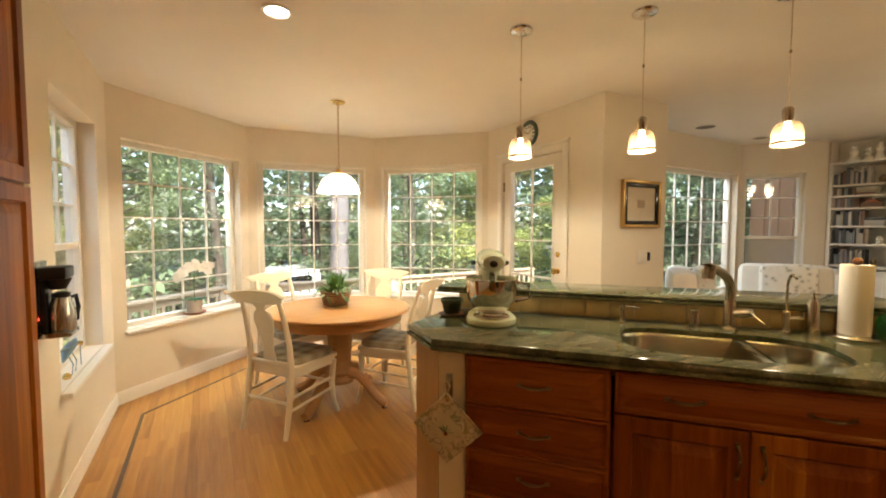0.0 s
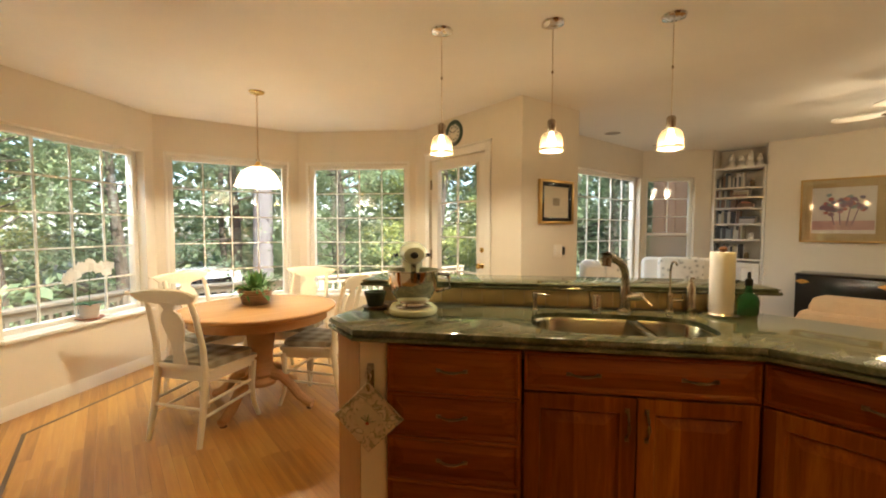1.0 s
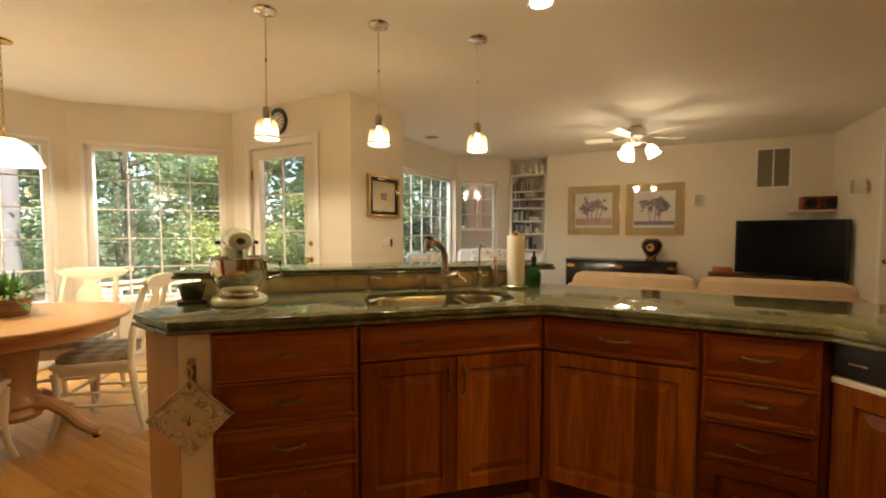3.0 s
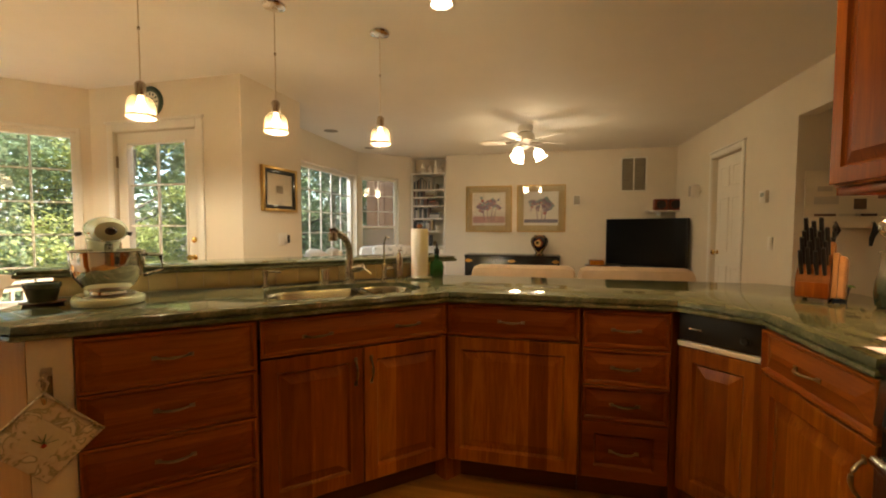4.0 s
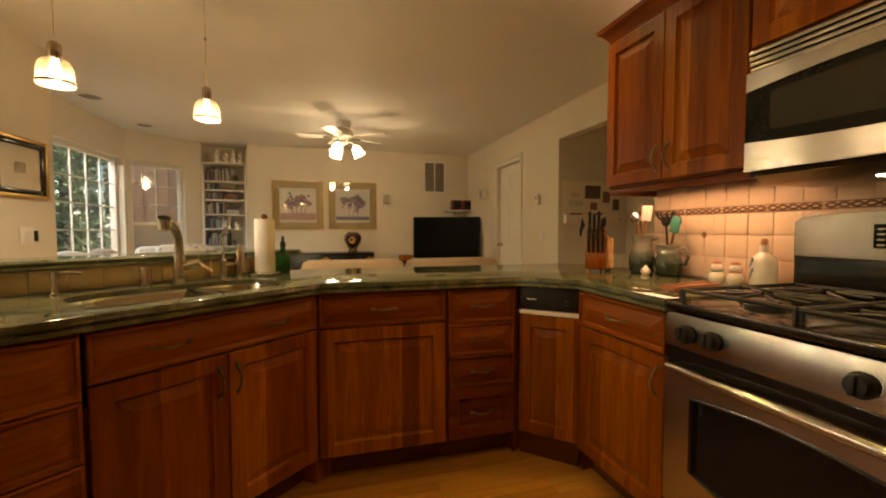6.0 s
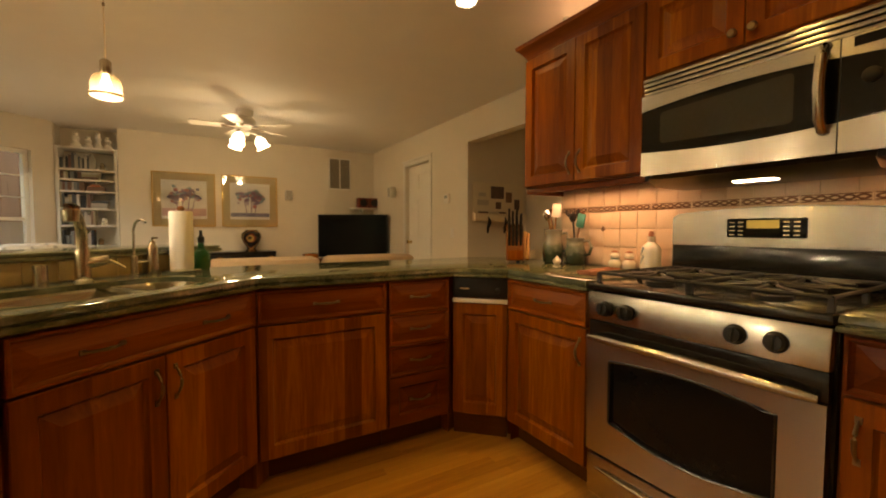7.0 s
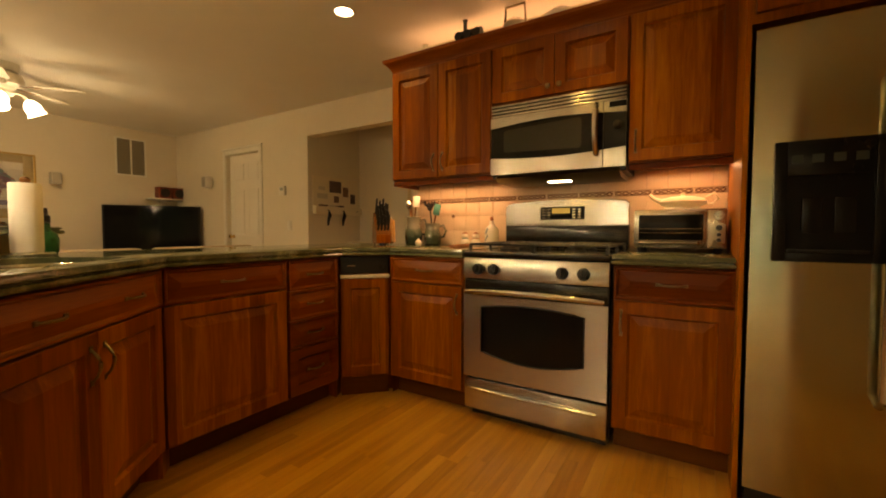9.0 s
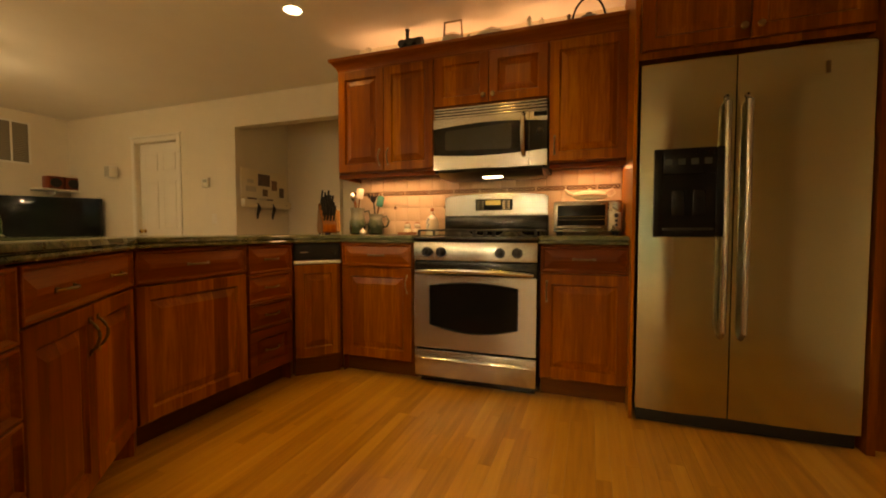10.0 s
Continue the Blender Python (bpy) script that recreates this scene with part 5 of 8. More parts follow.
# ceiling fan
cf = thing("ceiling_fan", "white ceiling fan with lit tulip glass shades", "ceiling fan", at=pose(FAN[0], FAN[1], 0))
part("canopy", lathe([(0.0, 2.372), (0.075, 2.374), (0.085, 2.40), (0.085, TOP - 0.001), (0, TOP - 0.0008)], 28), M_TRIM, cf)
part("motor_housing", lathe([(0, 2.245), (0.06, 2.248), (0.105, 2.265), (0.115, 2.30), (0.10, 2.345), (0.06, 2.371), (0, 2.3715)], 28), M_TRIM, cf)
part("light_kit", lathe([(0, 2.165), (0.03, 2.168), (0.05, 2.19), (0.045, 2.22), (0.06, 2.244), (0, 2.2445)], 20), M_TRIM, cf)
for k in range(5):
    a = 72 * k + 14
    m = pose(0, 0, 2.262, 0, 0, a) @ pose(0, 0, 0, 8, 0, 0)
    part("blade", prism(rounded([(0.19, -0.055), (0.52, -0.068), (0.54, 0.0), (0.52, 0.068), (0.19, 0.055)], 0.03), -0.004, 0.004), M_TRIM, cf, "white fan blade", m)
    part("blade_iron", prism([(0.09, -0.016), (0.22, -0.03), (0.24, 0.0), (0.22, 0.03), (0.09, 0.016)], -0.011, -0.0045), M_NICKEL, cf, "", m)
for a in (30, 150, 270):
    c, s = math.cos(radians(a)), math.sin(radians(a))
    part("lamp_arm", tube(arc((0.03 * c, 0.03 * s, 2.20), (0.10 * c, 0.10 * s, 2.215), (0.125 * c, 0.125 * s, 2.165), 6), 0.008, 8), M_TRIM, cf)
    out = [(0.018, 0.0), (0.035, -0.012), (0.056, -0.045), (0.062, -0.075), (0.058, -0.10), (0.066, -0.122), (0.074, -0.130)]
    bm = lathe([*out, *[(r - 0.003, z) for r, z in reversed(out)]], 24)
    part("tulip_shade", bm, M_FANGLASS, cf, "frosted tulip glass, lit", pose(0.125 * c, 0.125 * s, 2.165) @ Matrix.Rotation(radians(-28), 4, Vector((-s, c, 0))))
part("pull_chain", tube([(0.02, 0, 2.166), (0.02, 0, 2.03)], 0.0015, 5), M_BRASS, cf)
for x, y, rr_ in ((4.82, 2.70, 0.10), (5.93, 2.66, 0.09)):
    sp_ = thing("ceiling_speaker", "round white ceiling speaker grille", "speaker", "ceiling speakers", at=pose(x, y, 0))
    part("ring", lathe([(rr_ - 0.012, TOP - 0.001), (rr_ - 0.010, TOP - 0.007), (rr_, TOP - 0.006), (rr_ + 0.002, TOP - 0.001), (rr_ - 0.012, TOP - 0.001)], 28), M_TRIM, sp_)
    part("grille", lathe([(0, TOP - 0.0045), (rr_ - 0.013, TOP - 0.004), (rr_ - 0.013, TOP - 0.001), (0, TOP - 0.0008)], 24), plain("grey_grille", (0.30, 0.27, 0.22), 0.7, bumpy=0.4, scale=60), sp_)

# ---- breakfast nook ----
TBL = Vector((1.13, 3.47))
TH = 0.745
rtab = thing("round_table", "round oak pedestal table with a pale honey top", "table", at=pose(TBL.x, TBL.y, 0))
part("tabletop", lathe([(0, TH - 0.032), (0.530, TH - 0.032), (0.545, TH - 0.024), (0.554, TH - 0.010), (0.550, TH - 0.002), (0.543, TH), (0, TH)], 72), M_TABLE, rtab, "honey oak round top")
part("apron", lathe([(0.47, TH - 0.105), (0.485, TH - 0.100), (0.490, TH - 0.033), (0.455, TH - 0.033), (0.455, TH - 0.105), (0.47, TH - 0.105)], 56), M_TABLE, rtab)
part("pedestal", lathe([(0, 0.15), (0.10, 0.15), (0.112, 0.18), (0.098, 0.215), (0.118, 0.24), (0.100, 0.27), (0.084, 0.30), (0.082, 0.36), (0.098, 0.50), (0.105, 0.56), (0.092, 0.60), (0.108, 0.62), (0.115, TH - 0.034), (0, TH - 0.034)], 32), M_TABLE, rtab, "turned oak pedestal")
for k in range(4):
    a = 38 + 90 * k
    bm = tube([(0.085, 0, 0.235), (0.17, 0, 0.225), (0.25, 0, 0.165), (0.32, 0, 0.085), (0.39, 0, 0.042), (0.425, 0, 0.034)], [0.042, 0.040, 0.037, 0.034, 0.032, 0.030], 10, 1.0)
    part("foot", bm, M_TABLE, rtab, "scrolled oak foot", pose(0, 0, 0, 0, 0, a))
    part("foot_pad", lathe([(0.022, 0), (0.024, 0.004), (0.018, 0.012), (0, 0.0125)], 12), M_DARKWOOD, rtab, "", pose(0.40 * math.cos(radians(a)), 0.40 * math.sin(radians(a)), 0))

M_CUSHION, n_, l_, b_ = nodes_of("plaid_cushion_cloth")
nt_ = M_CUSHION.node_tree
wv = []
for rot_ in ((0, 0, 0), (0, 0, math.pi / 2)):
    w_ = nt_.nodes.new("ShaderNodeTexWave")
    w_.inputs["Scale"].default_value, w_.inputs["Distortion"].default_value = 2.6, 0.4
    l_.new(texco(nt_, (1, 1, 1), "Object", rot_).outputs[0], w_.inputs[0])
    wv.append(w_.outputs[1])
weave = noise_tex(nt_, texco(nt_), 160, 2)
pl_ = ramp(nt_, [(0.2, (0.20, 0.15, 0.085)), (0.5, (0.34, 0.29, 0.19)), (0.85, (0.46, 0.41, 0.29))])
l_.new(vmath(nt_, "MULTIPLY", vmath(nt_, "ADD", vmath(nt_, "ADD", wv[0], wv[1]), weave.outputs[0]), 0.36), pl_.inputs[0])
l_.new(pl_.outputs[0], b_.inputs["Base Color"])
b_.inputs["Roughness"].default_value = 0.9
bump(nt_, b_, weave.outputs[0], 0.4, 0.002)


def dining_chair(x, y, facing):
    """A napoleon-back chair; facing: degrees of the way it faces, its seat's middle at x, y."""
    c = thing("dining_chair", "cream painted dining chair with a vase-shaped splat and plaid cushion", "chair", "chairs round the table", at=pose(x, y, 0, 0, 0, facing - 90))
    # local: faces +y, the back at -y
    part("seat", prism(rounded([(-0.20, -0.20), (0.20, -0.20), (0.235, 0.21), (-0.235, 0.21)], 0.03), 0.425, 0.450, 0.005), M_CREAM, c)
    part("seat_rail", prism([(-0.19, -0.19), (0.19, -0.19), (0.215, 0.19), (-0.215, 0.19)], 0.375, 0.4245), M_CREAM, c)
    cu = bmesh.new()
    add_prism(cu, rounded([(-0.185, -0.185), (0.185, -0.185), (0.215, 0.195), (-0.215, 0.195)], 0.05), 0.4505, 0.492, 0.016)
    part("cushion", cu, M_CUSHION, c, "plaid seat cushion in sage and tan")
    for s in (-1, 1):
        part("back_leg", tube([(s * 0.195, -0.275, 0.0), (s * 0.190, -0.235, 0.20), (s * 0.185, -0.205, 0.42), (s * 0.180, -0.215, 0.60), (s * 0.172, -0.250, 0.78), (s * 0.165, -0.285, 0.90)], [0.016, 0.020, 0.022, 0.019, 0.018, 0.016], 10), M_CREAM, c)
        part("front_leg", tube([(s * 0.222, 0.215, 0.0), (s * 0.205, 0.190, 0.09), (s * 0.196, 0.178, 0.22), (s * 0.205, 0.185, 0.40)], [0.015, 0.016, 0.020, 0.024], 10), M_CREAM, c)
        part("side_stretcher", tube([(s * 0.198, 0.18, 0.19), (s * 0.192, -0.24, 0.17)], 0.010, 8), M_CREAM, c)
        part("side_stretcher", tube([(s * 0.200, 0.18, 0.27), (s * 0.190, -0.225, 0.25)], 0.010, 8), M_CREAM, c)
    part("front_stretcher", tube([(-0.198, 0.18, 0.235), (0.198, 0.18, 0.235)], 0.011, 8), M_CREAM, c)
    part("back_stretcher", tube([(-0.19, -0.235, 0.22), (0.19, -0.235, 0.22)], 0.010, 8), M_CREAM, c)
    # yoke crest rail, bowed and rolled
    bm, rings, n = bmesh.new(), [], 20
    for i in range(n + 1):
        u = -1 + 2 * i / n
        xx, yy = 0.262 * u, -0.305 + 0.045 * u * u * -1 + 0.02
        top = 0.965 - 0.035 * abs(u) ** 3
        bot = 0.880 - 0.012 * math.cos(math.pi * u) - (0.0 if abs(u) < 0.75 else -0.06 * (abs(u) - 0.75) / 0.25)
        ring = [bm.verts.new((xx, yy + dy, z)) for dy, z in ((0.010, bot), (0.014, (top + bot) / 2), (0.010, top - 0.01), (0.0, top), (-0.016, top - 0.006), (-0.010, (top + bot) / 2), (-0.006, bot))]
        rings.append(ring)
    for a, b in zip(rings, rings[1:]):
        for i in range(7):
            bm.faces.new((a[i], a[(i + 1) % 7], b[(i + 1) % 7], b[i]))
    bm.faces.new(rings[0])
    bm.faces.new(rings[-1][::-1])
    part("crest_rail", bm, M_CREAM, c, "bowed yoke crest rail")
    # vase splat
    prof = [(0.050, 0.44), (0.052, 0.50), (0.040, 0.56), (0.046, 0.62), (0.072, 0.70), (0.084, 0.76), (0.066, 0.81), (0.036, 0.835), (0.046, 0.86), (0.082, 0.885)]
    bm, rings = bmesh.new(), []
    for w, z in prof:
        yy = -0.205 - 0.085 * ((z - 0.44) / 0.45) ** 1.5
        rings.append([bm.verts.new(p) for p in ((-w, yy + 0.007, z), (w, yy + 0.007, z), (w, yy - 0.007, z), (-w, yy - 0.007, z))])
    for a, b in zip(rings, rings[1:]):
        for i in range(4):
            bm.faces.new((a[i], a[(i + 1) % 4], b[(i + 1) % 4], b[i]))
    bm.faces.new(rings[0][::-1])
    bm.faces.new(rings[-1])
    part("splat", bm, M_CREAM, c, "vase-shaped back splat")
    part("lower_rail", box(-0.175, 0.175, -0.218, -0.198, 0.452, 0.482, 0.004), M_CREAM, c)
    return c


first = None
for px, py, ang in ((0.75, 3.33, 36), (1.525, 3.31, 130), (0.873, 4.02, -64), (1.545, 3.87, -137)):
    if first is None:
        first = dining_chair(px, py, ang)
    else:
        copy_thing(first, pose(px, py, 0, 0, 0, ang - 90))


# plants
M_LEAF = leaves("green_houseplant_leaf", (0.03, 0.10, 0.015), (0.14, 0.26, 0.05), 0.2)
M_LEAF2 = leaves("dark_orchid_leaf", (0.03, 0.07, 0.02), (0.07, 0.14, 0.04), 0.15)
M_WICKER = plain("woven_wicker", (0.30, 0.16, 0.07), 0.7, 0, 0.35, 40, 0.6)
M_PETAL = plain("white_petal", (0.82, 0.80, 0.74), 0.6, 0, 0.03)


def blade_leaf(bm, base, way, length, width, droop=0.4, n=5):
    """One strap leaf with a fold, rising from base towards way and drooping."""
    base, way = Vector(base), Vector(way).normalized()
    side = way.cross(Vector((0, 0, 1)))
    side = side.normalized() if side.length > 1e-3 else Vector((1, 0, 0))
    prev = None
    for i in range(n + 1):
        t = i / n
        p = base + way * length * t + Vector((0, 0, -droop * length * t * t))
        w = width * math.sin(math.pi * (0.12 + 0.88 * t)) * 0.5 + 0.0008
        row = (bm.verts.new(p - side * w), bm.verts.new(p - Vector((0, 0, w * 0.35))), bm.verts.new(p + side * w))
        if prev:
            bm.faces.new((prev[0], prev[1], row[1], row[0]))
            bm.faces.new((prev[1], prev[2], row[2], row[1]))
        prev = row


pp = thing("potted_plant", "leafy green plant in a woven wicker basket on the table", "plant", at=pose(1.134, 3.60, TH))
prof = [(0, 0), (0.088, 0.0), (0.096, 0.012), (0.108, 0.06), (0.116, 0.105), (0.120, 0.115), (0.112, 0.118), (0.100, 0.10), (0, 0.095)]
part("basket", lathe(prof, 28), M_WICKER, pp, "woven wicker basket")
for j in range(6):
    z, r = 0.012 + 0.019 * j, 0.098 + 0.0042 * j
    pts = [((r + 0.003 * math.cos(14 * a + math.pi * j)) * math.cos(a), (r + 0.003 * math.cos(14 * a + math.pi * j)) * math.sin(a), z) for a in (2 * math.pi * k / 56 for k in range(57))]
    part("wicker_strand", tube(pts, 0.0065, 5), M_WICKER, pp)
rp = random.Random(3)
for k in range(75):
    bm = bmesh.new()
    a, tilt = rp.uniform(0, 2 * math.pi), rp.uniform(0.05, 0.85)
    r0 = rp.uniform(0, 0.07)
    blade_leaf(bm, (r0 * math.cos(a), r0 * math.sin(a), 0.095), (math.cos(a) * math.sin(tilt), math.sin(a) * math.sin(tilt), math.cos(tilt)), rp.uniform(0.14, 0.27), rp.uniform(0.018, 0.032), rp.uniform(0.1, 0.7))
    part("leaf", bm, M_LEAF, pp)
for k in range(30):
    bm = bmesh.new()
    a = rp.uniform(0, 2 * math.pi)
    rr_ = rp.uniform(0.10, 0.19)
    blade_leaf(bm, (rr_ * math.cos(a), rr_ * math.sin(a), 0.13 - 0.5 * (rr_ - 0.10) + rp.uniform(-0.03, 0.05)), (math.cos(a + rp.uniform(-1, 1)), math.sin(a + rp.uniform(-1, 1)), rp.uniform(-0.5, 0.6)), rp.uniform(0.03, 0.055), rp.uniform(0.02, 0.03), 0.5, 3)
    part("leaf", bm, M_LEAF, pp)

# orchid on the bay sill
Adir = (Vector(P1) - Vector(P0)).normalized()
Anorm = Vector((Adir.y, -Adir.x))
ob_ = Vector(P0) + Adir * 0.735 + Anorm * -0.035
orc = thing("orchid", "white moth orchid in a pale pot on a saucer", "plant", at=pose(ob_.x, ob_.y, SILL + 0.008))
M_POT = plain("pale_grey_pot", (0.58, 0.52, 0.46), 0.4, 0, 0.06)
M_TERRA = plain("terracotta", (0.36, 0.14, 0.07), 0.6, 0, 0.15)
part("saucer", lathe([(0, 0), (0.07, 0), (0.098, 0.012), (0.10, 0.02), (0.09, 0.018), (0.065, 0.008), (0, 0.008)], 28), M_TERRA, orc, "terracotta saucer")
part("pot", lathe([(0, 0.0085), (0.052, 0.0085), (0.062, 0.02), (0.070, 0.12), (0.073, 0.13), (0.066, 0.132), (0.062, 0.115), (0, 0.11)], 28), M_POT, orc, "pale grey pot")
for k in range(7):
    bm = bmesh.new()
    a = 2 * math.pi * k / 7 + 0.3
    blade_leaf(bm, (0.015 * math.cos(a), 0.015 * math.sin(a), 0.115), (math.cos(a) * 0.8, math.sin(a) * 0.8, 0.65), 0.15, 0.05, 0.55)
    part("leaf", bm, M_LEAF2, orc)
turn_ = Matrix.Rotation(math.atan2(Adir.y, Adir.x), 3, "Z")
part("stem", tube([(0, 0, 0.11), (0.004, 0.0, 0.26), tuple(turn_ @ Vector((0.01, 0, 0.42)))], 0.0028, 6), M_LEAF2, orc)
spray = arc((-0.18, 0.0, 0.355), (-0.01, 0.02, 0.50), (0.17, 0.0, 0.405), 12)
part("flower_stem", tube([tuple(turn_ @ p) for p in spray], 0.0022, 6), M_LEAF2, orc)
ss = [turn_ @ p for p in spray]
for k, p in enumerate(ss):
    for q in range(2):
        bm = bmesh.new()
        c = p + Vector((rp.uniform(-0.015, 0.015), rp.uniform(-0.03, 0.03), rp.uniform(-0.025, 0.03)))
        nrm = Vector((-Adir.y * -1, -Adir.x, 0)).normalized()
        nrm = (Vector((Anorm.x, Anorm.y, 0.1)) + Vector((rp.uniform(-0.5, 0.5), rp.uniform(-0.5, 0.5), rp.uniform(-0.3, 0.3)))).normalized()
        e1 = nrm.cross(Vector((0, 0, 1))).normalized()
        e2 = e1.cross(nrm)
        cc = bm.verts.new(c)
        for f in range(5):
            a = 2 * math.pi * f / 5
            d = e1 * math.cos(a) + e2 * math.sin(a)
            t = e1 * -math.sin(a) + e2 * math.cos(a)
            v1, v2, v3 = bm.verts.new(c + d * 0.028 + t * 0.020 + nrm * 0.004), bm.verts.new(c + d * 0.046), bm.verts.new(c + d * 0.028 - t * 0.020 + nrm * 0.004)
            bm.faces.new((cc, v1, v2, v3))
        part("bloom", bm, M_PETAL, orc, "white bloom")

# clock over the door
ck = thing("wall_clock", "round wall clock with a dark green rim above the door", "clock", at=pose(2.963, 3.35, 2.28, 0, 90, 0) @ pose(0, 0, 0, 0, 0, 0) @ pose(0, 0, 0, 180, 0, 0))
M_GREEN = plain("dark_green_enamel", (0.03, 0.06, 0.035), 0.3, 0, 0.2)
part("rim", lathe([(0.085, 0.0), (0.125, 0.0), (0.128, 0.012), (0.115, 0.024), (0.095, 0.020), (0.085, 0.012), (0.085, 0.0)], 36), M_GREEN, ck, "dark green rim")
part("dial", lathe([(0, 0.0), (0.0845, 0.0), (0.0845, 0.010), (0, 0.010)], 32), M_PORCELAIN, ck, "cream dial")
for k in range(12):
    a = 2 * math.pi * k / 12
    part("hour_mark", box(-0.006, 0.006, -0.012, 0.012, 0.0101, 0.0118), M_GREEN, ck, "", pose(0.066 * math.cos(a), 0.066 * math.sin(a), 0, 0, 0, math.degrees(a) + 90))
for a, ln in ((40, 0.045), (160, 0.062)):
    part("clock_hand", box(-0.003, 0.003, 0, ln, 0.0121, 0.0135), M_BLKPLASTIC, ck, "", pose(0, 0, 0, 0, 0, a))

# framed print and switch on the pier
fp = thing("framed_print", "small print in a gold and black frame with cream mat", "picture", at=pose(3.385, 2.4505, 1.570, 0, 0, -3))
M_GOLD = plain("gold_leaf_frame", (0.55, 0.36, 0.12), 0.35, 0.8, 0.2)
M_MAT = plain("cream_mat_board", (0.80, 0.72, 0.57), 0.8, 0, 0.04)


def frame_bm(w, h, bar, y0, y1):
    bm = bmesh.new()
    for x0, x1, z0, z1 in ((-w / 2, -w / 2 + bar, -h / 2, h / 2), (w / 2 - bar, w / 2, -h / 2, h / 2), (-w / 2 + bar, w / 2 - bar, -h / 2, -h / 2 + bar), (-w / 2 + bar, w / 2 - bar, h / 2 - bar, h / 2)):
        add_box(bm, x0, x1, y0, y1, z0, z1, 0.002)
    return bm


part("outer_frame", frame_bm(0.465, 0.390, 0.024, -0.032, -0.001), M_GOLD, fp, "gold outer frame")
part("inner_frame", frame_bm(0.416, 0.341, 0.032, -0.026, -0.002), M_BLACK, fp, "black inner frame")
part("mat", box(-0.175, 0.175, -0.012, -0.003, -0.1375, 0.1375), M_MAT, fp, "cream mat")
M_PRINT = plain("etched_print", (0.34, 0.27, 0.18), 0.7, 0, 0.5, 30, 0)
part("print", box(-0.062, 0.062, -0.0135, -0.0121, -0.05, 0.05), M_MAT, fp)
part("print_image", box(-0.045, 0.045, -0.0148, -0.0136, -0.032, 0.034), M_PRINT, fp, "small brown etching")
part("glazing", box(-0.175, 0.175, -0.018, -0.0165, -0.1375, 0.1375), M_GLASS, fp)
sw = thing("light_switch", "white double light switch plate on the pier", "switch", at=pose(3.43, 2.448, 1.128, 0, 0, -3))
part("plate", box(-0.058, 0.058, -0.007, -0.0005, -0.058, 0.058, 0.002), M_WHITEPL, sw)
for x in (-0.025,):
    part("rocker", box(x - 0.016, x + 0.016, -0.011, -0.0071, -0.033, 0.033, 0.002), M_WHITEPL, sw)
part("rocker", box(0.012, 0.042, -0.011, -0.0071, -0.033, 0.033, 0.002), M_WHITEPL, sw)
part("sensor", box(0.066, 0.092, -0.012, -0.0005, -0.036, 0.036, 0.003), M_BLKPLASTIC, sw, "small dark sensor")

# coffee maker on the wall by the side window
cm = thing("coffee_maker", "wall-mounted steel and black coffee maker with a thermal jug", "coffee maker", at=pose(-0.40, 2.57, 0.90, 0, 0, 90) @ Matrix.Scale(0.9, 4))
part("back_plate", box(-0.02, 0.16, -0.020, -0.0005, 0.0, 0.36, 0.004), M_STEEL, cm, "stainless back plate")
part("head", box(0.0, 0.145, -0.125, -0.0205, 0.275, 0.335, 0.012), M_BLKPLASTIC, cm, "black brew head")
part("funnel", lathe([(0.030, 0.225), (0.052, 0.27), (0.054, 0.2745), (0, 0.2746)], 20, 0.072, -0.078), M_BLKPLASTIC, cm)
part("tower", box(0.02, 0.125, -0.045, -0.0205, 0.03, 0.2745, 0.006), M_BLKPLASTIC, cm)
part("shelf", box(0.0, 0.145, -0.135, -0.0205, 0.0, 0.025, 0.006), M_STEEL, cm)
jg = part("jug", lathe([(0, 0.026), (0.050, 0.026), (0.054, 0.04), (0.052, 0.12), (0.040, 0.165), (0.034, 0.185), (0, 0.186)], 24, 0.072, -0.088), M_STEEL, cm, "steel thermal jug")
part("jug_lid", lathe([(0.036, 0.1865), (0.036, 0.205), (0.02, 0.212), (0, 0.2125)], 20, 0.072, -0.088), M_BLKPLASTIC, jg)
part("jug_handle", tube([(0.110, -0.105, 0.175), (0.150, -0.125, 0.180), (0.163, -0.130, 0.12), (0.152, -0.125, 0.06), (0.118, -0.108, 0.05)], 0.010, 8), M_BLKPLASTIC, jg, "black jug handle")
part("power_light", box(0.005, 0.010, -0.022, -0.0201, 0.09, 0.10), glow("red_indicator", (1, 0.05, 0.02), 2.0, (0.4, 0.02, 0.01)), cm)
# metal bird ornament on the side window's sill
br = thing("bird_ornament", "small blue-grey metal bird ornament with beads", "ornament", at=pose(-0.44, 3.22, SILL + 0.009))
M_BLUEM = plain("blue_grey_metal", (0.16, 0.24, 0.30), 0.4, 0.5, 0.3)
part("body", tube([(0.0, -0.10, 0.09), (0.0, -0.03, 0.13), (0.01, 0.05, 0.15), (0.01, 0.10, 0.165)], [0.006, 0.026, 0.022, 0.008], 10), M_BLUEM, br)
part("wing", prism([(-0.01, -0.13), (0.035, 0.02), (0.03, 0.06), (-0.005, 0.03)], 0.145, 0.152), M_BLUEM, br)
for y in (-0.03, 0.04):
    part("wire_leg", tube([(0.0, y, 0.12), (0.02, y + 0.02, 0.05), (0.02, y - 0.01, 0.0)], 0.003, 5), M_BLUEM, br)
part("bead", lathe([(0, -0.016), (0.012, -0.010), (0.016, 0), (0.012, 0.010), (0, 0.016)], 12, 0.02, 0.14, 0.13), M_BRASS, br, "green-gold bead")
part("bead_wire", tube([(0.01, 0.09, 0.16), (0.02, 0.14, 0.135), (0.02, 0.15, 0.0)], 0.0025, 5), M_BLUEM, br)
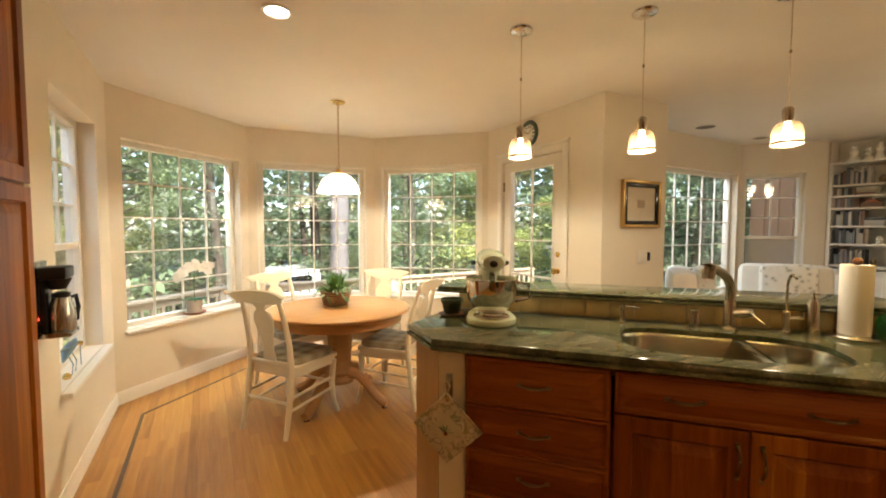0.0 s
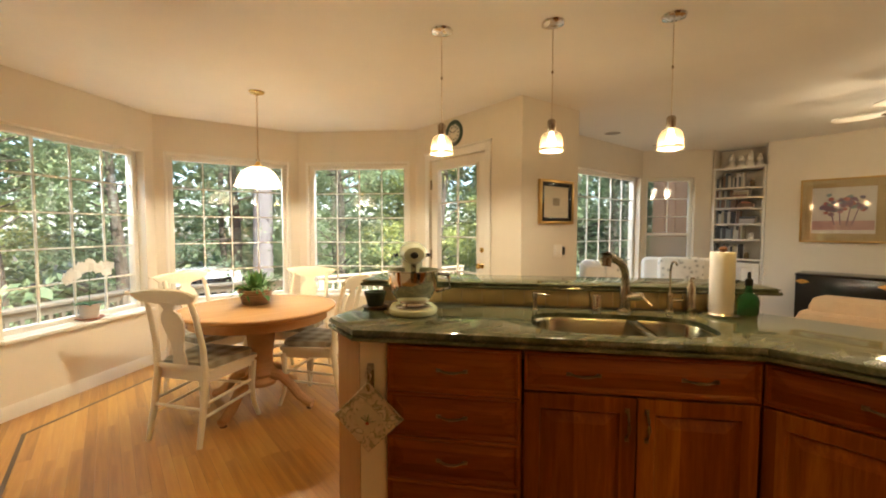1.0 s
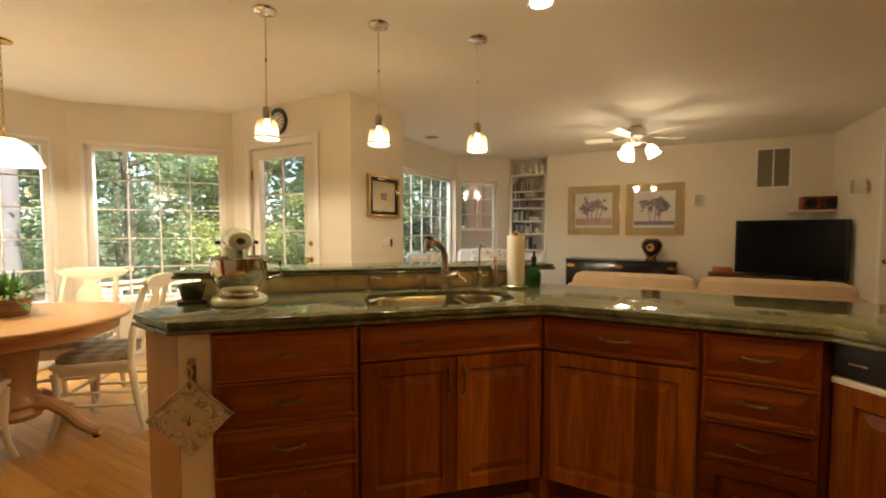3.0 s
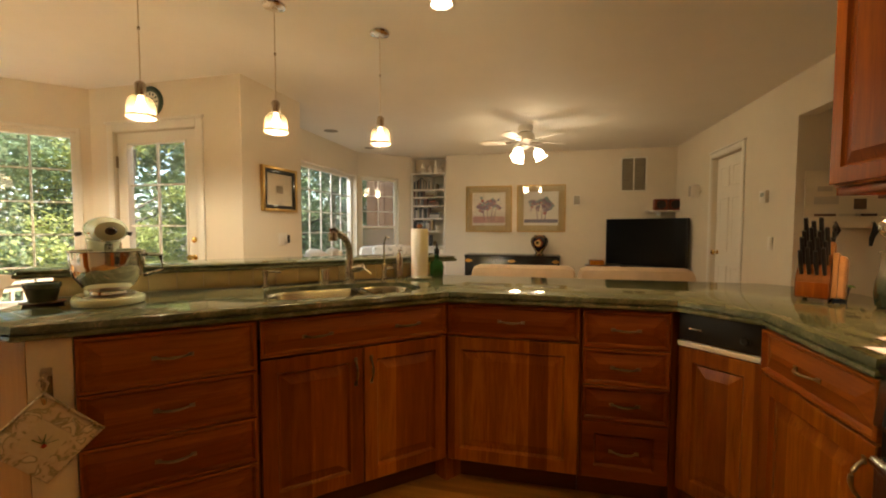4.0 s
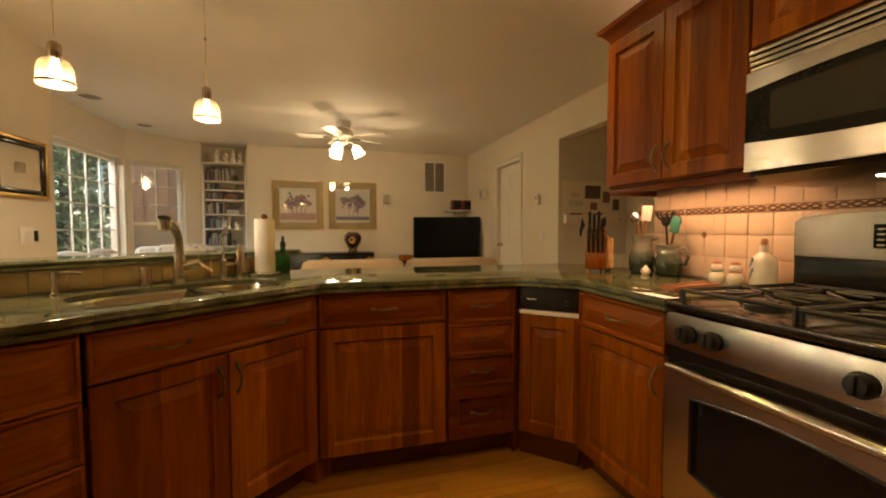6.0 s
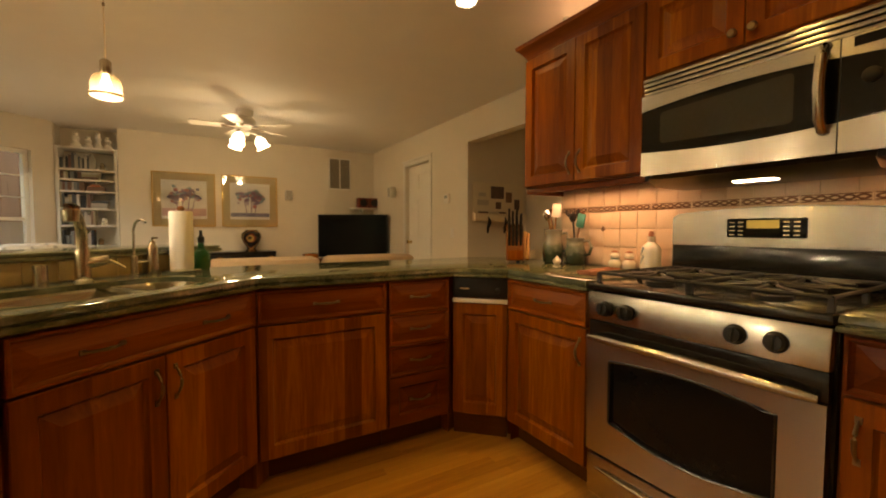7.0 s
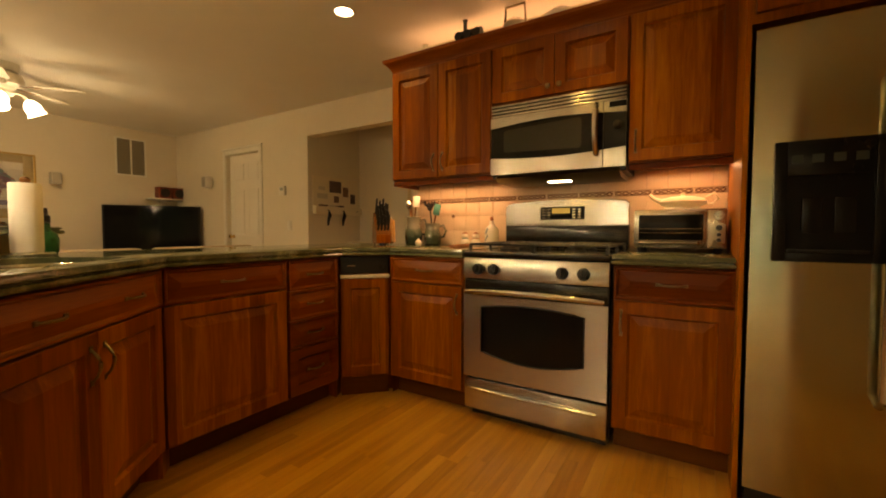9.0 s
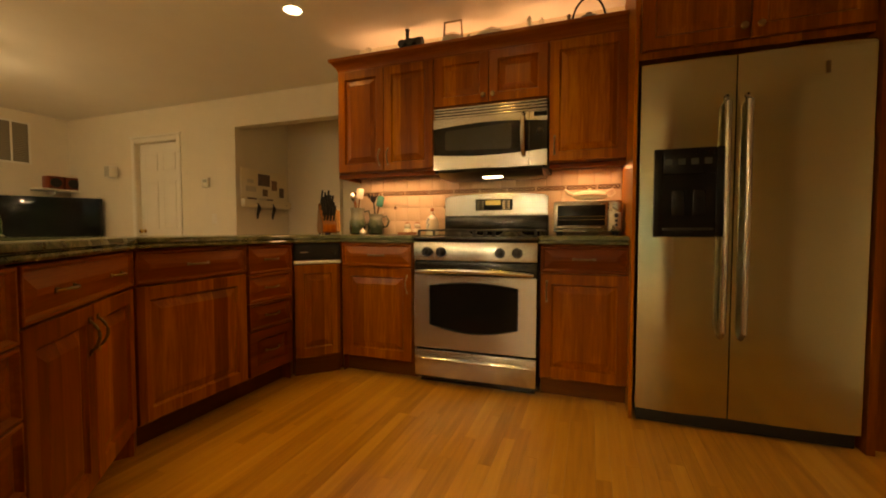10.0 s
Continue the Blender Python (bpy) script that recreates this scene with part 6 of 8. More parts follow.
part("bead", lathe([(0, 0.0), (0.016, 0.006), (0.02, 0.02), (0.012, 0.034), (0, 0.04)], 12, 0.02, -0.13, 0.0), M_BRASS, br)


# ---- family room ----
M_SOFA = plain("tan_chenille", (0.54, 0.40, 0.26), 0.9, 0, 0.12, 30, 0.5)
so = thing("sofa", "tan chenille sofa with loose back cushions, its back to the kitchen", "sofa", at=pose(3.72, -0.16, 0))
part("base", box(0.06, 0.92, -0.98, 0.98, 0.06, 0.40, 0.03), M_SOFA, so)
part("back", box(0.0, 0.22, -0.98, 0.98, 0.061, 0.80, 0.05), M_SOFA, so)
for s in (-1, 1):
    part("arm", box(0.05, 0.92, s * 0.985, s * 1.16, 0.06, 0.62, 0.05), M_SOFA, so)
    part("back_cushion", box(0.06, 0.30, s * 0.012, s * 0.93, 0.42, 0.895, 0.07), M_SOFA, so, "plump back cushion")
    part("seat_cushion", box(0.305, 0.92, s * 0.008, s * 0.975, 0.401, 0.53, 0.04), M_SOFA, so)
    for x in (0.1, 0.86):
        part("foot", box(x - 0.03, x + 0.03, s * 0.9 - 0.03, s * 0.9 + 0.03, 0, 0.0595), M_DARKWOOD, so)

M_FLORAL, n_, l_, b_ = nodes_of("white_leaf_print_cloth")
nt_ = M_FLORAL.node_tree
vo = nt_.nodes.new("ShaderNodeTexVoronoi")
vo.inputs["Scale"].default_value = 16
l_.new(texco(nt_).outputs[0], vo.inputs["Vector"])
fl_ = ramp(nt_, [(0.18, (0.42, 0.40, 0.34)), (0.32, (0.72, 0.68, 0.60)), (0.6, (0.78, 0.74, 0.66))])
l_.new(vo.outputs["Distance"], fl_.inputs[0])
l_.new(fl_.outputs[0], b_.inputs["Base Color"])
b_.inputs["Roughness"].default_value = 0.9
M_WHITECLOTH = plain("white_slipcover", (0.76, 0.71, 0.62), 0.9, 0, 0.05, 25, 0.4)


def armchair(x, y, ang):
    c = thing("armchair", "white slipcovered armchair with a leaf-print pillow", "armchair", "armchairs by the bay", at=pose(x, y, 0, 0, 0, ang))
    part("base", box(-0.40, 0.40, -0.40, 0.42, 0.02, 0.42, 0.03), M_WHITECLOTH, c)
    part("back", box(-0.40, 0.40, -0.46, -0.24, 0.021, 0.98, 0.07), M_WHITECLOTH, c)
    for s in (-1, 1):
        part("arm", box(s * 0.30, s * 0.46, -0.40, 0.42, 0.021, 0.62, 0.06), M_WHITECLOTH, c)
    part("pillow", box(-0.24, 0.24, -0.239, -0.08, 0.55, 1.00, 0.06), M_FLORAL, c, "leaf-print pillow")
    return c


ac = armchair(5.35, 2.10, 120)
copy_thing(ac, pose(4.45, 2.30, 0, 0, 0, 215))

# television and its stand
tl, tr_ = Vector((6.70, -0.815)), Vector((6.08, -1.735))
tw, ta = (tr_ - tl).length, math.degrees(math.atan2(tr_.y - tl.y, tr_.x - tl.x))
tv = thing("television", "flat black television on a stand across the corner", "television", at=pose(tl.x, tl.y, 0.675, 0, 0, ta))
part("cabinet", box(0, tw, 0.0, 0.06, 0.03, 0.70, 0.006), M_BLKPLASTIC, tv)
M_TV = plain("television_glass", (0.004, 0.004, 0.004), 0.05, 0, 0.1, bumpy=0)
M_TV.node_tree.nodes["Principled BSDF"].inputs["Specular IOR Level"].default_value = 0.10
part("screen", box(0.025, tw - 0.025, -0.004, -0.0005, 0.035, 0.694), M_TV, tv, "glossy dark screen")
part("neck", box(tw / 2 - 0.12, tw / 2 + 0.12, 0.061, 0.10, 0.0, 0.30), M_BLKPLASTIC, tv)
part("foot", box(tw / 2 - 0.3, tw / 2 + 0.3, -0.08, 0.16, 0.0, 0.029, 0.006), M_BLKPLASTIC, tv)
mid = (tl + tr_) / 2
ts_ = thing("television_stand", "low dark wood television stand", "cabinet", at=pose(tl.x, tl.y, 0, 0, 0, ta))
part("carcass", box(-0.02, tw - 0.05, -0.16, 0.17, 0.06, 0.674, 0.006), M_DARKWOOD, ts_)
part("plinth", box(0.0, tw - 0.07, -0.14, 0.15, 0.0, 0.0595), M_DARKWOOD, ts_)
for x0 in (0.0, tw / 2 - 0.03):
    part("door", panel_bm(tw / 2 - 0.04, 0.56), M_DARKWOOD, ts_, "", pose(x0, -0.161, 0.09))
solid("wooden_box", box(6.55, 6.75, -0.78, -0.58, 0.69, 0.76, 0.006), M_CHERRY, "small brown wooden box beside the television", "box")
solid("side_table", prism([(6.50, -0.84), (6.80, -0.84), (6.80, -0.53), (6.50, -0.53)], 0.0, 0.689, 0.006), M_DARKWOOD, "small dark side table beside the television", "table")

# black trunk with brass clasps
tk = thing("trunk_console", "long black lacquered console with brass clasps", "console", at=pose(6.40, 1.29, 0, 0, 0, -90))
part("body", box(0, 1.43, 0.0, 0.42, 0.10, 0.80, 0.006), M_BLACK, tk)
part("lid", box(-0.008, 1.438, -0.010, 0.425, 0.801, 0.825, 0.006), M_BLACK, tk)
for x in (0.04, 1.39):
    for y in (0.03, 0.39):
        part("leg", box(x - 0.03, x + 0.03, y - 0.025, y + 0.025, 0, 0.0995), M_BLACK, tk)
for x in (0.06, 0.72, 1.37):
    part("clasp", face_plate(bmesh.new(), rounded([(x - 0.07, 0.735), (x, 0.705), (x + 0.07, 0.735), (x, 0.765)], 0.02), -0.006, -0.0005), M_BRASS, tk, "pierced brass clasp")
    part("clasp_pin", rot_x(lathe([(0.012, 0), (0.010, 0.008), (0, 0.010)], 12), 90), M_BRASS, tk, "", pose(x, -0.006, 0.735))
M_VASE, n_, l_, b_ = nodes_of("painted_vase_glaze")
nt_ = M_VASE.node_tree
vw = nt_.nodes.new("ShaderNodeTexWave")
vw.inputs["Scale"].default_value, vw.inputs["Distortion"].default_value = 3.2, 5.0
l_.new(texco(nt_).outputs[0], vw.inputs[0])
vr_ = ramp(nt_, [(0.25, (0.015, 0.010, 0.008)), (0.45, (0.22, 0.04, 0.015)), (0.62, (0.60, 0.42, 0.14)), (0.8, (0.02, 0.012, 0.010))])
l_.new(vw.outputs[1], vr_.inputs[0])
l_.new(vr_.outputs[0], b_.inputs["Base Color"])
b_.inputs["Roughness"].default_value = 0.2
solid("vase", lathe([(0, 0), (0.075, 0), (0.078, 0.015), (0.055, 0.03), (0.065, 0.06), (0.115, 0.14), (0.135, 0.20), (0.125, 0.255), (0.09, 0.285), (0.075, 0.295), (0.085, 0.305), (0.07, 0.305), (0.06, 0.29), (0, 0.28)], 32), M_VASE,
      "round black, red and gold painted vase on the console", "vase", at=pose(6.60, 0.16, 0.826))


# two framed watercolours
def art_bm(seed):
    """Trees and ground of a loose watercolour, as flat dabs."""
    rr = random.Random(seed)
    dabs = []
    for k in range(70):
        a, r = rr.uniform(0, 2 * math.pi), rr.uniform(0.01, 0.07)
        cx, cz = rr.choice((-0.13, -0.04, 0.06, 0.14)), rr.uniform(-0.02, 0.12)
        dabs.append((cx + r * math.cos(a) * 0.7, cz + r * math.sin(a), rr.uniform(0.014, 0.038), rr.randrange(4)))
    return dabs


ART = [plain("art_blue", (0.20, 0.20, 0.30), 0.8, 0, 0.3, 40, 0), plain("art_rose", (0.45, 0.18, 0.18), 0.8, 0, 0.3, 40, 0),
       plain("art_teal", (0.24, 0.34, 0.36), 0.8, 0, 0.3, 40, 0), plain("art_violet", (0.26, 0.18, 0.26), 0.8, 0, 0.3, 40, 0)]
M_PAPER = plain("white_art_paper", (0.74, 0.72, 0.66), 0.8, 0, 0.03)
M_GOLDMAT = plain("gold_mat_board", (0.46, 0.36, 0.18), 0.55, 0.1, 0.08)
M_PINK = plain("art_pink_wash", (0.58, 0.38, 0.36), 0.8, 0, 0.2, 20, 0)
for k, (yc, zc) in enumerate(((0.97, 1.548), (0.142, 1.549))):
    ar = thing("framed_watercolour", ("watercolour of blue and rose trees" if k == 0 else "watercolour of slender trees on striped ground") + " in a wide gold mat", "picture", "watercolours above the console", at=pose(6.828, yc, zc, 0, 0, -90))
    part("frame", frame_bm(0.75, 0.745, 0.018, -0.030, -0.001), M_GOLD, ar, "thin gold frame")
    part("mat", frame_bm(0.713, 0.708, 0.088, -0.014, -0.002), M_GOLDMAT, ar, "wide gold mat")
    part("paper", box(-0.268, 0.268, -0.0085, -0.003, -0.265, 0.265), M_PAPER, ar)
    yy = -0.0092
    part("ground_wash", box(-0.26, 0.26, yy, -0.0086, -0.225, -0.12 if k == 0 else -0.17), M_PINK if k == 0 else ART[0], ar)
    for t in ((-0.11, -0.03, 0.06, 0.13) if k == 0 else (-0.08, 0.02, 0.10)):
        part("tree_trunk", tube([(t * 0.6, yy - 0.0008, -0.17), (t, yy - 0.0008, 0.02)], 0.006, 5), ART[3], ar)
    for x, z, r, q in art_bm(11 + k):
        part("foliage_dab", face_plate(bmesh.new(), [(x + r * math.cos(a), z + r * 0.8 * math.sin(a)) for a in (2 * math.pi * i / 7 for i in range(7))], yy - 0.0012 - 0.0004 * q, yy - 0.0002), ART[q], ar)
    part("glazing", box(-0.355, 0.355, -0.0205, -0.0185, -0.352, 0.352), M_GLASS, ar)

wsp = thing("wall_speaker", "small white wall speaker on a bracket", "speaker", "wall speakers", at=pose(6.829, -0.39, 1.665, 0, 0, -90))
part("box", box(-0.05, 0.05, -0.13, -0.035, -0.075, 0.075, 0.012), M_WHITEPL, wsp)
part("grille", box(-0.042, 0.042, -0.134, -0.1305, -0.066, 0.066, 0.002), plain("speaker_cloth", (0.45, 0.40, 0.32), 0.9, 0, 0.1, 60, 0.4), wsp)
part("bracket", tube([(0, -0.0345, 0), (0, -0.001, 0)], 0.012, 8), M_WHITEPL, wsp)
copy_thing(wsp, pose(5.86, -1.799, 1.70, 0, 0, 180))
M_SLAT = plain("dusty_vent_slat", (0.34, 0.30, 0.22), 0.6)
vt = thing("return_vent", "louvred return-air grille high on the wall", "vent", at=pose(6.829, -1.21, 2.05, 0, 0, -90))
part("frame", frame_bm(0.37, 0.52, 0.022, -0.014, -0.0005), M_TRIM, vt)
part("mullion", box(-0.009, 0.009, -0.013, -0.001, -0.2375, 0.2375), M_TRIM, vt)
# dark brown plate paints the duct's shade behind the slats
part("backing", box(-0.162, 0.162, -0.003, -0.0006, -0.237, 0.237), plain("duct_shade_brown", (0.16, 0.13, 0.09), 0.9), vt)
for s in (-1, 1):
    for j in range(22):
        part("slat", box(-0.076, 0.076, -0.011, -0.0095, -0.005, 0.005), M_SLAT, vt, "", pose(s * 0.086, 0.0, -0.228 + 0.0217 * j) @ pose(0, 0, 0, 35, 0, 0))
sh = thing("corner_shelf", "small white corner shelf above the television", "shelf")
part("board", box(6.62, 6.829, -1.795, -1.37, 1.478, 1.498, 0.003), M_TRIM, sh)
part("bracket", box(6.66, 6.829, -1.56, -1.54, 1.43, 1.4775), M_TRIM, sh)
M_REDWOOD = wood("red_speaker_wood", (0.10, 0.02, 0.01), (0.18, 0.04, 0.02), (0.26, 0.07, 0.03))
for y in (-1.475, -1.665):
    bs = thing("bookshelf_speaker", "small red-brown wooden speaker with round driver", "speaker", "speakers on the corner shelf", at=pose(6.66, y, 1.4985, 0, 0, -90))
    part("cabinet", box(-0.0, 0.165, 0.0, 0.13, 0, 0.165, 0.005), M_REDWOOD, bs)
    part("driver", rot_x(lathe([(0.062, 0), (0.062, 0.006), (0.050, 0.008), (0.020, 0.002), (0, 0.006)], 20), 90), M_BLKPLASTIC, bs, "black round driver", pose(0.0825, -0.0005, 0.0825))
th = thing("thermostat", "white thermostat box with a small dial", "thermostat", at=pose(4.355, -1.799, 1.515, 0, 0, 180))
part("box", box(-0.055, 0.055, -0.03, -0.0005, -0.055, 0.055, 0.006), M_WHITEPL, th)
part("display", box(-0.03, 0.03, -0.0315, -0.0301, 0.0, 0.035), plain("grey_lcd", (0.30, 0.32, 0.26), 0.3), th)
ls = thing("light_switch", "white single light switch plate", "switch", at=pose(4.25, -1.799, 1.10, 0, 0, 180))
part("plate", box(-0.037, 0.037, -0.006, -0.0005, -0.058, 0.058, 0.002), M_WHITEPL, ls)
part("rocker", box(-0.016, 0.016, -0.010, -0.0061, -0.033, 0.033, 0.002), M_WHITEPL, ls)

# built-in bookcase
bk = thing("bookcase", "white built-in bookcase with half-full open shelves above doors", "bookcase", at=pose(6.84, 2.302, 0, 0, 0, -90))
BW = 0.604
for x in (0.0, BW - 0.03):
    part("side", box(x, x + 0.03, 0.0, 0.30, 0.0, 2.14), M_TRIM, bk)
part("back_board", box(0.031, BW - 0.031, 0.285, 0.30, 0.0, 2.12), M_TRIM, bk)
part("top", box(-0.002, BW + 0.002, -0.008, 0.30, 2.1405, 2.165, 0.004), M_TRIM, bk)
SHELVES = [0.93, 1.19, 1.405, 1.62, 1.765, 1.895]
for z in SHELVES:
    part("shelf_board", box(0.0305, BW - 0.0305, 0.004, 0.284, z - 0.022, z), M_TRIM, bk)
for x0 in (0.032, BW / 2 + 0.001):
    part("cupboard_door", panel_bm(BW / 2 - 0.034, 0.78), M_TRIM, bk, "white panelled cupboard door", pose(x0, 0.003, 0.10))
BOOKC = [(0.05, 0.055, 0.06), (0.10, 0.11, 0.12), (0.42, 0.39, 0.33), (0.03, 0.03, 0.03), (0.16, 0.09, 0.06), (0.50, 0.46, 0.40), (0.20, 0.22, 0.22), (0.34, 0.30, 0.20)]
BOOKM = [plain("book_cover", c, 0.5, 0, 0.2, 20, 0.1) for c in BOOKC]
M_PAGES = plain("book_pages", (0.60, 0.54, 0.42), 0.9)
rb_ = random.Random(8)
for i, z in enumerate(SHELVES):
    room = (SHELVES[i + 1] if i + 1 < len(SHELVES) else 2.14) - 0.022 - z
    x, stop = 0.034, (0.32, 0.36, 0.30, 0.26, 0.22, 0.36)[i]
    while x < stop:
        w, h = rb_.uniform(0.014, 0.034), min(room - 0.012, rb_.uniform(0.12, 0.20))
        b = thing("book", "upright book on the white bookcase shelf", "book", "books in the bookcase", at=pose(6.84 + rb_.uniform(0.02, 0.05), 2.302 - x, z + 0.0005, 0, 0, -90))
        m = rb_.choice(BOOKM)
        cv = bmesh.new()
        add_box(cv, 0, w, 0, 0.004, 0, h)
        add_box(cv, 0, 0.003, 0.004, 0.14, 0, h)
        add_box(cv, w - 0.003, w, 0.004, 0.14, 0, h)
        part("cover", cv, m, b)
        part("pages", box(0.0032, w - 0.0032, 0.0042, 0.135, 0.003, h - 0.004), M_PAGES, b)
        x += w + 0.001
    xo = stop + 0.08
    if i in (0, 1, 3, 5):
        kind = i
        if kind == 3:
            o = thing("model_house", "small red-brown house ornament on the shelf", "ornament", at=pose(6.93, 2.302 - xo - 0.03, z + 0.0005, 0, 0, -90))
            part("walls", box(-0.09, 0.09, -0.04, 0.04, 0, 0.055, 0.002), BOOKM[4], o)
            part("roof", face_plate(bmesh.new(), [(-0.07, 0.0555), (0.07, 0.0555), (0.03, 0.085), (-0.03, 0.085)], -0.03, 0.03), M_TERRA, o)
            part("finial", lathe([(0.012, 0.0855), (0.016, 0.10), (0.008, 0.12), (0, 0.121)], 12), M_PORCELAIN, o)
        else:
            solid("shelf_ornament", lathe([(0, 0), (0.03, 0), (0.036, 0.01), (0.026, 0.03), (0.034, 0.055), (0.022, 0.075), (0.018, 0.09), (0, 0.092)], 16), rb_.choice([M_PORCELAIN, M_PEWTER, M_TERRA]),
                  "small rounded ornament on the bookcase shelf", "ornament", at=pose(6.93, 2.302 - xo, z + 0.0005))
    else:
        for q in range(3):
            w = 0.16 + 0.01 * q
            b = thing("book", "book lying flat in a small pile on the shelf", "book", "books in the bookcase", at=pose(6.87, 2.302 - xo + 0.06, z + 0.0005 + 0.031 * q, 0, 0, -90))
            part("cover", box(0, w, 0, 0.004, 0, 0.03), BOOKM[(q * 3 + i) % 8], b)
            part("pages", box(0.001, w - 0.001, 0.0042, 0.14, 0.002, 0.028), M_PAGES, b)
for k, (dy, hh, rr_) in enumerate(((0.18, 0.20, 0.06), (0.30, 0.16, 0.055), (0.40, 0.22, 0.05), (0.50, 0.17, 0.05))):
    solid("figurine", lathe([(0, 0), (rr_, 0), (rr_ * 1.05, 0.02), (rr_ * 0.5, hh * 0.4), (rr_ * 0.75, hh * 0.6), (rr_ * 0.4, hh * 0.78), (rr_ * 0.5, hh * 0.9), (0, hh)], 16), M_PORCELAIN,
          "cream porcelain figurine on top of the bookcase", "ornament", "figurines on the bookcase", at=pose(6.96, 2.302 - dy, 2.1655))

# key rack and notice board in the niche
nb = thing("key_rack", "cream letter rack with pinned photos and hanging keys", "rack", at=pose(3.924, -1.86, 0, 0, 0, -90))
part("back_board", box(0.0, 0.74, -0.014, -0.0005, 1.30, 1.68, 0.003), M_CREAM, nb)
part("ledge", box(-0.01, 0.75, -0.075, -0.0145, 1.235, 1.325, 0.006), M_CREAM, nb)
M_PHOTO = [plain("dark_photo", (0.10, 0.06, 0.05), 0.3, 0, 0.5, 30, 0), plain("pale_note", (0.62, 0.55, 0.44), 0.8, 0, 0.1), plain("brown_photo", (0.18, 0.10, 0.06), 0.3, 0, 0.5, 30, 0)]
for x0, x1, z0, z1, m in ((0.25, 0.44, 1.50, 1.64, 0), (0.32, 0.40, 1.38, 1.46, 2), (0.60, 0.68, 1.38, 1.50, 0), (0.06, 0.22, 1.42, 1.48, 1), (0.47, 0.56, 1.46, 1.58, 2), (0.08, 0.18, 1.52, 1.56, 1)):
    part("pinned_photo", box(x0, x1, -0.0175, -0.0145, z0, z1), M_PHOTO[m], nb)
for x in (0.04, 0.20, 0.30):
    part("letter", box(x, x + 0.14, -0.062, -0.058, 1.3255, 1.345), M_PHOTO[(int(x * 50)) % 3], nb)
for x in (0.16, 0.40, 0.64):
    part("hook", tube([(x, -0.0755, 1.28), (x, -0.10, 1.275), (x, -0.10, 1.29)], 0.004, 6), M_PEWTER, nb)
    if x < 0.6:
        part("key_bunch", tube([(x, -0.10, 1.278), (x + 0.01, -0.105, 1.22), (x - 0.01, -0.10, 1.16), (x - 0.015, -0.10, 1.10)], [0.006, 0.022, 0.016, 0.010], 7), M_BLKPLASTIC, nb, "dark bunch of keys")
solid("small_sill_plant_stand", box(3.70, 3.90, -2.62, -2.40, 0.0, 0.90, 0.01), M_CREAM, "cream stand at the end of the niche", "stand")


# ---- things on the worktops ----
M_MINT = plain("pale_green_enamel", (0.62, 0.66, 0.46), 0.2, 0, 0.04, coat=0.5)
mx = thing("stand_mixer", "pale green stand mixer with a polished steel bowl", "mixer", at=at_run(0.022, 0.395, COUNTER, 16) @ Matrix.Diagonal((1.1, 1.1, 0.94, 1.0)))
# local: the head points to -y
pl_pts = [(0.105 * math.cos(a), -0.045 + 0.105 * math.sin(a)) for a in (math.pi + math.pi * i / 12 for i in range(13))] + [(0.095, 0.06), (0.075, 0.13), (-0.075, 0.13), (-0.095, 0.06)]
part("base", prism(pl_pts, 0.0, 0.032, 0.010), M_MINT, mx)
part("column", tube([(0, 0.090, 0.02), (0, 0.092, 0.12), (0, 0.085, 0.22), (0, 0.075, 0.265)], [0.062, 0.048, 0.046, 0.052], 16), M_MINT, mx)
part("head", tube([(0, 0.155, 0.300), (0, 0.135, 0.302), (0, 0.08, 0.306), (0, -0.02, 0.306), (0, -0.09, 0.302), (0, -0.135, 0.298), (0, -0.150, 0.296)], [0.018, 0.044, 0.058, 0.058, 0.054, 0.042, 0.016], 20, 0.92), M_MINT, mx)
part("head_band", tube([(0, 0.10, 0.293), (0, -0.10, 0.290)], 0.0590, 20, 0.12), M_CHROME, mx, "chrome band")
part("hub_knob", rot_x(lathe([(0.016, 0), (0.016, 0.014), (0.010, 0.02), (0, 0.021)], 14), 90), M_BLKPLASTIC, mx, "black attachment knob", pose(0, -0.150, 0.300))
for s in (-1, 1):
    part("lever", tube([(s * 0.064, 0.04, 0.29), (s * 0.080, 0.035, 0.285)], [0.008, 0.010], 8), M_BLKPLASTIC, mx)
bprof = [(0, 0.038), (0.050, 0.038), (0.056, 0.044), (0.052, 0.054), (0.075, 0.075), (0.098, 0.12), (0.106, 0.17), (0.108, 0.215), (0.112, 0.219), (0.109, 0.222), (0.104, 0.215), (0.100, 0.15), (0.07, 0.085), (0, 0.06)]
bwl = part("bowl", lathe(bprof, 36, 0, -0.045), M_CHROME, mx, "polished steel bowl")
part("bowl_handle", tube([(0.104, -0.06, 0.20), (0.150, -0.075, 0.195), (0.155, -0.075, 0.13), (0.098, -0.06, 0.11)], [0.008, 0.009, 0.009, 0.008], 8), M_CHROME, bwl)
part("beater_shaft", tube([(0, -0.085, 0.25), (0, -0.07, 0.19)], 0.012, 10), M_CHROME, mx)
part("bowl_clamp", lathe([(0.075, 0.0325), (0.075, 0.037), (0.05, 0.0375), (0, 0.0375)], 24, 0, -0.045), M_NICKEL, mx)

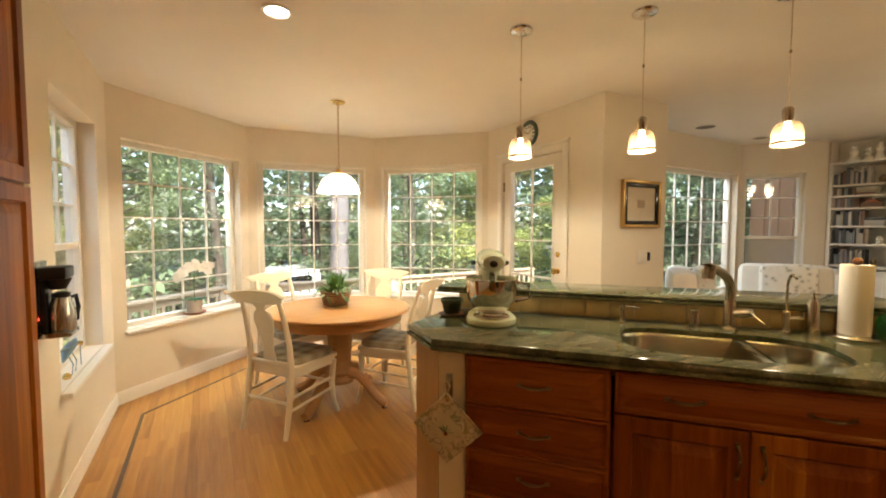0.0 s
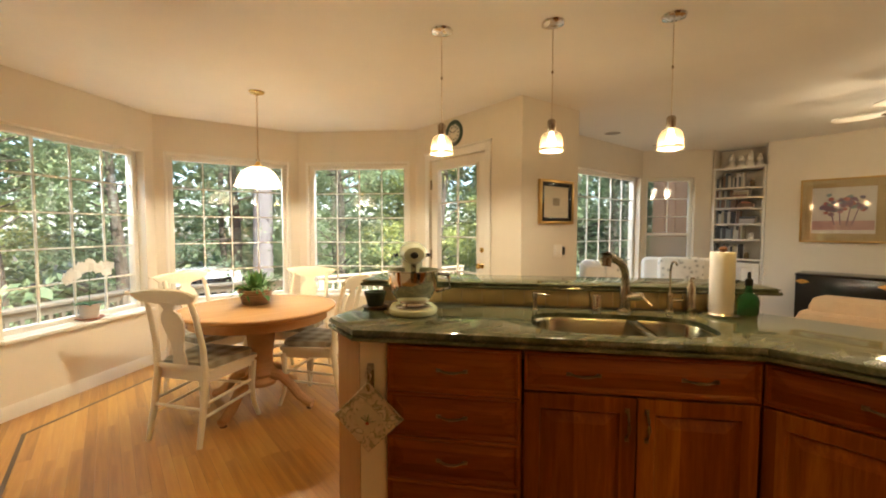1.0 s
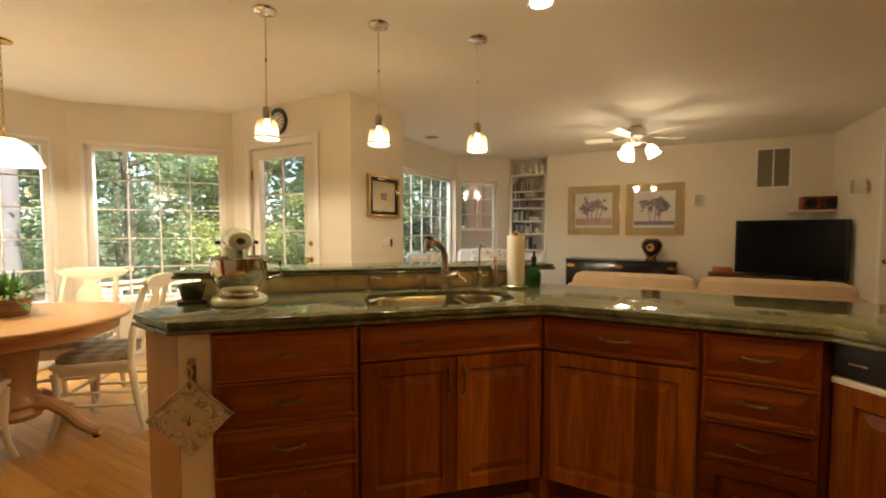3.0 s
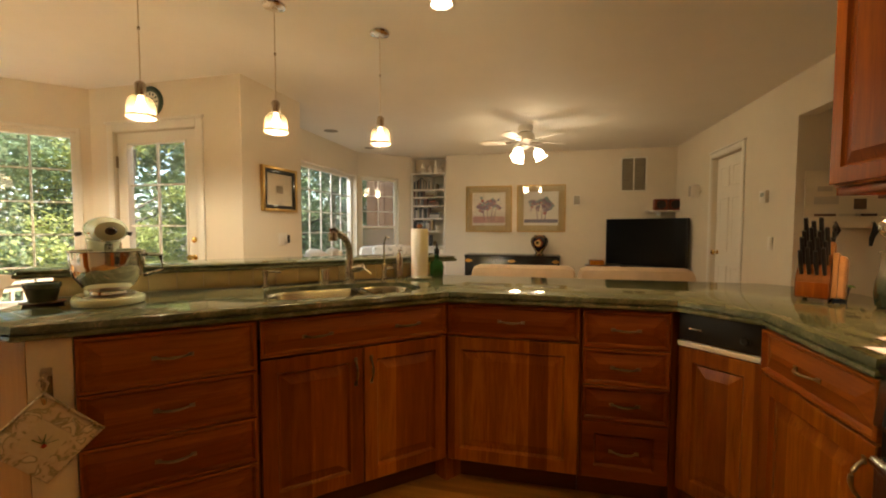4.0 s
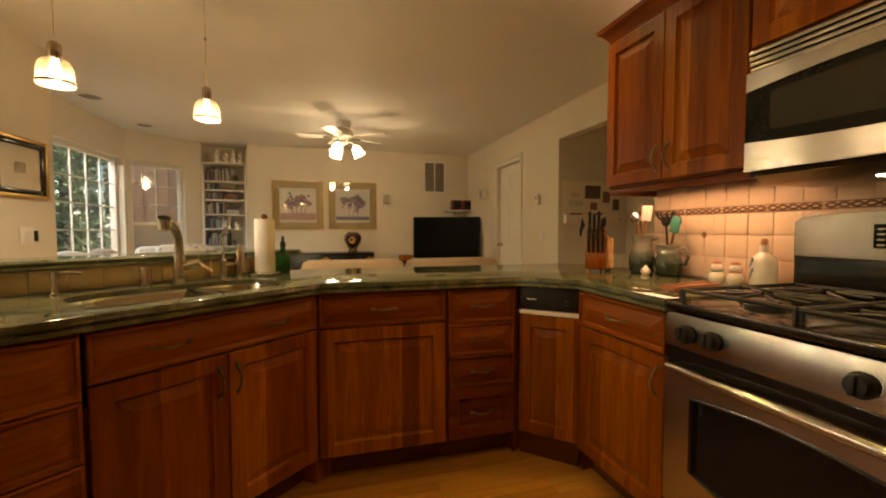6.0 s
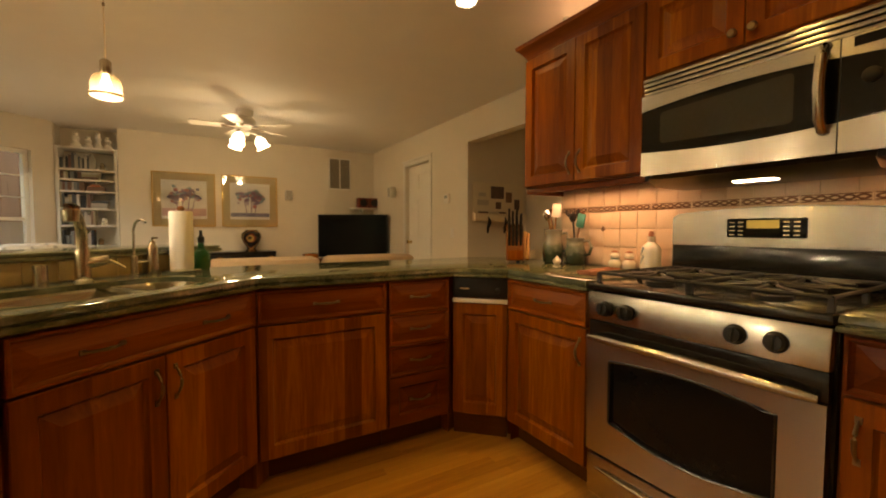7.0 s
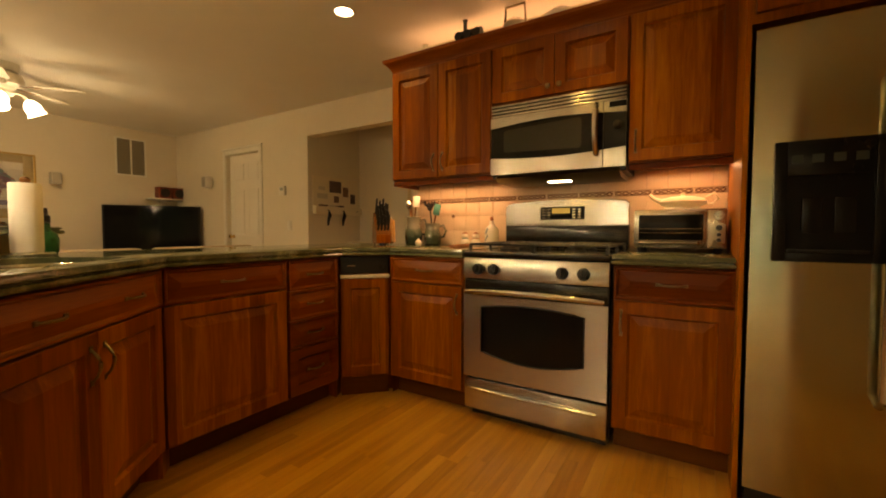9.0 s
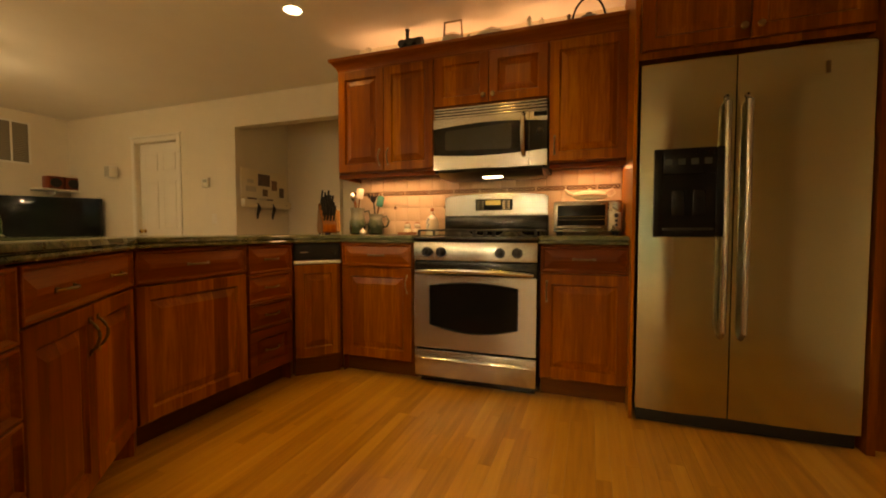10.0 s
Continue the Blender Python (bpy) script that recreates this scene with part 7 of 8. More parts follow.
gp = thing("small_pot", "small dark green glazed pot on a saucer", "pot", at=at_run(-0.190, 0.462) @ Matrix.Diagonal((1.05, 1.05, 0.82, 1.0)))
M_GLAZE = plain("dark_green_glaze", (0.04, 0.055, 0.030), 0.2, 0, 0.3, 30, 0.2)
part("saucer", lathe([(0, 0), (0.055, 0), (0.065, 0.008), (0.05, 0.010), (0, 0.008)], 20), M_DARKWOOD, gp)
part("pot", lathe([(0, 0.0105), (0.038, 0.0105), (0.046, 0.05), (0.050, 0.075), (0.054, 0.078), (0.054, 0.098), (0.048, 0.099), (0.044, 0.07), (0, 0.065)], 24), M_GLAZE, gp)

# pot holder on its hook
hk = C0 + RUN * 0.066
ph = thing("pot_holder", "quilted patterned pot holder hanging by its loop on a hook", "pot holder", at=pose(hk.x, hk.y, 0, 0, 0, SA) @ pose(0.0, -0.018, 0.580))
M_QUILT, n_, l_, b_ = nodes_of("patterned_quilt_cloth")
nt_ = M_QUILT.node_tree
q1 = noise_tex(nt_, texco(nt_), 24, 2, 0.4, 1.5)
q2 = noise_tex(nt_, texco(nt_), 200, 2)
qr = ramp(nt_, [(0.38, (0.68, 0.58, 0.43)), (0.50, (0.62, 0.50, 0.34)), (0.56, (0.30, 0.27, 0.15)), (0.66, (0.72, 0.64, 0.50))])
l_.new(q1.outputs[0], qr.inputs[0])
l_.new(qr.outputs[0], b_.inputs["Base Color"])
b_.inputs["Roughness"].default_value = 0.95
bump(nt_, b_, vmath(nt_, "ADD", q1.outputs[0], q2.outputs[0]), 0.5, 0.004)
bm = bmesh.new()
R_ = 0.140
grid, nn = {}, 12
for i in range(nn + 1):
    for j in range(nn + 1):
        u, v = -1 + 2 * i / nn, -1 + 2 * j / nn
        x, z = (u - v) * R_ * 0.5, (u + v) * R_ * 0.5
        e = 1 - max(abs(u), abs(v)) ** 4
        q = 0.004 * abs(math.sin(3 * math.pi * u) * math.sin(3 * math.pi * v))
        wave = 0.006 * math.sin(9 * x + 14 * z)
        grid[i, j] = (bm.verts.new((x, -0.014 - 0.006 * e - q + wave, z)), bm.verts.new((x, -0.012 + 0.002 * e + wave, z)))
for i in range(nn):
    for j in range(nn):
        for k in (0, 1):
            bm.faces.new([grid[a][k] for a in ((i, j), (i + 1, j), (i + 1, j + 1), (i, j + 1))])
for i in range(nn):
    for a, b in (((i, 0), (i + 1, 0)), ((i, nn), (i + 1, nn)), ((0, i), (0, i + 1)), ((nn, i), (nn, i + 1))):
        bm.faces.new((grid[a][0], grid[b][0], grid[b][1], grid[a][1]))
part("quilted_cloth", bm, M_QUILT, ph)
part("centre_patch", face_plate(bmesh.new(), [(0, 0.066), (0.066, 0), (0, -0.066), (-0.066, 0)], -0.029, -0.0245), plain("cream_patch", (0.62, 0.54, 0.38), 0.95), ph, "cream centre patch")
for a in (-50, -20, 10, 40, 75):
    bm = bmesh.new()
    blade_leaf(bm, (0, -0.030, -0.012), (math.sin(radians(a)), -0.05, math.cos(radians(a))), 0.036, 0.010, 0.1, 3)
    part("printed_leaf", bm, M_LEAF, ph)
part("printed_berry", lathe([(0, -0.008), (0.008, 0), (0, 0.008)], 10, 0, -0.031, -0.018), plain("red_print", (0.40, 0.06, 0.03), 0.9), ph)
part("binding", tube([(0, -0.016, R_), (R_, -0.014, 0), (0, -0.016, -R_), (-R_, -0.014, 0), (0, -0.016, R_)], 0.005, 6), M_QUILT, ph)
part("loop", tube([(0, -0.014, R_ - 0.005), (-0.012, -0.018, R_ + 0.03), (0, -0.022, R_ + 0.055), (0.012, -0.018, R_ + 0.03), (0, -0.014, R_ - 0.005)], 0.004, 6), M_QUILT, ph)
hkk = thing("towel_hook", "small brushed metal double hook on the post", "hook", at=pose(hk.x, hk.y, 0, 0, 0, SA))
part("hook_plate", box(-0.014, 0.014, -0.006, -0.0005, 0.675, 0.790, 0.004), M_NICKEL, hkk)
for z, o in ((0.70, 0.03), (0.77, 0.024)):
    part("prong", tube([(0, -0.005, z), (0, -o, z - 0.012), (0, -o - 0.008, z + 0.012)], [0.006, 0.006, 0.008], 8), M_NICKEL, hkk)

# paper towel and bottle
pt = thing("paper_towel_holder", "upright paper towel roll on a round steel base", "paper towel", at=at_run(1.469, 0.560))
part("base", lathe([(0, 0), (0.085, 0), (0.088, 0.006), (0.080, 0.012), (0, 0.013)], 28), M_STEEL, pt)
part("rod", lathe([(0.007, 0.013), (0.007, 0.293), (0, 0.293)], 10), M_STEEL, pt)
part("finial", lathe([(0.008, 0.2935), (0.016, 0.300), (0.018, 0.310), (0.010, 0.320), (0, 0.322)], 16), M_BLOCKWOOD, pt, "turned wooden finial")
M_TOWEL = plain("white_paper_towel", (0.80, 0.75, 0.68), 0.95, 0, 0.03, 40, 0.5)
part("roll", lathe([(0.018, 0.0135), (0.049, 0.0135), (0.051, 0.02), (0.051, 0.288), (0.049, 0.293), (0.018, 0.293), (0.018, 0.0135)], 36), M_TOWEL, pt, "white paper towel roll")
M_GREENGLASS, n_, l_, b_ = nodes_of("green_bottle_glass")
b_.inputs["Base Color"].default_value = (0.03, 0.22, 0.07, 1)
b_.inputs["Roughness"].default_value, b_.inputs["Transmission Weight"].default_value = 0.05, 0.75
gb = thing("glass_bottle", "dark green glass soap bottle with a pump", "bottle", at=at_run(1.592, 0.575))
part("body", lathe([(0, 0), (0.036, 0), (0.042, 0.01), (0.044, 0.06), (0.038, 0.085), (0.016, 0.105), (0.014, 0.135), (0, 0.136)], 24), M_GREENGLASS, gb)
part("neck_cap", lathe([(0.016, 0.1365), (0.016, 0.165), (0.008, 0.172), (0.007, 0.20), (0, 0.201)], 14), M_BLKPLASTIC, gb, "black pump cap")

# knife block
kbk = thing("knife_block", "wooden knife block full of black-handled knives", "knife block", at=pose(2.115, -0.945, COUNTER, 0, 0, -128))
bm = bmesh.new()
pr = [(-0.055, 0.012), (0.085, 0.012), (0.105, 0.06), (0.060, 0.245), (-0.055, 0.085)]
ra, rb2 = [bm.verts.new((-0.055, y, z)) for y, z in pr], [bm.verts.new((0.055, y, z)) for y, z in pr]
bm.faces.new(ra)
bm.faces.new(rb2[::-1])
for i in range(5):
    bm.faces.new((ra[i], rb2[i], rb2[(i + 1) % 5], ra[(i + 1) % 5]))
bmesh.ops.bevel(bm, geom=list(bm.edges), offset=0.004, segments=2, affect="EDGES")
part("block", bm, M_BLOCKWOOD, kbk, "glued beech block")
for bx0, lean in ((0.0555, 0.0), (0.0745, 0.012)):
    bm = bmesh.new()
    add_box(bm, bx0, bx0 + 0.017, -0.040, 0.075, 0.0, 0.180 - lean, 0.004)
    bmesh.ops.transform(bm, matrix=Matrix.Rotation(radians(-9), 4, "X") @ Matrix.Translation((0, -0.012, 0.014)), verts=bm.verts)
    part("side_board", bm, M_TABLE if lean else M_ENDWOOD, kbk, "pale beech side board")
part("front_panel", box(-0.050, 0.050, -0.0605, -0.0555, 0.018, 0.078, 0.003), M_CHERRY, kbk, "reddish front panel")
for x in (-0.04, 0.04):
    for y in (-0.04, 0.07):
        part("foot", lathe([(0.008, 0), (0.010, 0.0118), (0, 0.0119)], 8, x, y), M_NICKEL, kbk)
wy = Vector((0, -0.812, 0.584))
for r in range(4):
    for c in range(4):
        if (r, c) in ((3, 3),):
            continue
        base = Vector((-0.036 + 0.024 * c, -0.040 + 0.030 * r, 0.110 + 0.040 * r))
        ln = 0.085 + 0.012 * ((r + c) % 2)
        kn = part("knife_handle", tube([tuple(base), tuple(base + wy * 0.35 * ln + Vector((0, 0, 0.35 * ln))), tuple(base + wy * 0.65 * ln + Vector((0, 0, 0.75 * ln)))], [0.007, 0.0085, 0.0075], 8), M_BLKPLASTIC, kbk, "black knife handle")
        part("rivet", lathe([(0, -0.002), (0.003, 0), (0, 0.002)], 6, *(base + wy * 0.3 * ln + Vector((0, 0, 0.4 * ln)))), M_CHROME, kn)
part("scissor_loops", tube([(0.045 + 0.0 * a, 0.07 + 0.022 * math.cos(a), 0.285 + 0.026 * math.sin(a)) for a in (2 * math.pi * k / 14 for k in range(15))], 0.006, 6), M_BLKPLASTIC, kbk)

# stoneware jars with utensils
M_STONE, n_, l_, b_ = nodes_of("two_tone_stoneware_glaze")
nt_ = M_STONE.node_tree
tcn = nt_.nodes.new("ShaderNodeTexCoord")
sepn = nt_.nodes.new("ShaderNodeSeparateXYZ")
l_.new(tcn.outputs["Object"], sepn.inputs[0])
drip = noise_tex(nt_, texco(nt_), 26, 3)
gr_ = ramp(nt_, [(0.34, (0.022, 0.034, 0.018)), (0.48, (0.09, 0.11, 0.07)), (0.64, (0.26, 0.25, 0.19)), (0.85, (0.20, 0.19, 0.14))])
l_.new(vmath(nt_, "ADD", vmath(nt_, "MULTIPLY", sepn.outputs[2], 3.6), vmath(nt_, "MULTIPLY", drip.outputs[0], 0.28)), gr_.inputs[0])
l_.new(gr_.outputs[0], b_.inputs["Base Color"])
b_.inputs["Roughness"].default_value = 0.18
b_.inputs["Coat Weight"].default_value = 0.4


def stoneware(x, y, h, r, label, turn):
    j = thing("stoneware_jar", label, "jar", "stoneware utensil jars", at=pose(x, y, COUNTER, 0, 0, turn))
    pr = [(0, 0), (r * 0.80, 0), (r * 0.92, 0.008), (r, h * 0.25), (r * 0.97, h * 0.45), (r * 0.78, h * 0.68), (r * 0.80, h * 0.73), (r * 0.76, h * 0.76), (r * 0.80, h * 0.94), (r * 0.86, h * 0.97), (r * 0.84, h), (r * 0.76, h * 0.98), (r * 0.72, h * 0.7), (0, h * 0.62)]
    part("body", lathe(pr, 32), M_STONE, j, "glazed in dark green below and cream above")
    part("handle", tube([(r * 0.78, 0, h * 0.86), (r * 1.35, 0, h * 0.90), (r * 1.62, 0, h * 0.66), (r * 1.40, 0, h * 0.40), (r * 0.96, 0, h * 0.36)], [0.008, 0.009, 0.009, 0.009, 0.008], 8), M_STONE, j)
    return j


j1 = stoneware(1.952, -1.118, 0.210, 0.066, "tall stoneware jar glazed green and cream, holding utensils", 200)
j2 = stoneware(1.803, -1.150, 0.160, 0.066, "squat stoneware pitcher glazed green and cream, holding utensils", 190)
M_SPAT = plain("white_silicone", (0.78, 0.72, 0.60), 0.5)
M_TEAL = plain("teal_silicone", (0.05, 0.22, 0.17), 0.45)


def utensil(jar, h0, ang, tilt, ln, mat, head):
    m = pose(0, 0, h0 * 0.6, 0, 0, ang) @ pose(0, 0, 0, 0, tilt, 0)
    u = part("utensil", tube([(0, 0, 0), (0, 0, ln)], 0.0055, 8), M_BLOCKWOOD if head != "fork" else M_BLKPLASTIC, jar, "", m)
    bm = bmesh.new()
    if head == "spatula":
        add_box(bm, -0.028, 0.028, -0.005, 0.005, ln, ln + 0.085, 0.008)
    elif head == "spoon":
        add_lathe(bm, [(0, 0.0), (0.018, 0.015), (0.026, 0.04), (0.020, 0.066), (0, 0.078)], 14)
        bmesh.ops.scale(bm, vec=(1, 0.35, 1), verts=bm.verts)
        bmesh.ops.translate(bm, vec=(0, 0, ln - 0.004), verts=bm.verts)
    elif head == "fork":
        add_lathe(bm, [(0, 0.0), (0.014, 0.01), (0.024, 0.03), (0.020, 0.055), (0, 0.06)], 12, 0, 0, ln - 0.004)
        for k in range(9):
            a = 2 * math.pi * k / 9
            part("tine", tube([(0.018 * math.cos(a), 0.018 * math.sin(a), ln + 0.035), (0.036 * math.cos(a), 0.036 * math.sin(a), ln + 0.05), (0.040 * math.cos(a), 0.040 * math.sin(a), ln + 0.075)], 0.005, 5), mat, u)
    part("utensil_head", bm, mat, u, "")


utensil(j1, 0.205, 0, 6, 0.16, M_SPAT, "spatula")
utensil(j1, 0.205, 140, 10, 0.15, M_BLOCKWOOD, "spoon")
utensil(j1, 0.205, 220, 12, 0.14, M_CHROME, "spoon")
utensil(j2, 0.155, 160, 8, 0.16, M_BLKPLASTIC, "fork")
utensil(j2, 0.155, -10, 13, 0.13, M_TEAL, "spatula")
utensil(j2, 0.155, 40, 10, 0.15, M_BLOCKWOOD, "spoon")
solid("garlic_ornament", lathe([(0, 0), (0.018, 0), (0.026, 0.012), (0.024, 0.026), (0.010, 0.038), (0.004, 0.048), (0, 0.05)], 16), M_PORCELAIN, "small cream garlic-shaped ornament on the worktop", "ornament", at=pose(1.885, -1.085, COUNTER))
spn = thing("small_plant", "small green plant in a blue pot behind the knife block", "plant", at=pose(2.26, -1.12, COUNTER))
part("pot", lathe([(0, 0), (0.028, 0), (0.038, 0.045), (0.034, 0.046), (0, 0.04)], 18), plain("blue_glaze", (0.04, 0.06, 0.12), 0.2), spn)
for k in range(16):
    bm = bmesh.new()
    a = 2.4 * k
    blade_leaf(bm, (0.01 * math.cos(a), 0.01 * math.sin(a), 0.042), (math.cos(a), math.sin(a), 0.7), 0.06, 0.022, 0.6, 3)
    part("leaf", bm, M_LEAF, spn)

# shakers, bottle, spoon rest beside the range
for k, (x, y) in enumerate(((1.525, -1.145), (1.452, -1.165))):
    s_ = thing("salt_shaker", "white snowman-shaped porcelain shaker with a dark scarf", "shaker", "pair of shakers", at=pose(x, y, COUNTER))
    part("body", lathe([(0, 0), (0.026, 0), (0.033, 0.014), (0.034, 0.03), (0.026, 0.046), (0.016, 0.050), (0.024, 0.058), (0.026, 0.070), (0.018, 0.084), (0, 0.088)], 20), M_PORCELAIN, s_)
    part("scarf", lathe([(0.019, 0.047), (0.023, 0.050), (0.019, 0.054), (0.017, 0.050), (0.019, 0.047)], 18), M_TERRA if k else M_TEAL, s_)
    part("cap", lathe([(0.019, 0.0845), (0.020, 0.088), (0.010, 0.096), (0, 0.097)], 14), M_TERRA, s_, "reddish cap")
wb = thing("oil_bottle", "white ceramic oil bottle with dark painted marks and orange stopper", "bottle", at=pose(1.322, -1.150, COUNTER))
part("body", lathe([(0, 0), (0.044, 0), (0.048, 0.008), (0.048, 0.105), (0.040, 0.125), (0.018, 0.145), (0.017, 0.172), (0.020, 0.174), (0, 0.175)], 28), M_PORCELAIN, wb)
part("stopper", lathe([(0.012, 0.1755), (0.014, 0.185), (0.010, 0.20), (0, 0.202)], 14), M_TERRA, wb)
for k in range(6):
    a = radians(60 + 9 * (k % 3))
    part("painted_mark", box(-0.005, 0.005, 0.0482, 0.0492, -0.008, 0.008), M_BLUEM, wb, "", pose(0, 0, 0.045 + 0.014 * k, 0, 0, math.degrees(a) - 90))
sr = thing("spoon_rest", "long red-brown ceramic spoon rest beside the grates", "spoon rest", at=pose(1.395, -0.86, COUNTER, 0, 0, 100))
part("tray", prism(rounded([(-0.15, -0.035), (0.15, -0.035), (0.15, 0.035), (-0.15, 0.035)], 0.03), 0.0, 0.012, 0.004), M_TERRA, sr)
part("rim", tube([(-0.14, -0.03, 0.014), (0.14, -0.03, 0.014), (0.14, 0.03, 0.014), (-0.14, 0.03, 0.014), (-0.14, -0.03, 0.014)], 0.005, 6), M_TERRA, sr)

tp = thing("teapot", "cream oval teapot on a white trivet on the toaster oven", "teapot", at=pose(0.20, -1.06, COUNTER + 0.2125, 0, 0, 180))
part("trivet", box(-0.08, 0.08, -0.05, 0.05, 0, 0.014, 0.004), M_PORCELAIN, tp)
bm = lathe([(0, 0.0145), (0.075, 0.0145), (0.105, 0.03), (0.108, 0.045), (0.09, 0.062), (0.05, 0.070), (0, 0.072)], 32)
bmesh.ops.scale(bm, vec=(1, 0.6, 1), verts=bm.verts)
part("body", bm, M_CREAM, tp)
part("lid_knob", lathe([(0.012, 0.0715), (0.008, 0.08), (0.012, 0.088), (0, 0.092)], 12), M_CREAM, tp)
part("spout", tube([(-0.095, 0, 0.045), (-0.13, 0, 0.06), (-0.155, 0, 0.085)], [0.016, 0.012, 0.009], 10), M_CREAM, tp)
part("handle", tube([(0.095, 0, 0.06), (0.14, 0, 0.085), (0.155, 0, 0.055), (0.13, 0, 0.03), (0.10, 0, 0.03)], 0.006, 8), M_CREAM, tp)

# ornaments on the wall cabinets
ZT = 2.1565
for x, kind in ((1.79, "jug"), (1.43, "engine"), (1.12, "kettle"), (0.84, "tureen"), (0.55, "cruet"), (0.22, "iron_kettle"), (0.34, "bell")):
    o = thing({"jug": "small_jug", "engine": "model_engine", "kettle": "copper_kettle", "tureen": "tureen", "cruet": "cruet_set", "iron_kettle": "iron_kettle", "bell": "small_bell"}[kind],
              {"jug": "small cream jug on top of the wall cabinets", "engine": "dark model steam engine on top of the wall cabinets", "kettle": "glass and copper kettle on top of the wall cabinets", "tureen": "low white tureen on top of the wall cabinets",
               "cruet": "white cruet pair on top of the wall cabinets", "iron_kettle": "black iron kettle with a hoop handle on the cabinets", "bell": "small dark bell on top of the wall cabinets"}[kind], "ornament", at=pose(x, -1.035, ZT, 0, 0, 180) @ Matrix.Scale(1.15 if kind in ("jug", "cruet") else 1.35, 4))
    if kind == "jug":
        part("body", lathe([(0, 0), (0.03, 0), (0.042, 0.05), (0.02, 0.10), (0.012, 0.14), (0.018, 0.16), (0, 0.161)], 18), M_PORCELAIN, o)
        part("base", lathe([(0, 0.0), (0.012, 0.0), (0.03, 0.02), (0.012, 0.11), (0, 0.112)], 12, 0.09), M_PORCELAIN, o)
    elif kind == "engine":
        part("bed", box(-0.09, 0.09, -0.03, 0.03, 0.0, 0.10, 0.004), M_TERRA, o)
        part("boiler", tube([(-0.05, 0, 0.125), (0.06, 0, 0.125)], 0.024, 12), M_IRON, o)
        part("chimney", lathe([(0.010, 0.145), (0.010, 0.19), (0.014, 0.20), (0, 0.20)], 10, -0.03), M_IRON, o)
        for xx in (-0.05, 0.0, 0.05):
            part("wheel", rot_x(lathe([(0.02, -0.004), (0.02, 0.004), (0, 0.004)], 12), 90), M_IRON, o, "", pose(xx, -0.035, 0.115))
    elif kind == "kettle":
        part("body", lathe([(0, 0), (0.055, 0), (0.062, 0.03), (0.058, 0.11), (0.03, 0.135), (0, 0.14)], 22), M_CHROME, o)
        part("handle", tube([(-0.05, 0, 0.12), (-0.045, 0, 0.20), (0.045, 0, 0.20), (0.05, 0, 0.12)], 0.006, 8), M_PEWTER, o)
        part("spout", tube([(0.055, 0, 0.08), (0.09, 0, 0.12)], [0.012, 0.007], 8), M_CHROME, o)
    elif kind == "tureen":
        part("body", lathe([(0, 0), (0.05, 0), (0.08, 0.05), (0.085, 0.09), (0.05, 0.115), (0.012, 0.12), (0.016, 0.135), (0, 0.138)], 24), M_PORCELAIN, o)
    elif kind == "cruet":
        for xx, hh in ((-0.035, 0.19), (0.035, 0.17)):
            part("flask", lathe([(0, 0), (0.028, 0), (0.03, 0.08), (0.012, hh * 0.7), (0.014, hh * 0.9), (0, hh)], 16, xx), M_PORCELAIN, o)
    elif kind == "iron_kettle":
        part("body", lathe([(0, 0), (0.05, 0), (0.075, 0.04), (0.07, 0.08), (0.04, 0.105), (0.01, 0.11), (0.014, 0.125), (0, 0.128)], 22), M_IRON, o)
        part("hoop", tube([(0.075 * math.cos(a), 0, 0.075 + 0.125 * math.sin(a)) for a in (math.pi * k / 14 for k in range(15))], 0.005, 7), M_IRON, o)
        part("spout", tube([(0.06, 0, 0.05), (0.105, 0, 0.09)], [0.014, 0.008], 8), M_IRON, o)
    else:
        part("body", lathe([(0, 0), (0.026, 0), (0.016, 0.05), (0.008, 0.12), (0.010, 0.13), (0, 0.14)], 14), M_PEWTER, o)


# ---- outside: deck, garden and trees ----
M_GROUND = plain("leafy_ground", (0.09, 0.07, 0.035), 0.95, 0, 0.4, 3, 0.6)
M_DECK = wood("weathered_deck_board", (0.22, 0.16, 0.10), (0.34, 0.26, 0.17), (0.46, 0.36, 0.25), along=0, stave=0.3, rough=0.7)
M_RAIL = plain("weathered_cedar_rail", (0.34, 0.27, 0.18), 0.7, 0, 0.15, 6, 0.3)
M_BARK = plain("grey_bark", (0.075, 0.058, 0.042), 0.95, 0, 0.4, 8, 0.8)
bm = bmesh.new()
S = 150
vs = [[bm.verts.new((-S + 2 * S * i / 20, -S + 2 * S * j / 20, -1.3 + (0.5 * math.sin(i * 1.3) * math.cos(j * 0.9) if (i - 10) ** 2 + (j - 10) ** 2 > 3 else 0))) for j in range(21)] for i in range(21)]
for i in range(20):
    for j in range(20):
        bm.faces.new((vs[i][j], vs[i + 1][j], vs[i + 1][j + 1], vs[i][j + 1]))
solid("ground", bm, M_GROUND, "leaf-strewn woodland ground falling away from the house", "ground", kind="structure")
dk = thing("deck", "weathered wooden deck round the bay window", "deck", kind="structure")
DZ = -0.38
for k in range(30):
    y = 2.75 + 0.145 * k
    if y < 5.35:
        spans = ((-2.9, -0.75), (3.35, 6.4)) if y > 3.25 else ((-2.9, -0.75),)
    else:
        spans = ((-1.4 + 0.95 * max(0, y - 5.9), 6.4),)
    for x0, x1 in spans:
        part("deck_board", box(x0, x1, y, y + 0.138, DZ - 0.035, DZ + 0.001 * (k % 3), 0.003), M_DECK, dk)
RAILPTS = [(-2.9, 4.45), (-1.55, 5.15), (0.42, 7.10), (3.0, 6.95), (6.4, 7.05)]
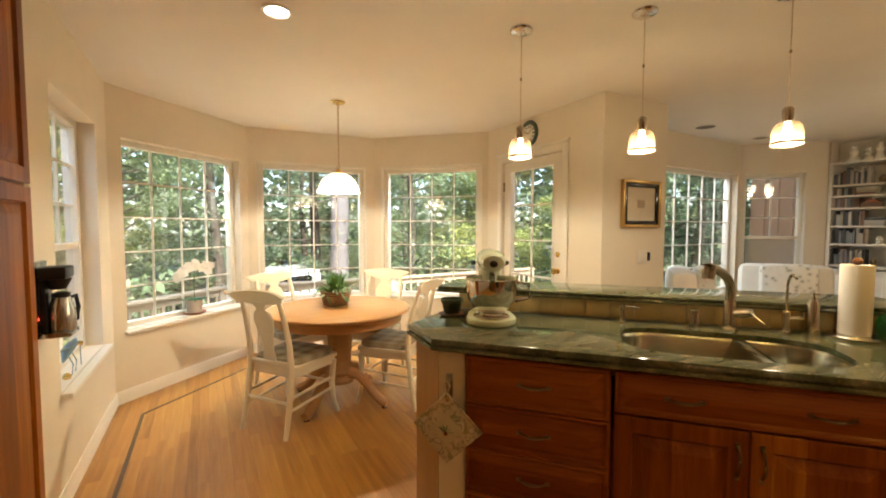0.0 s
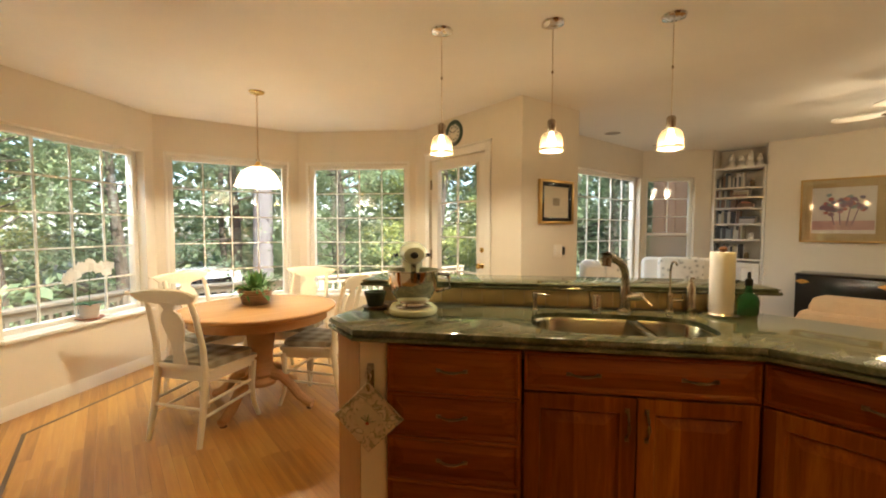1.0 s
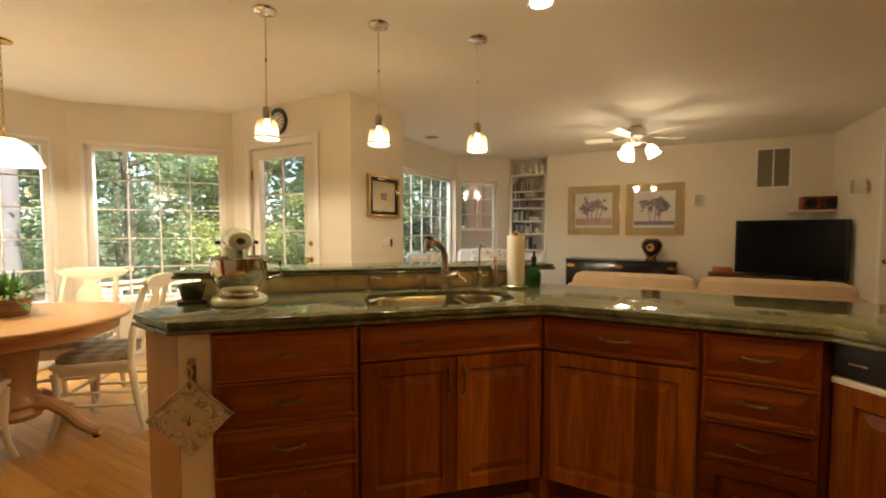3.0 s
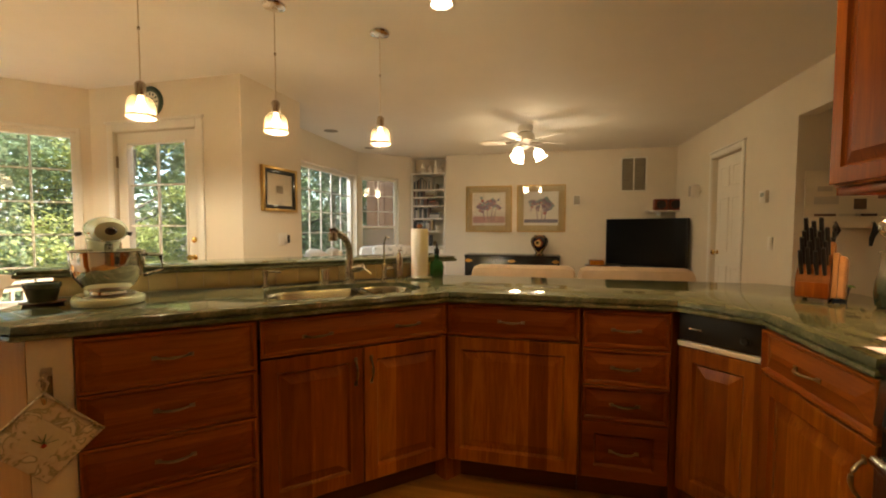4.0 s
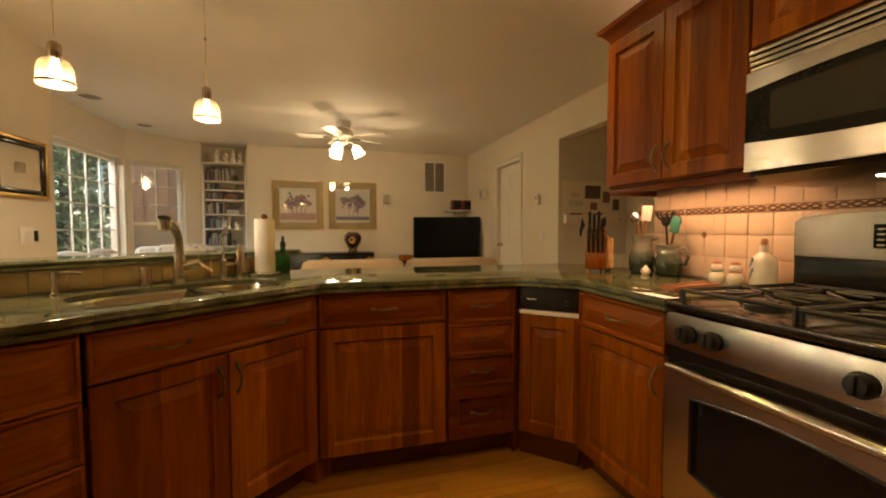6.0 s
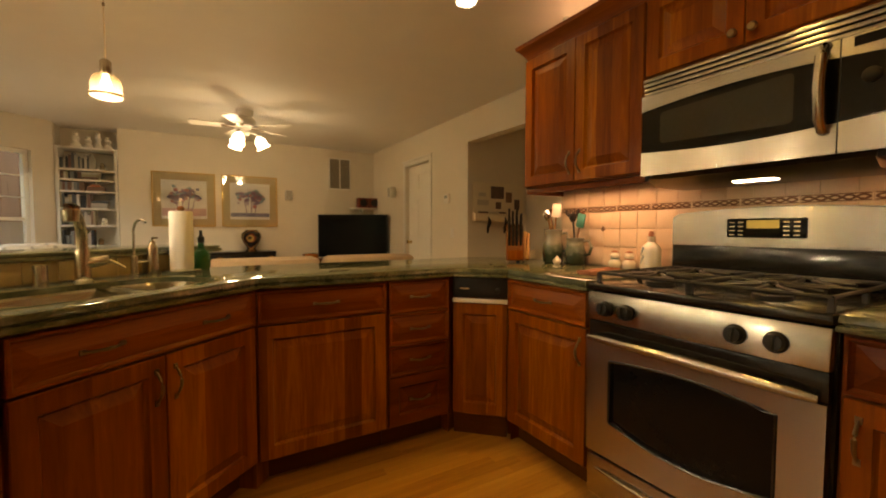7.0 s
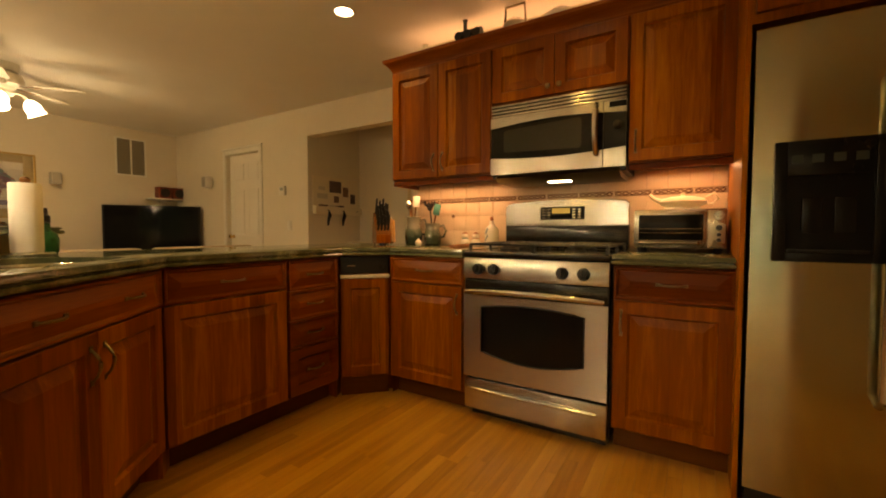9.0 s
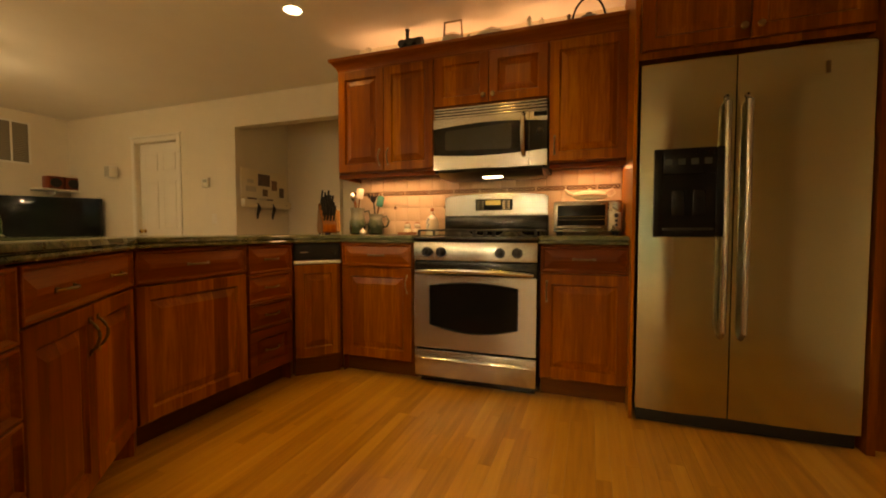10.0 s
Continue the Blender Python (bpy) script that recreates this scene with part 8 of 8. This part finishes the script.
for a, b in zip(RAILPTS, RAILPTS[1:]):
    a, b = Vector(a), Vector(b)
    L, ang = (b - a).length, math.degrees(math.atan2(b.y - a.y, b.x - a.x))
    rl = thing("deck_railing", "cedar deck railing with square balusters", "railing", "railings of the deck", at=pose(a.x, a.y, 0, 0, 0, ang))
    part("cap_rail", box(0, L, -0.07, 0.07, 0.47, 0.51, 0.006), M_RAIL, rl)
    part("top_rail", box(0, L, -0.02, 0.02, 0.38, 0.469), M_RAIL, rl)
    part("bottom_rail", box(0, L, -0.02, 0.02, DZ + 0.06, DZ + 0.13), M_RAIL, rl)
    n = int(L / 0.135)
    for k in range(1, n):
        part("baluster", box(L * k / n - 0.019, L * k / n + 0.019, -0.019, 0.019, DZ + 0.131, 0.3795), M_RAIL, rl)
    for x in (0.05, L - 0.05):
        part("post", box(x - 0.045, x + 0.045, -0.045, 0.045, -1.25, 0.4695, 0.004), M_RAIL, rl)


def tree(x, y, h, spread, leafmat, seed, trunk=0.16, n=3400, low=0.18, leaf=0.14):
    """A tapered trunk with limbs, and a crown of many small leaves in clumps with gaps between."""
    rr = random.Random(seed)
    t = thing("tree", "leafy woodland tree with a grey trunk", "tree", "trees outside", at=pose(x, y, -1.35))
    path = [(0, 0, 0)]
    for k in range(1, 7):
        path.append((path[-1][0] + rr.uniform(-0.12, 0.12), path[-1][1] + rr.uniform(-0.12, 0.12), h * k / 6.5))
    part("trunk", tube(path, [trunk * (1 - 0.13 * k) for k in range(7)], 10), M_BARK, t, "grey bark trunk")
    clumps = []
    for k in range(26):
        u = low + (0.98 - low) * (k + rr.random()) / 26
        i = min(5, int(u * 6.5))
        base = Vector(path[i]).lerp(Vector(path[i + 1]), min(1, u * 6.5 - i))
        a, r = rr.uniform(0, 2 * math.pi), spread * rr.uniform(0.45, 1.0) * math.sqrt(max(0.08, 1 - (u - 0.1) ** 2))
        tip = base + Vector((r * math.cos(a), r * math.sin(a), rr.uniform(-0.3, 0.7)))
        part("limb", tube([base, base.lerp(tip, 0.5) + Vector((0, 0, 0.15)), tip], [trunk * 0.20, trunk * 0.10, 0.006], 6), M_BARK, t)
        for q in range(3):
            clumps.append((base.lerp(tip, rr.uniform(0.55, 1.05)), rr.uniform(0.30, 0.75)))
    verts, faces = [], []
    for k in range(n):
        c, cr = rr.choice(clumps)
        d = Vector((rr.gauss(0, 1), rr.gauss(0, 1), rr.gauss(0, 0.6))) * cr * 0.55
        p = c + d
        e1 = Vector((rr.gauss(0, 1), rr.gauss(0, 1), rr.gauss(0, 0.5))).normalized()
        e2 = e1.cross(Vector((rr.gauss(0, 0.6), rr.gauss(0, 0.6), 1))).normalized()
        s = leaf * rr.uniform(0.6, 1.3)
        j = len(verts)
        verts += [p - e1 * s * 0.6, p + e2 * s * 0.28, p + e1 * s * 0.6, p - e2 * s * 0.28]
        faces.append((j, j + 1, j + 2, j + 3))
    me = bpy.data.meshes.new("crown")
    me.from_pydata([tuple(v) for v in verts], [], faces)
    me.materials.append(leafmat)
    c = new("crown", me)
    c.parent = t
    tagged(c, "crown of many small leaves", kind="stuff")
    return t


# leaf colours paled for outdoor haze; L_SUN has sunlight painted in, brighter and yellower
L_SUN = leaves("maple_leaf_painted_sunlit", (0.26, 0.31, 0.08), (0.55, 0.58, 0.22), 0.5)
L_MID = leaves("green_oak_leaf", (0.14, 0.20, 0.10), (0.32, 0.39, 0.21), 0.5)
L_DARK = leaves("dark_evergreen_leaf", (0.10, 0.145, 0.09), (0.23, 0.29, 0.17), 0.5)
rt = random.Random(21)
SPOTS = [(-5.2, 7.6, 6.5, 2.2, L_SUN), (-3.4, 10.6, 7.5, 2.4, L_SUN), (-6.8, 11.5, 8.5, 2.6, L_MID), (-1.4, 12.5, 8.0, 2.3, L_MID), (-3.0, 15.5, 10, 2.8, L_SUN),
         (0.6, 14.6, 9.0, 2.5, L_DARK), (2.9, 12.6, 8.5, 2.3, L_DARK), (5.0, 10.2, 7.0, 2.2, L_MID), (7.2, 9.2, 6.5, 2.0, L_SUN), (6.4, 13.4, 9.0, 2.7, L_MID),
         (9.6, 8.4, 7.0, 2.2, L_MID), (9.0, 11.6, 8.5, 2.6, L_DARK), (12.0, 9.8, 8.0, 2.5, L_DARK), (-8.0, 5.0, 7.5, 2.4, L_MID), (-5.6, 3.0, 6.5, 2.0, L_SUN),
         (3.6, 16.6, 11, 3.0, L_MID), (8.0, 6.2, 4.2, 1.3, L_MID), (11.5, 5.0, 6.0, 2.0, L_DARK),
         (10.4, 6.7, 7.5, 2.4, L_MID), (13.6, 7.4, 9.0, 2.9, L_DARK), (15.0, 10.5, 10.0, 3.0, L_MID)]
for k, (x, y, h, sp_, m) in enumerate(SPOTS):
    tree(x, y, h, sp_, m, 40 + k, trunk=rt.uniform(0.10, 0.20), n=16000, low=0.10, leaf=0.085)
tk_ = tube([(3.00, 10.2, -1.35), (3.05, 10.2, 2.0), (3.02, 10.25, 6.0), (3.10, 10.2, 11.0)], [0.24, 0.21, 0.18, 0.12], 14)
tt = thing("tree", "tall bare grey tree trunk near the deck", "tree", "trees outside")
part("trunk", tk_, plain("pale_grey_bark", (0.13, 0.115, 0.11), 0.95, 0, 0.3, 6, 0.8), tt, "pale grey trunk")
# far woods behind all
rr = random.Random(9)
verts, faces = [], []
for k in range(100000):
    a = rr.uniform(radians(5), radians(205))
    r = rr.uniform(17, 26)
    p = Vector((1 + r * math.cos(a), 3 + r * math.sin(a), -1.3 + 13 * rr.random() ** 0.9))
    e1 = Vector((rr.gauss(0, 1), rr.gauss(0, 1), rr.gauss(0, 0.6))).normalized()
    e2 = e1.cross(Vector((rr.gauss(0, 0.6), rr.gauss(0, 0.6), 1))).normalized()
    s = rr.uniform(0.22, 0.50)
    j = len(verts)
    verts += [p - e1 * s * 0.6, p + e2 * s * 0.35, p + e1 * s * 0.6, p - e2 * s * 0.35]
    faces.append((j, j + 1, j + 2, j + 3))
me = bpy.data.meshes.new("far_woods")
me.from_pydata([tuple(v) for v in verts], [], faces)
me.materials.append(L_MID)
tagged(new("far_woods", me), "far woods of dense dark green leaves", "woods", kind="stuff")
# undergrowth
verts, faces = [], []
for k in range(16000):
    a, r = rr.uniform(radians(0), radians(200)), rr.uniform(6.5, 16)
    p = Vector((1.5 + r * math.cos(a), 2.5 + r * math.sin(a), -1.3 + 1.7 * rr.random() ** 1.5))
    if p.y < 7.6 and -3.2 < p.x < 6.8 or (-0.5 < p.x < 4.4 and p.y < 13.6):
        continue
    e1 = Vector((rr.gauss(0, 1), rr.gauss(0, 1), rr.gauss(0, 0.6))).normalized()
    e2 = e1.cross(Vector((rr.gauss(0, 0.6), rr.gauss(0, 0.6), 1))).normalized()
    s = rr.uniform(0.10, 0.26)
    j = len(verts)
    verts += [p - e1 * s * 0.6, p + e2 * s * 0.3, p + e1 * s * 0.6, p - e2 * s * 0.3]
    faces.append((j, j + 1, j + 2, j + 3))
me = bpy.data.meshes.new("undergrowth")
me.from_pydata([tuple(v) for v in verts], [], faces)
me.materials.append(L_MID)
tagged(new("undergrowth", me), "leafy undergrowth below the trees", "undergrowth", kind="stuff")

# parked white pickup
M_CARPAINT = plain("white_car_paint", (0.80, 0.80, 0.80), 0.15, 0, 0.02, coat=0.6, bumpy=0)
car = thing("pickup_truck", "white pickup truck parked below the deck", "pickup truck", at=pose(2.1, 11.6, -1.3, 0, 0, 12))
part("body", box(-1.6, 1.6, -0.88, 0.88, 0.42, 0.98, 0.08), M_CARPAINT, car)
part("cab", prism(rounded([(-1.1, -0.78), (0.5, -0.78), (0.5, 0.78), (-1.1, 0.78)], 0.12), 0.981, 1.62, 0.10), M_CARPAINT, car)
part("side_glass", box(-0.85, 0.25, -0.795, -0.775, 1.10, 1.48, 0.01), M_BLKGLASS, car)
part("rear_glass", box(0.495, 0.512, -0.6, 0.6, 1.12, 1.48, 0.004), M_BLKGLASS, car)
for x in (-1.0, 1.0):
    for s in (-1, 1):
        wl = part("wheel", rot_x(lathe([(0.2, -0.1), (0.32, -0.1), (0.34, -0.06), (0.34, 0.06), (0.32, 0.1), (0.2, 0.1)], 24), 90), M_BLKPLASTIC, car, "black tyre", pose(x, s * 0.82, 0.34))
        part("rim", rot_x(lathe([(0, -0.07), (0.19, -0.085), (0.2, 0.085), (0, 0.07)], 18), 90), M_STEEL, wl)
for s in (-1, 1):
    part("tail_light", box(1.58, 1.612, s * 0.66, s * 0.82, 0.70, 0.90, 0.01), plain("red_lens", (0.4, 0.02, 0.02), 0.2), car, "red tail light")
# neighbour's brown wall
nw = thing("neighbour_house", "brown board-sided house wall beyond the garden", "house")
M_SIDING = wood("brown_siding", (0.16, 0.085, 0.045), (0.25, 0.14, 0.075), (0.34, 0.20, 0.115), along=2, stave=0.2, rough=0.8)
part("wall", box(9.1, 13.0, 2.4, 4.1, -1.3, 3.6), M_SIDING, nw)
part("roof", prism([(8.9, 2.2), (13.2, 2.2), (13.2, 4.3), (8.9, 4.3)], 3.601, 3.75), M_DARKWOOD, nw)
for k in range(8):
    part("siding_board", box(9.075, 9.0995, 2.4 + 0.21 * k, 2.4 + 0.21 * k + 0.16, -1.3, 3.59), M_SIDING, nw)

# ---- oak strip floor ----
BWD = 0.0572
fl = thing("floor", "honey oak strip floor with a dark inlay line", "floor", kind="structure")
rf = random.Random(4)
cache, joined = {}, bmesh.new()
count = 0
x = -1.50
while x < 7.2:
    y = -3.4 + rf.uniform(-0.9, 0.0)
    while y < 5.3:
        ln = rf.choice((0.6, 0.8, 1.0, 1.3))
        y2 = min(y + ln, 5.35)
        near = -0.30 < x < 2.0 and y2 > -0.75 and y < 3.3 and count < 300 and y2 - y > 0.1
        if near:
            key = round(y2 - y, 3)
            if key not in cache:
                h = key / 2
                cache[key] = mesh_of("floor_strip", box(-h + 0.0003, h - 0.0003, -BWD / 2 + 0.0004, BWD / 2 - 0.0004, -0.011, 0.0), M_OAK)
            s = new("floor_strip", cache[key])
            s.parent = fl
            s.matrix_basis = pose(x + BWD / 2, (y + y2) / 2, 0, 0, 0, 90)
            count += 1
        else:
            add_box(joined, y + 0.0003, y2 - 0.0003, -(x + BWD - 0.0004), -(x + 0.0004), -0.011, 0.0)
        y = y2
    x += BWD
tagged(part("floor_strips", joined, M_OAK, fl, "", pose(0, 0, 0, 0, 0, 90)), kind="stuff")
# inlay line that follows the bay
INL = [(-0.205, 2.60), (-0.205, 3.93), (0.60, 4.70), (1.90, 4.66), (2.62, 3.95), (2.70, 2.9)]
for a, b in zip(INL, INL[1:]):
    a, b = Vector(a), Vector(b)
    L, ang = (b - a).length, math.degrees(math.atan2(b.y - a.y, b.x - a.x))
    part("inlay_strip", box(0, L, -0.011, 0.011, -0.004, 0.0022), M_INLAY, fl, "dark walnut inlay", pose(a.x, a.y, 0, 0, 0, ang))
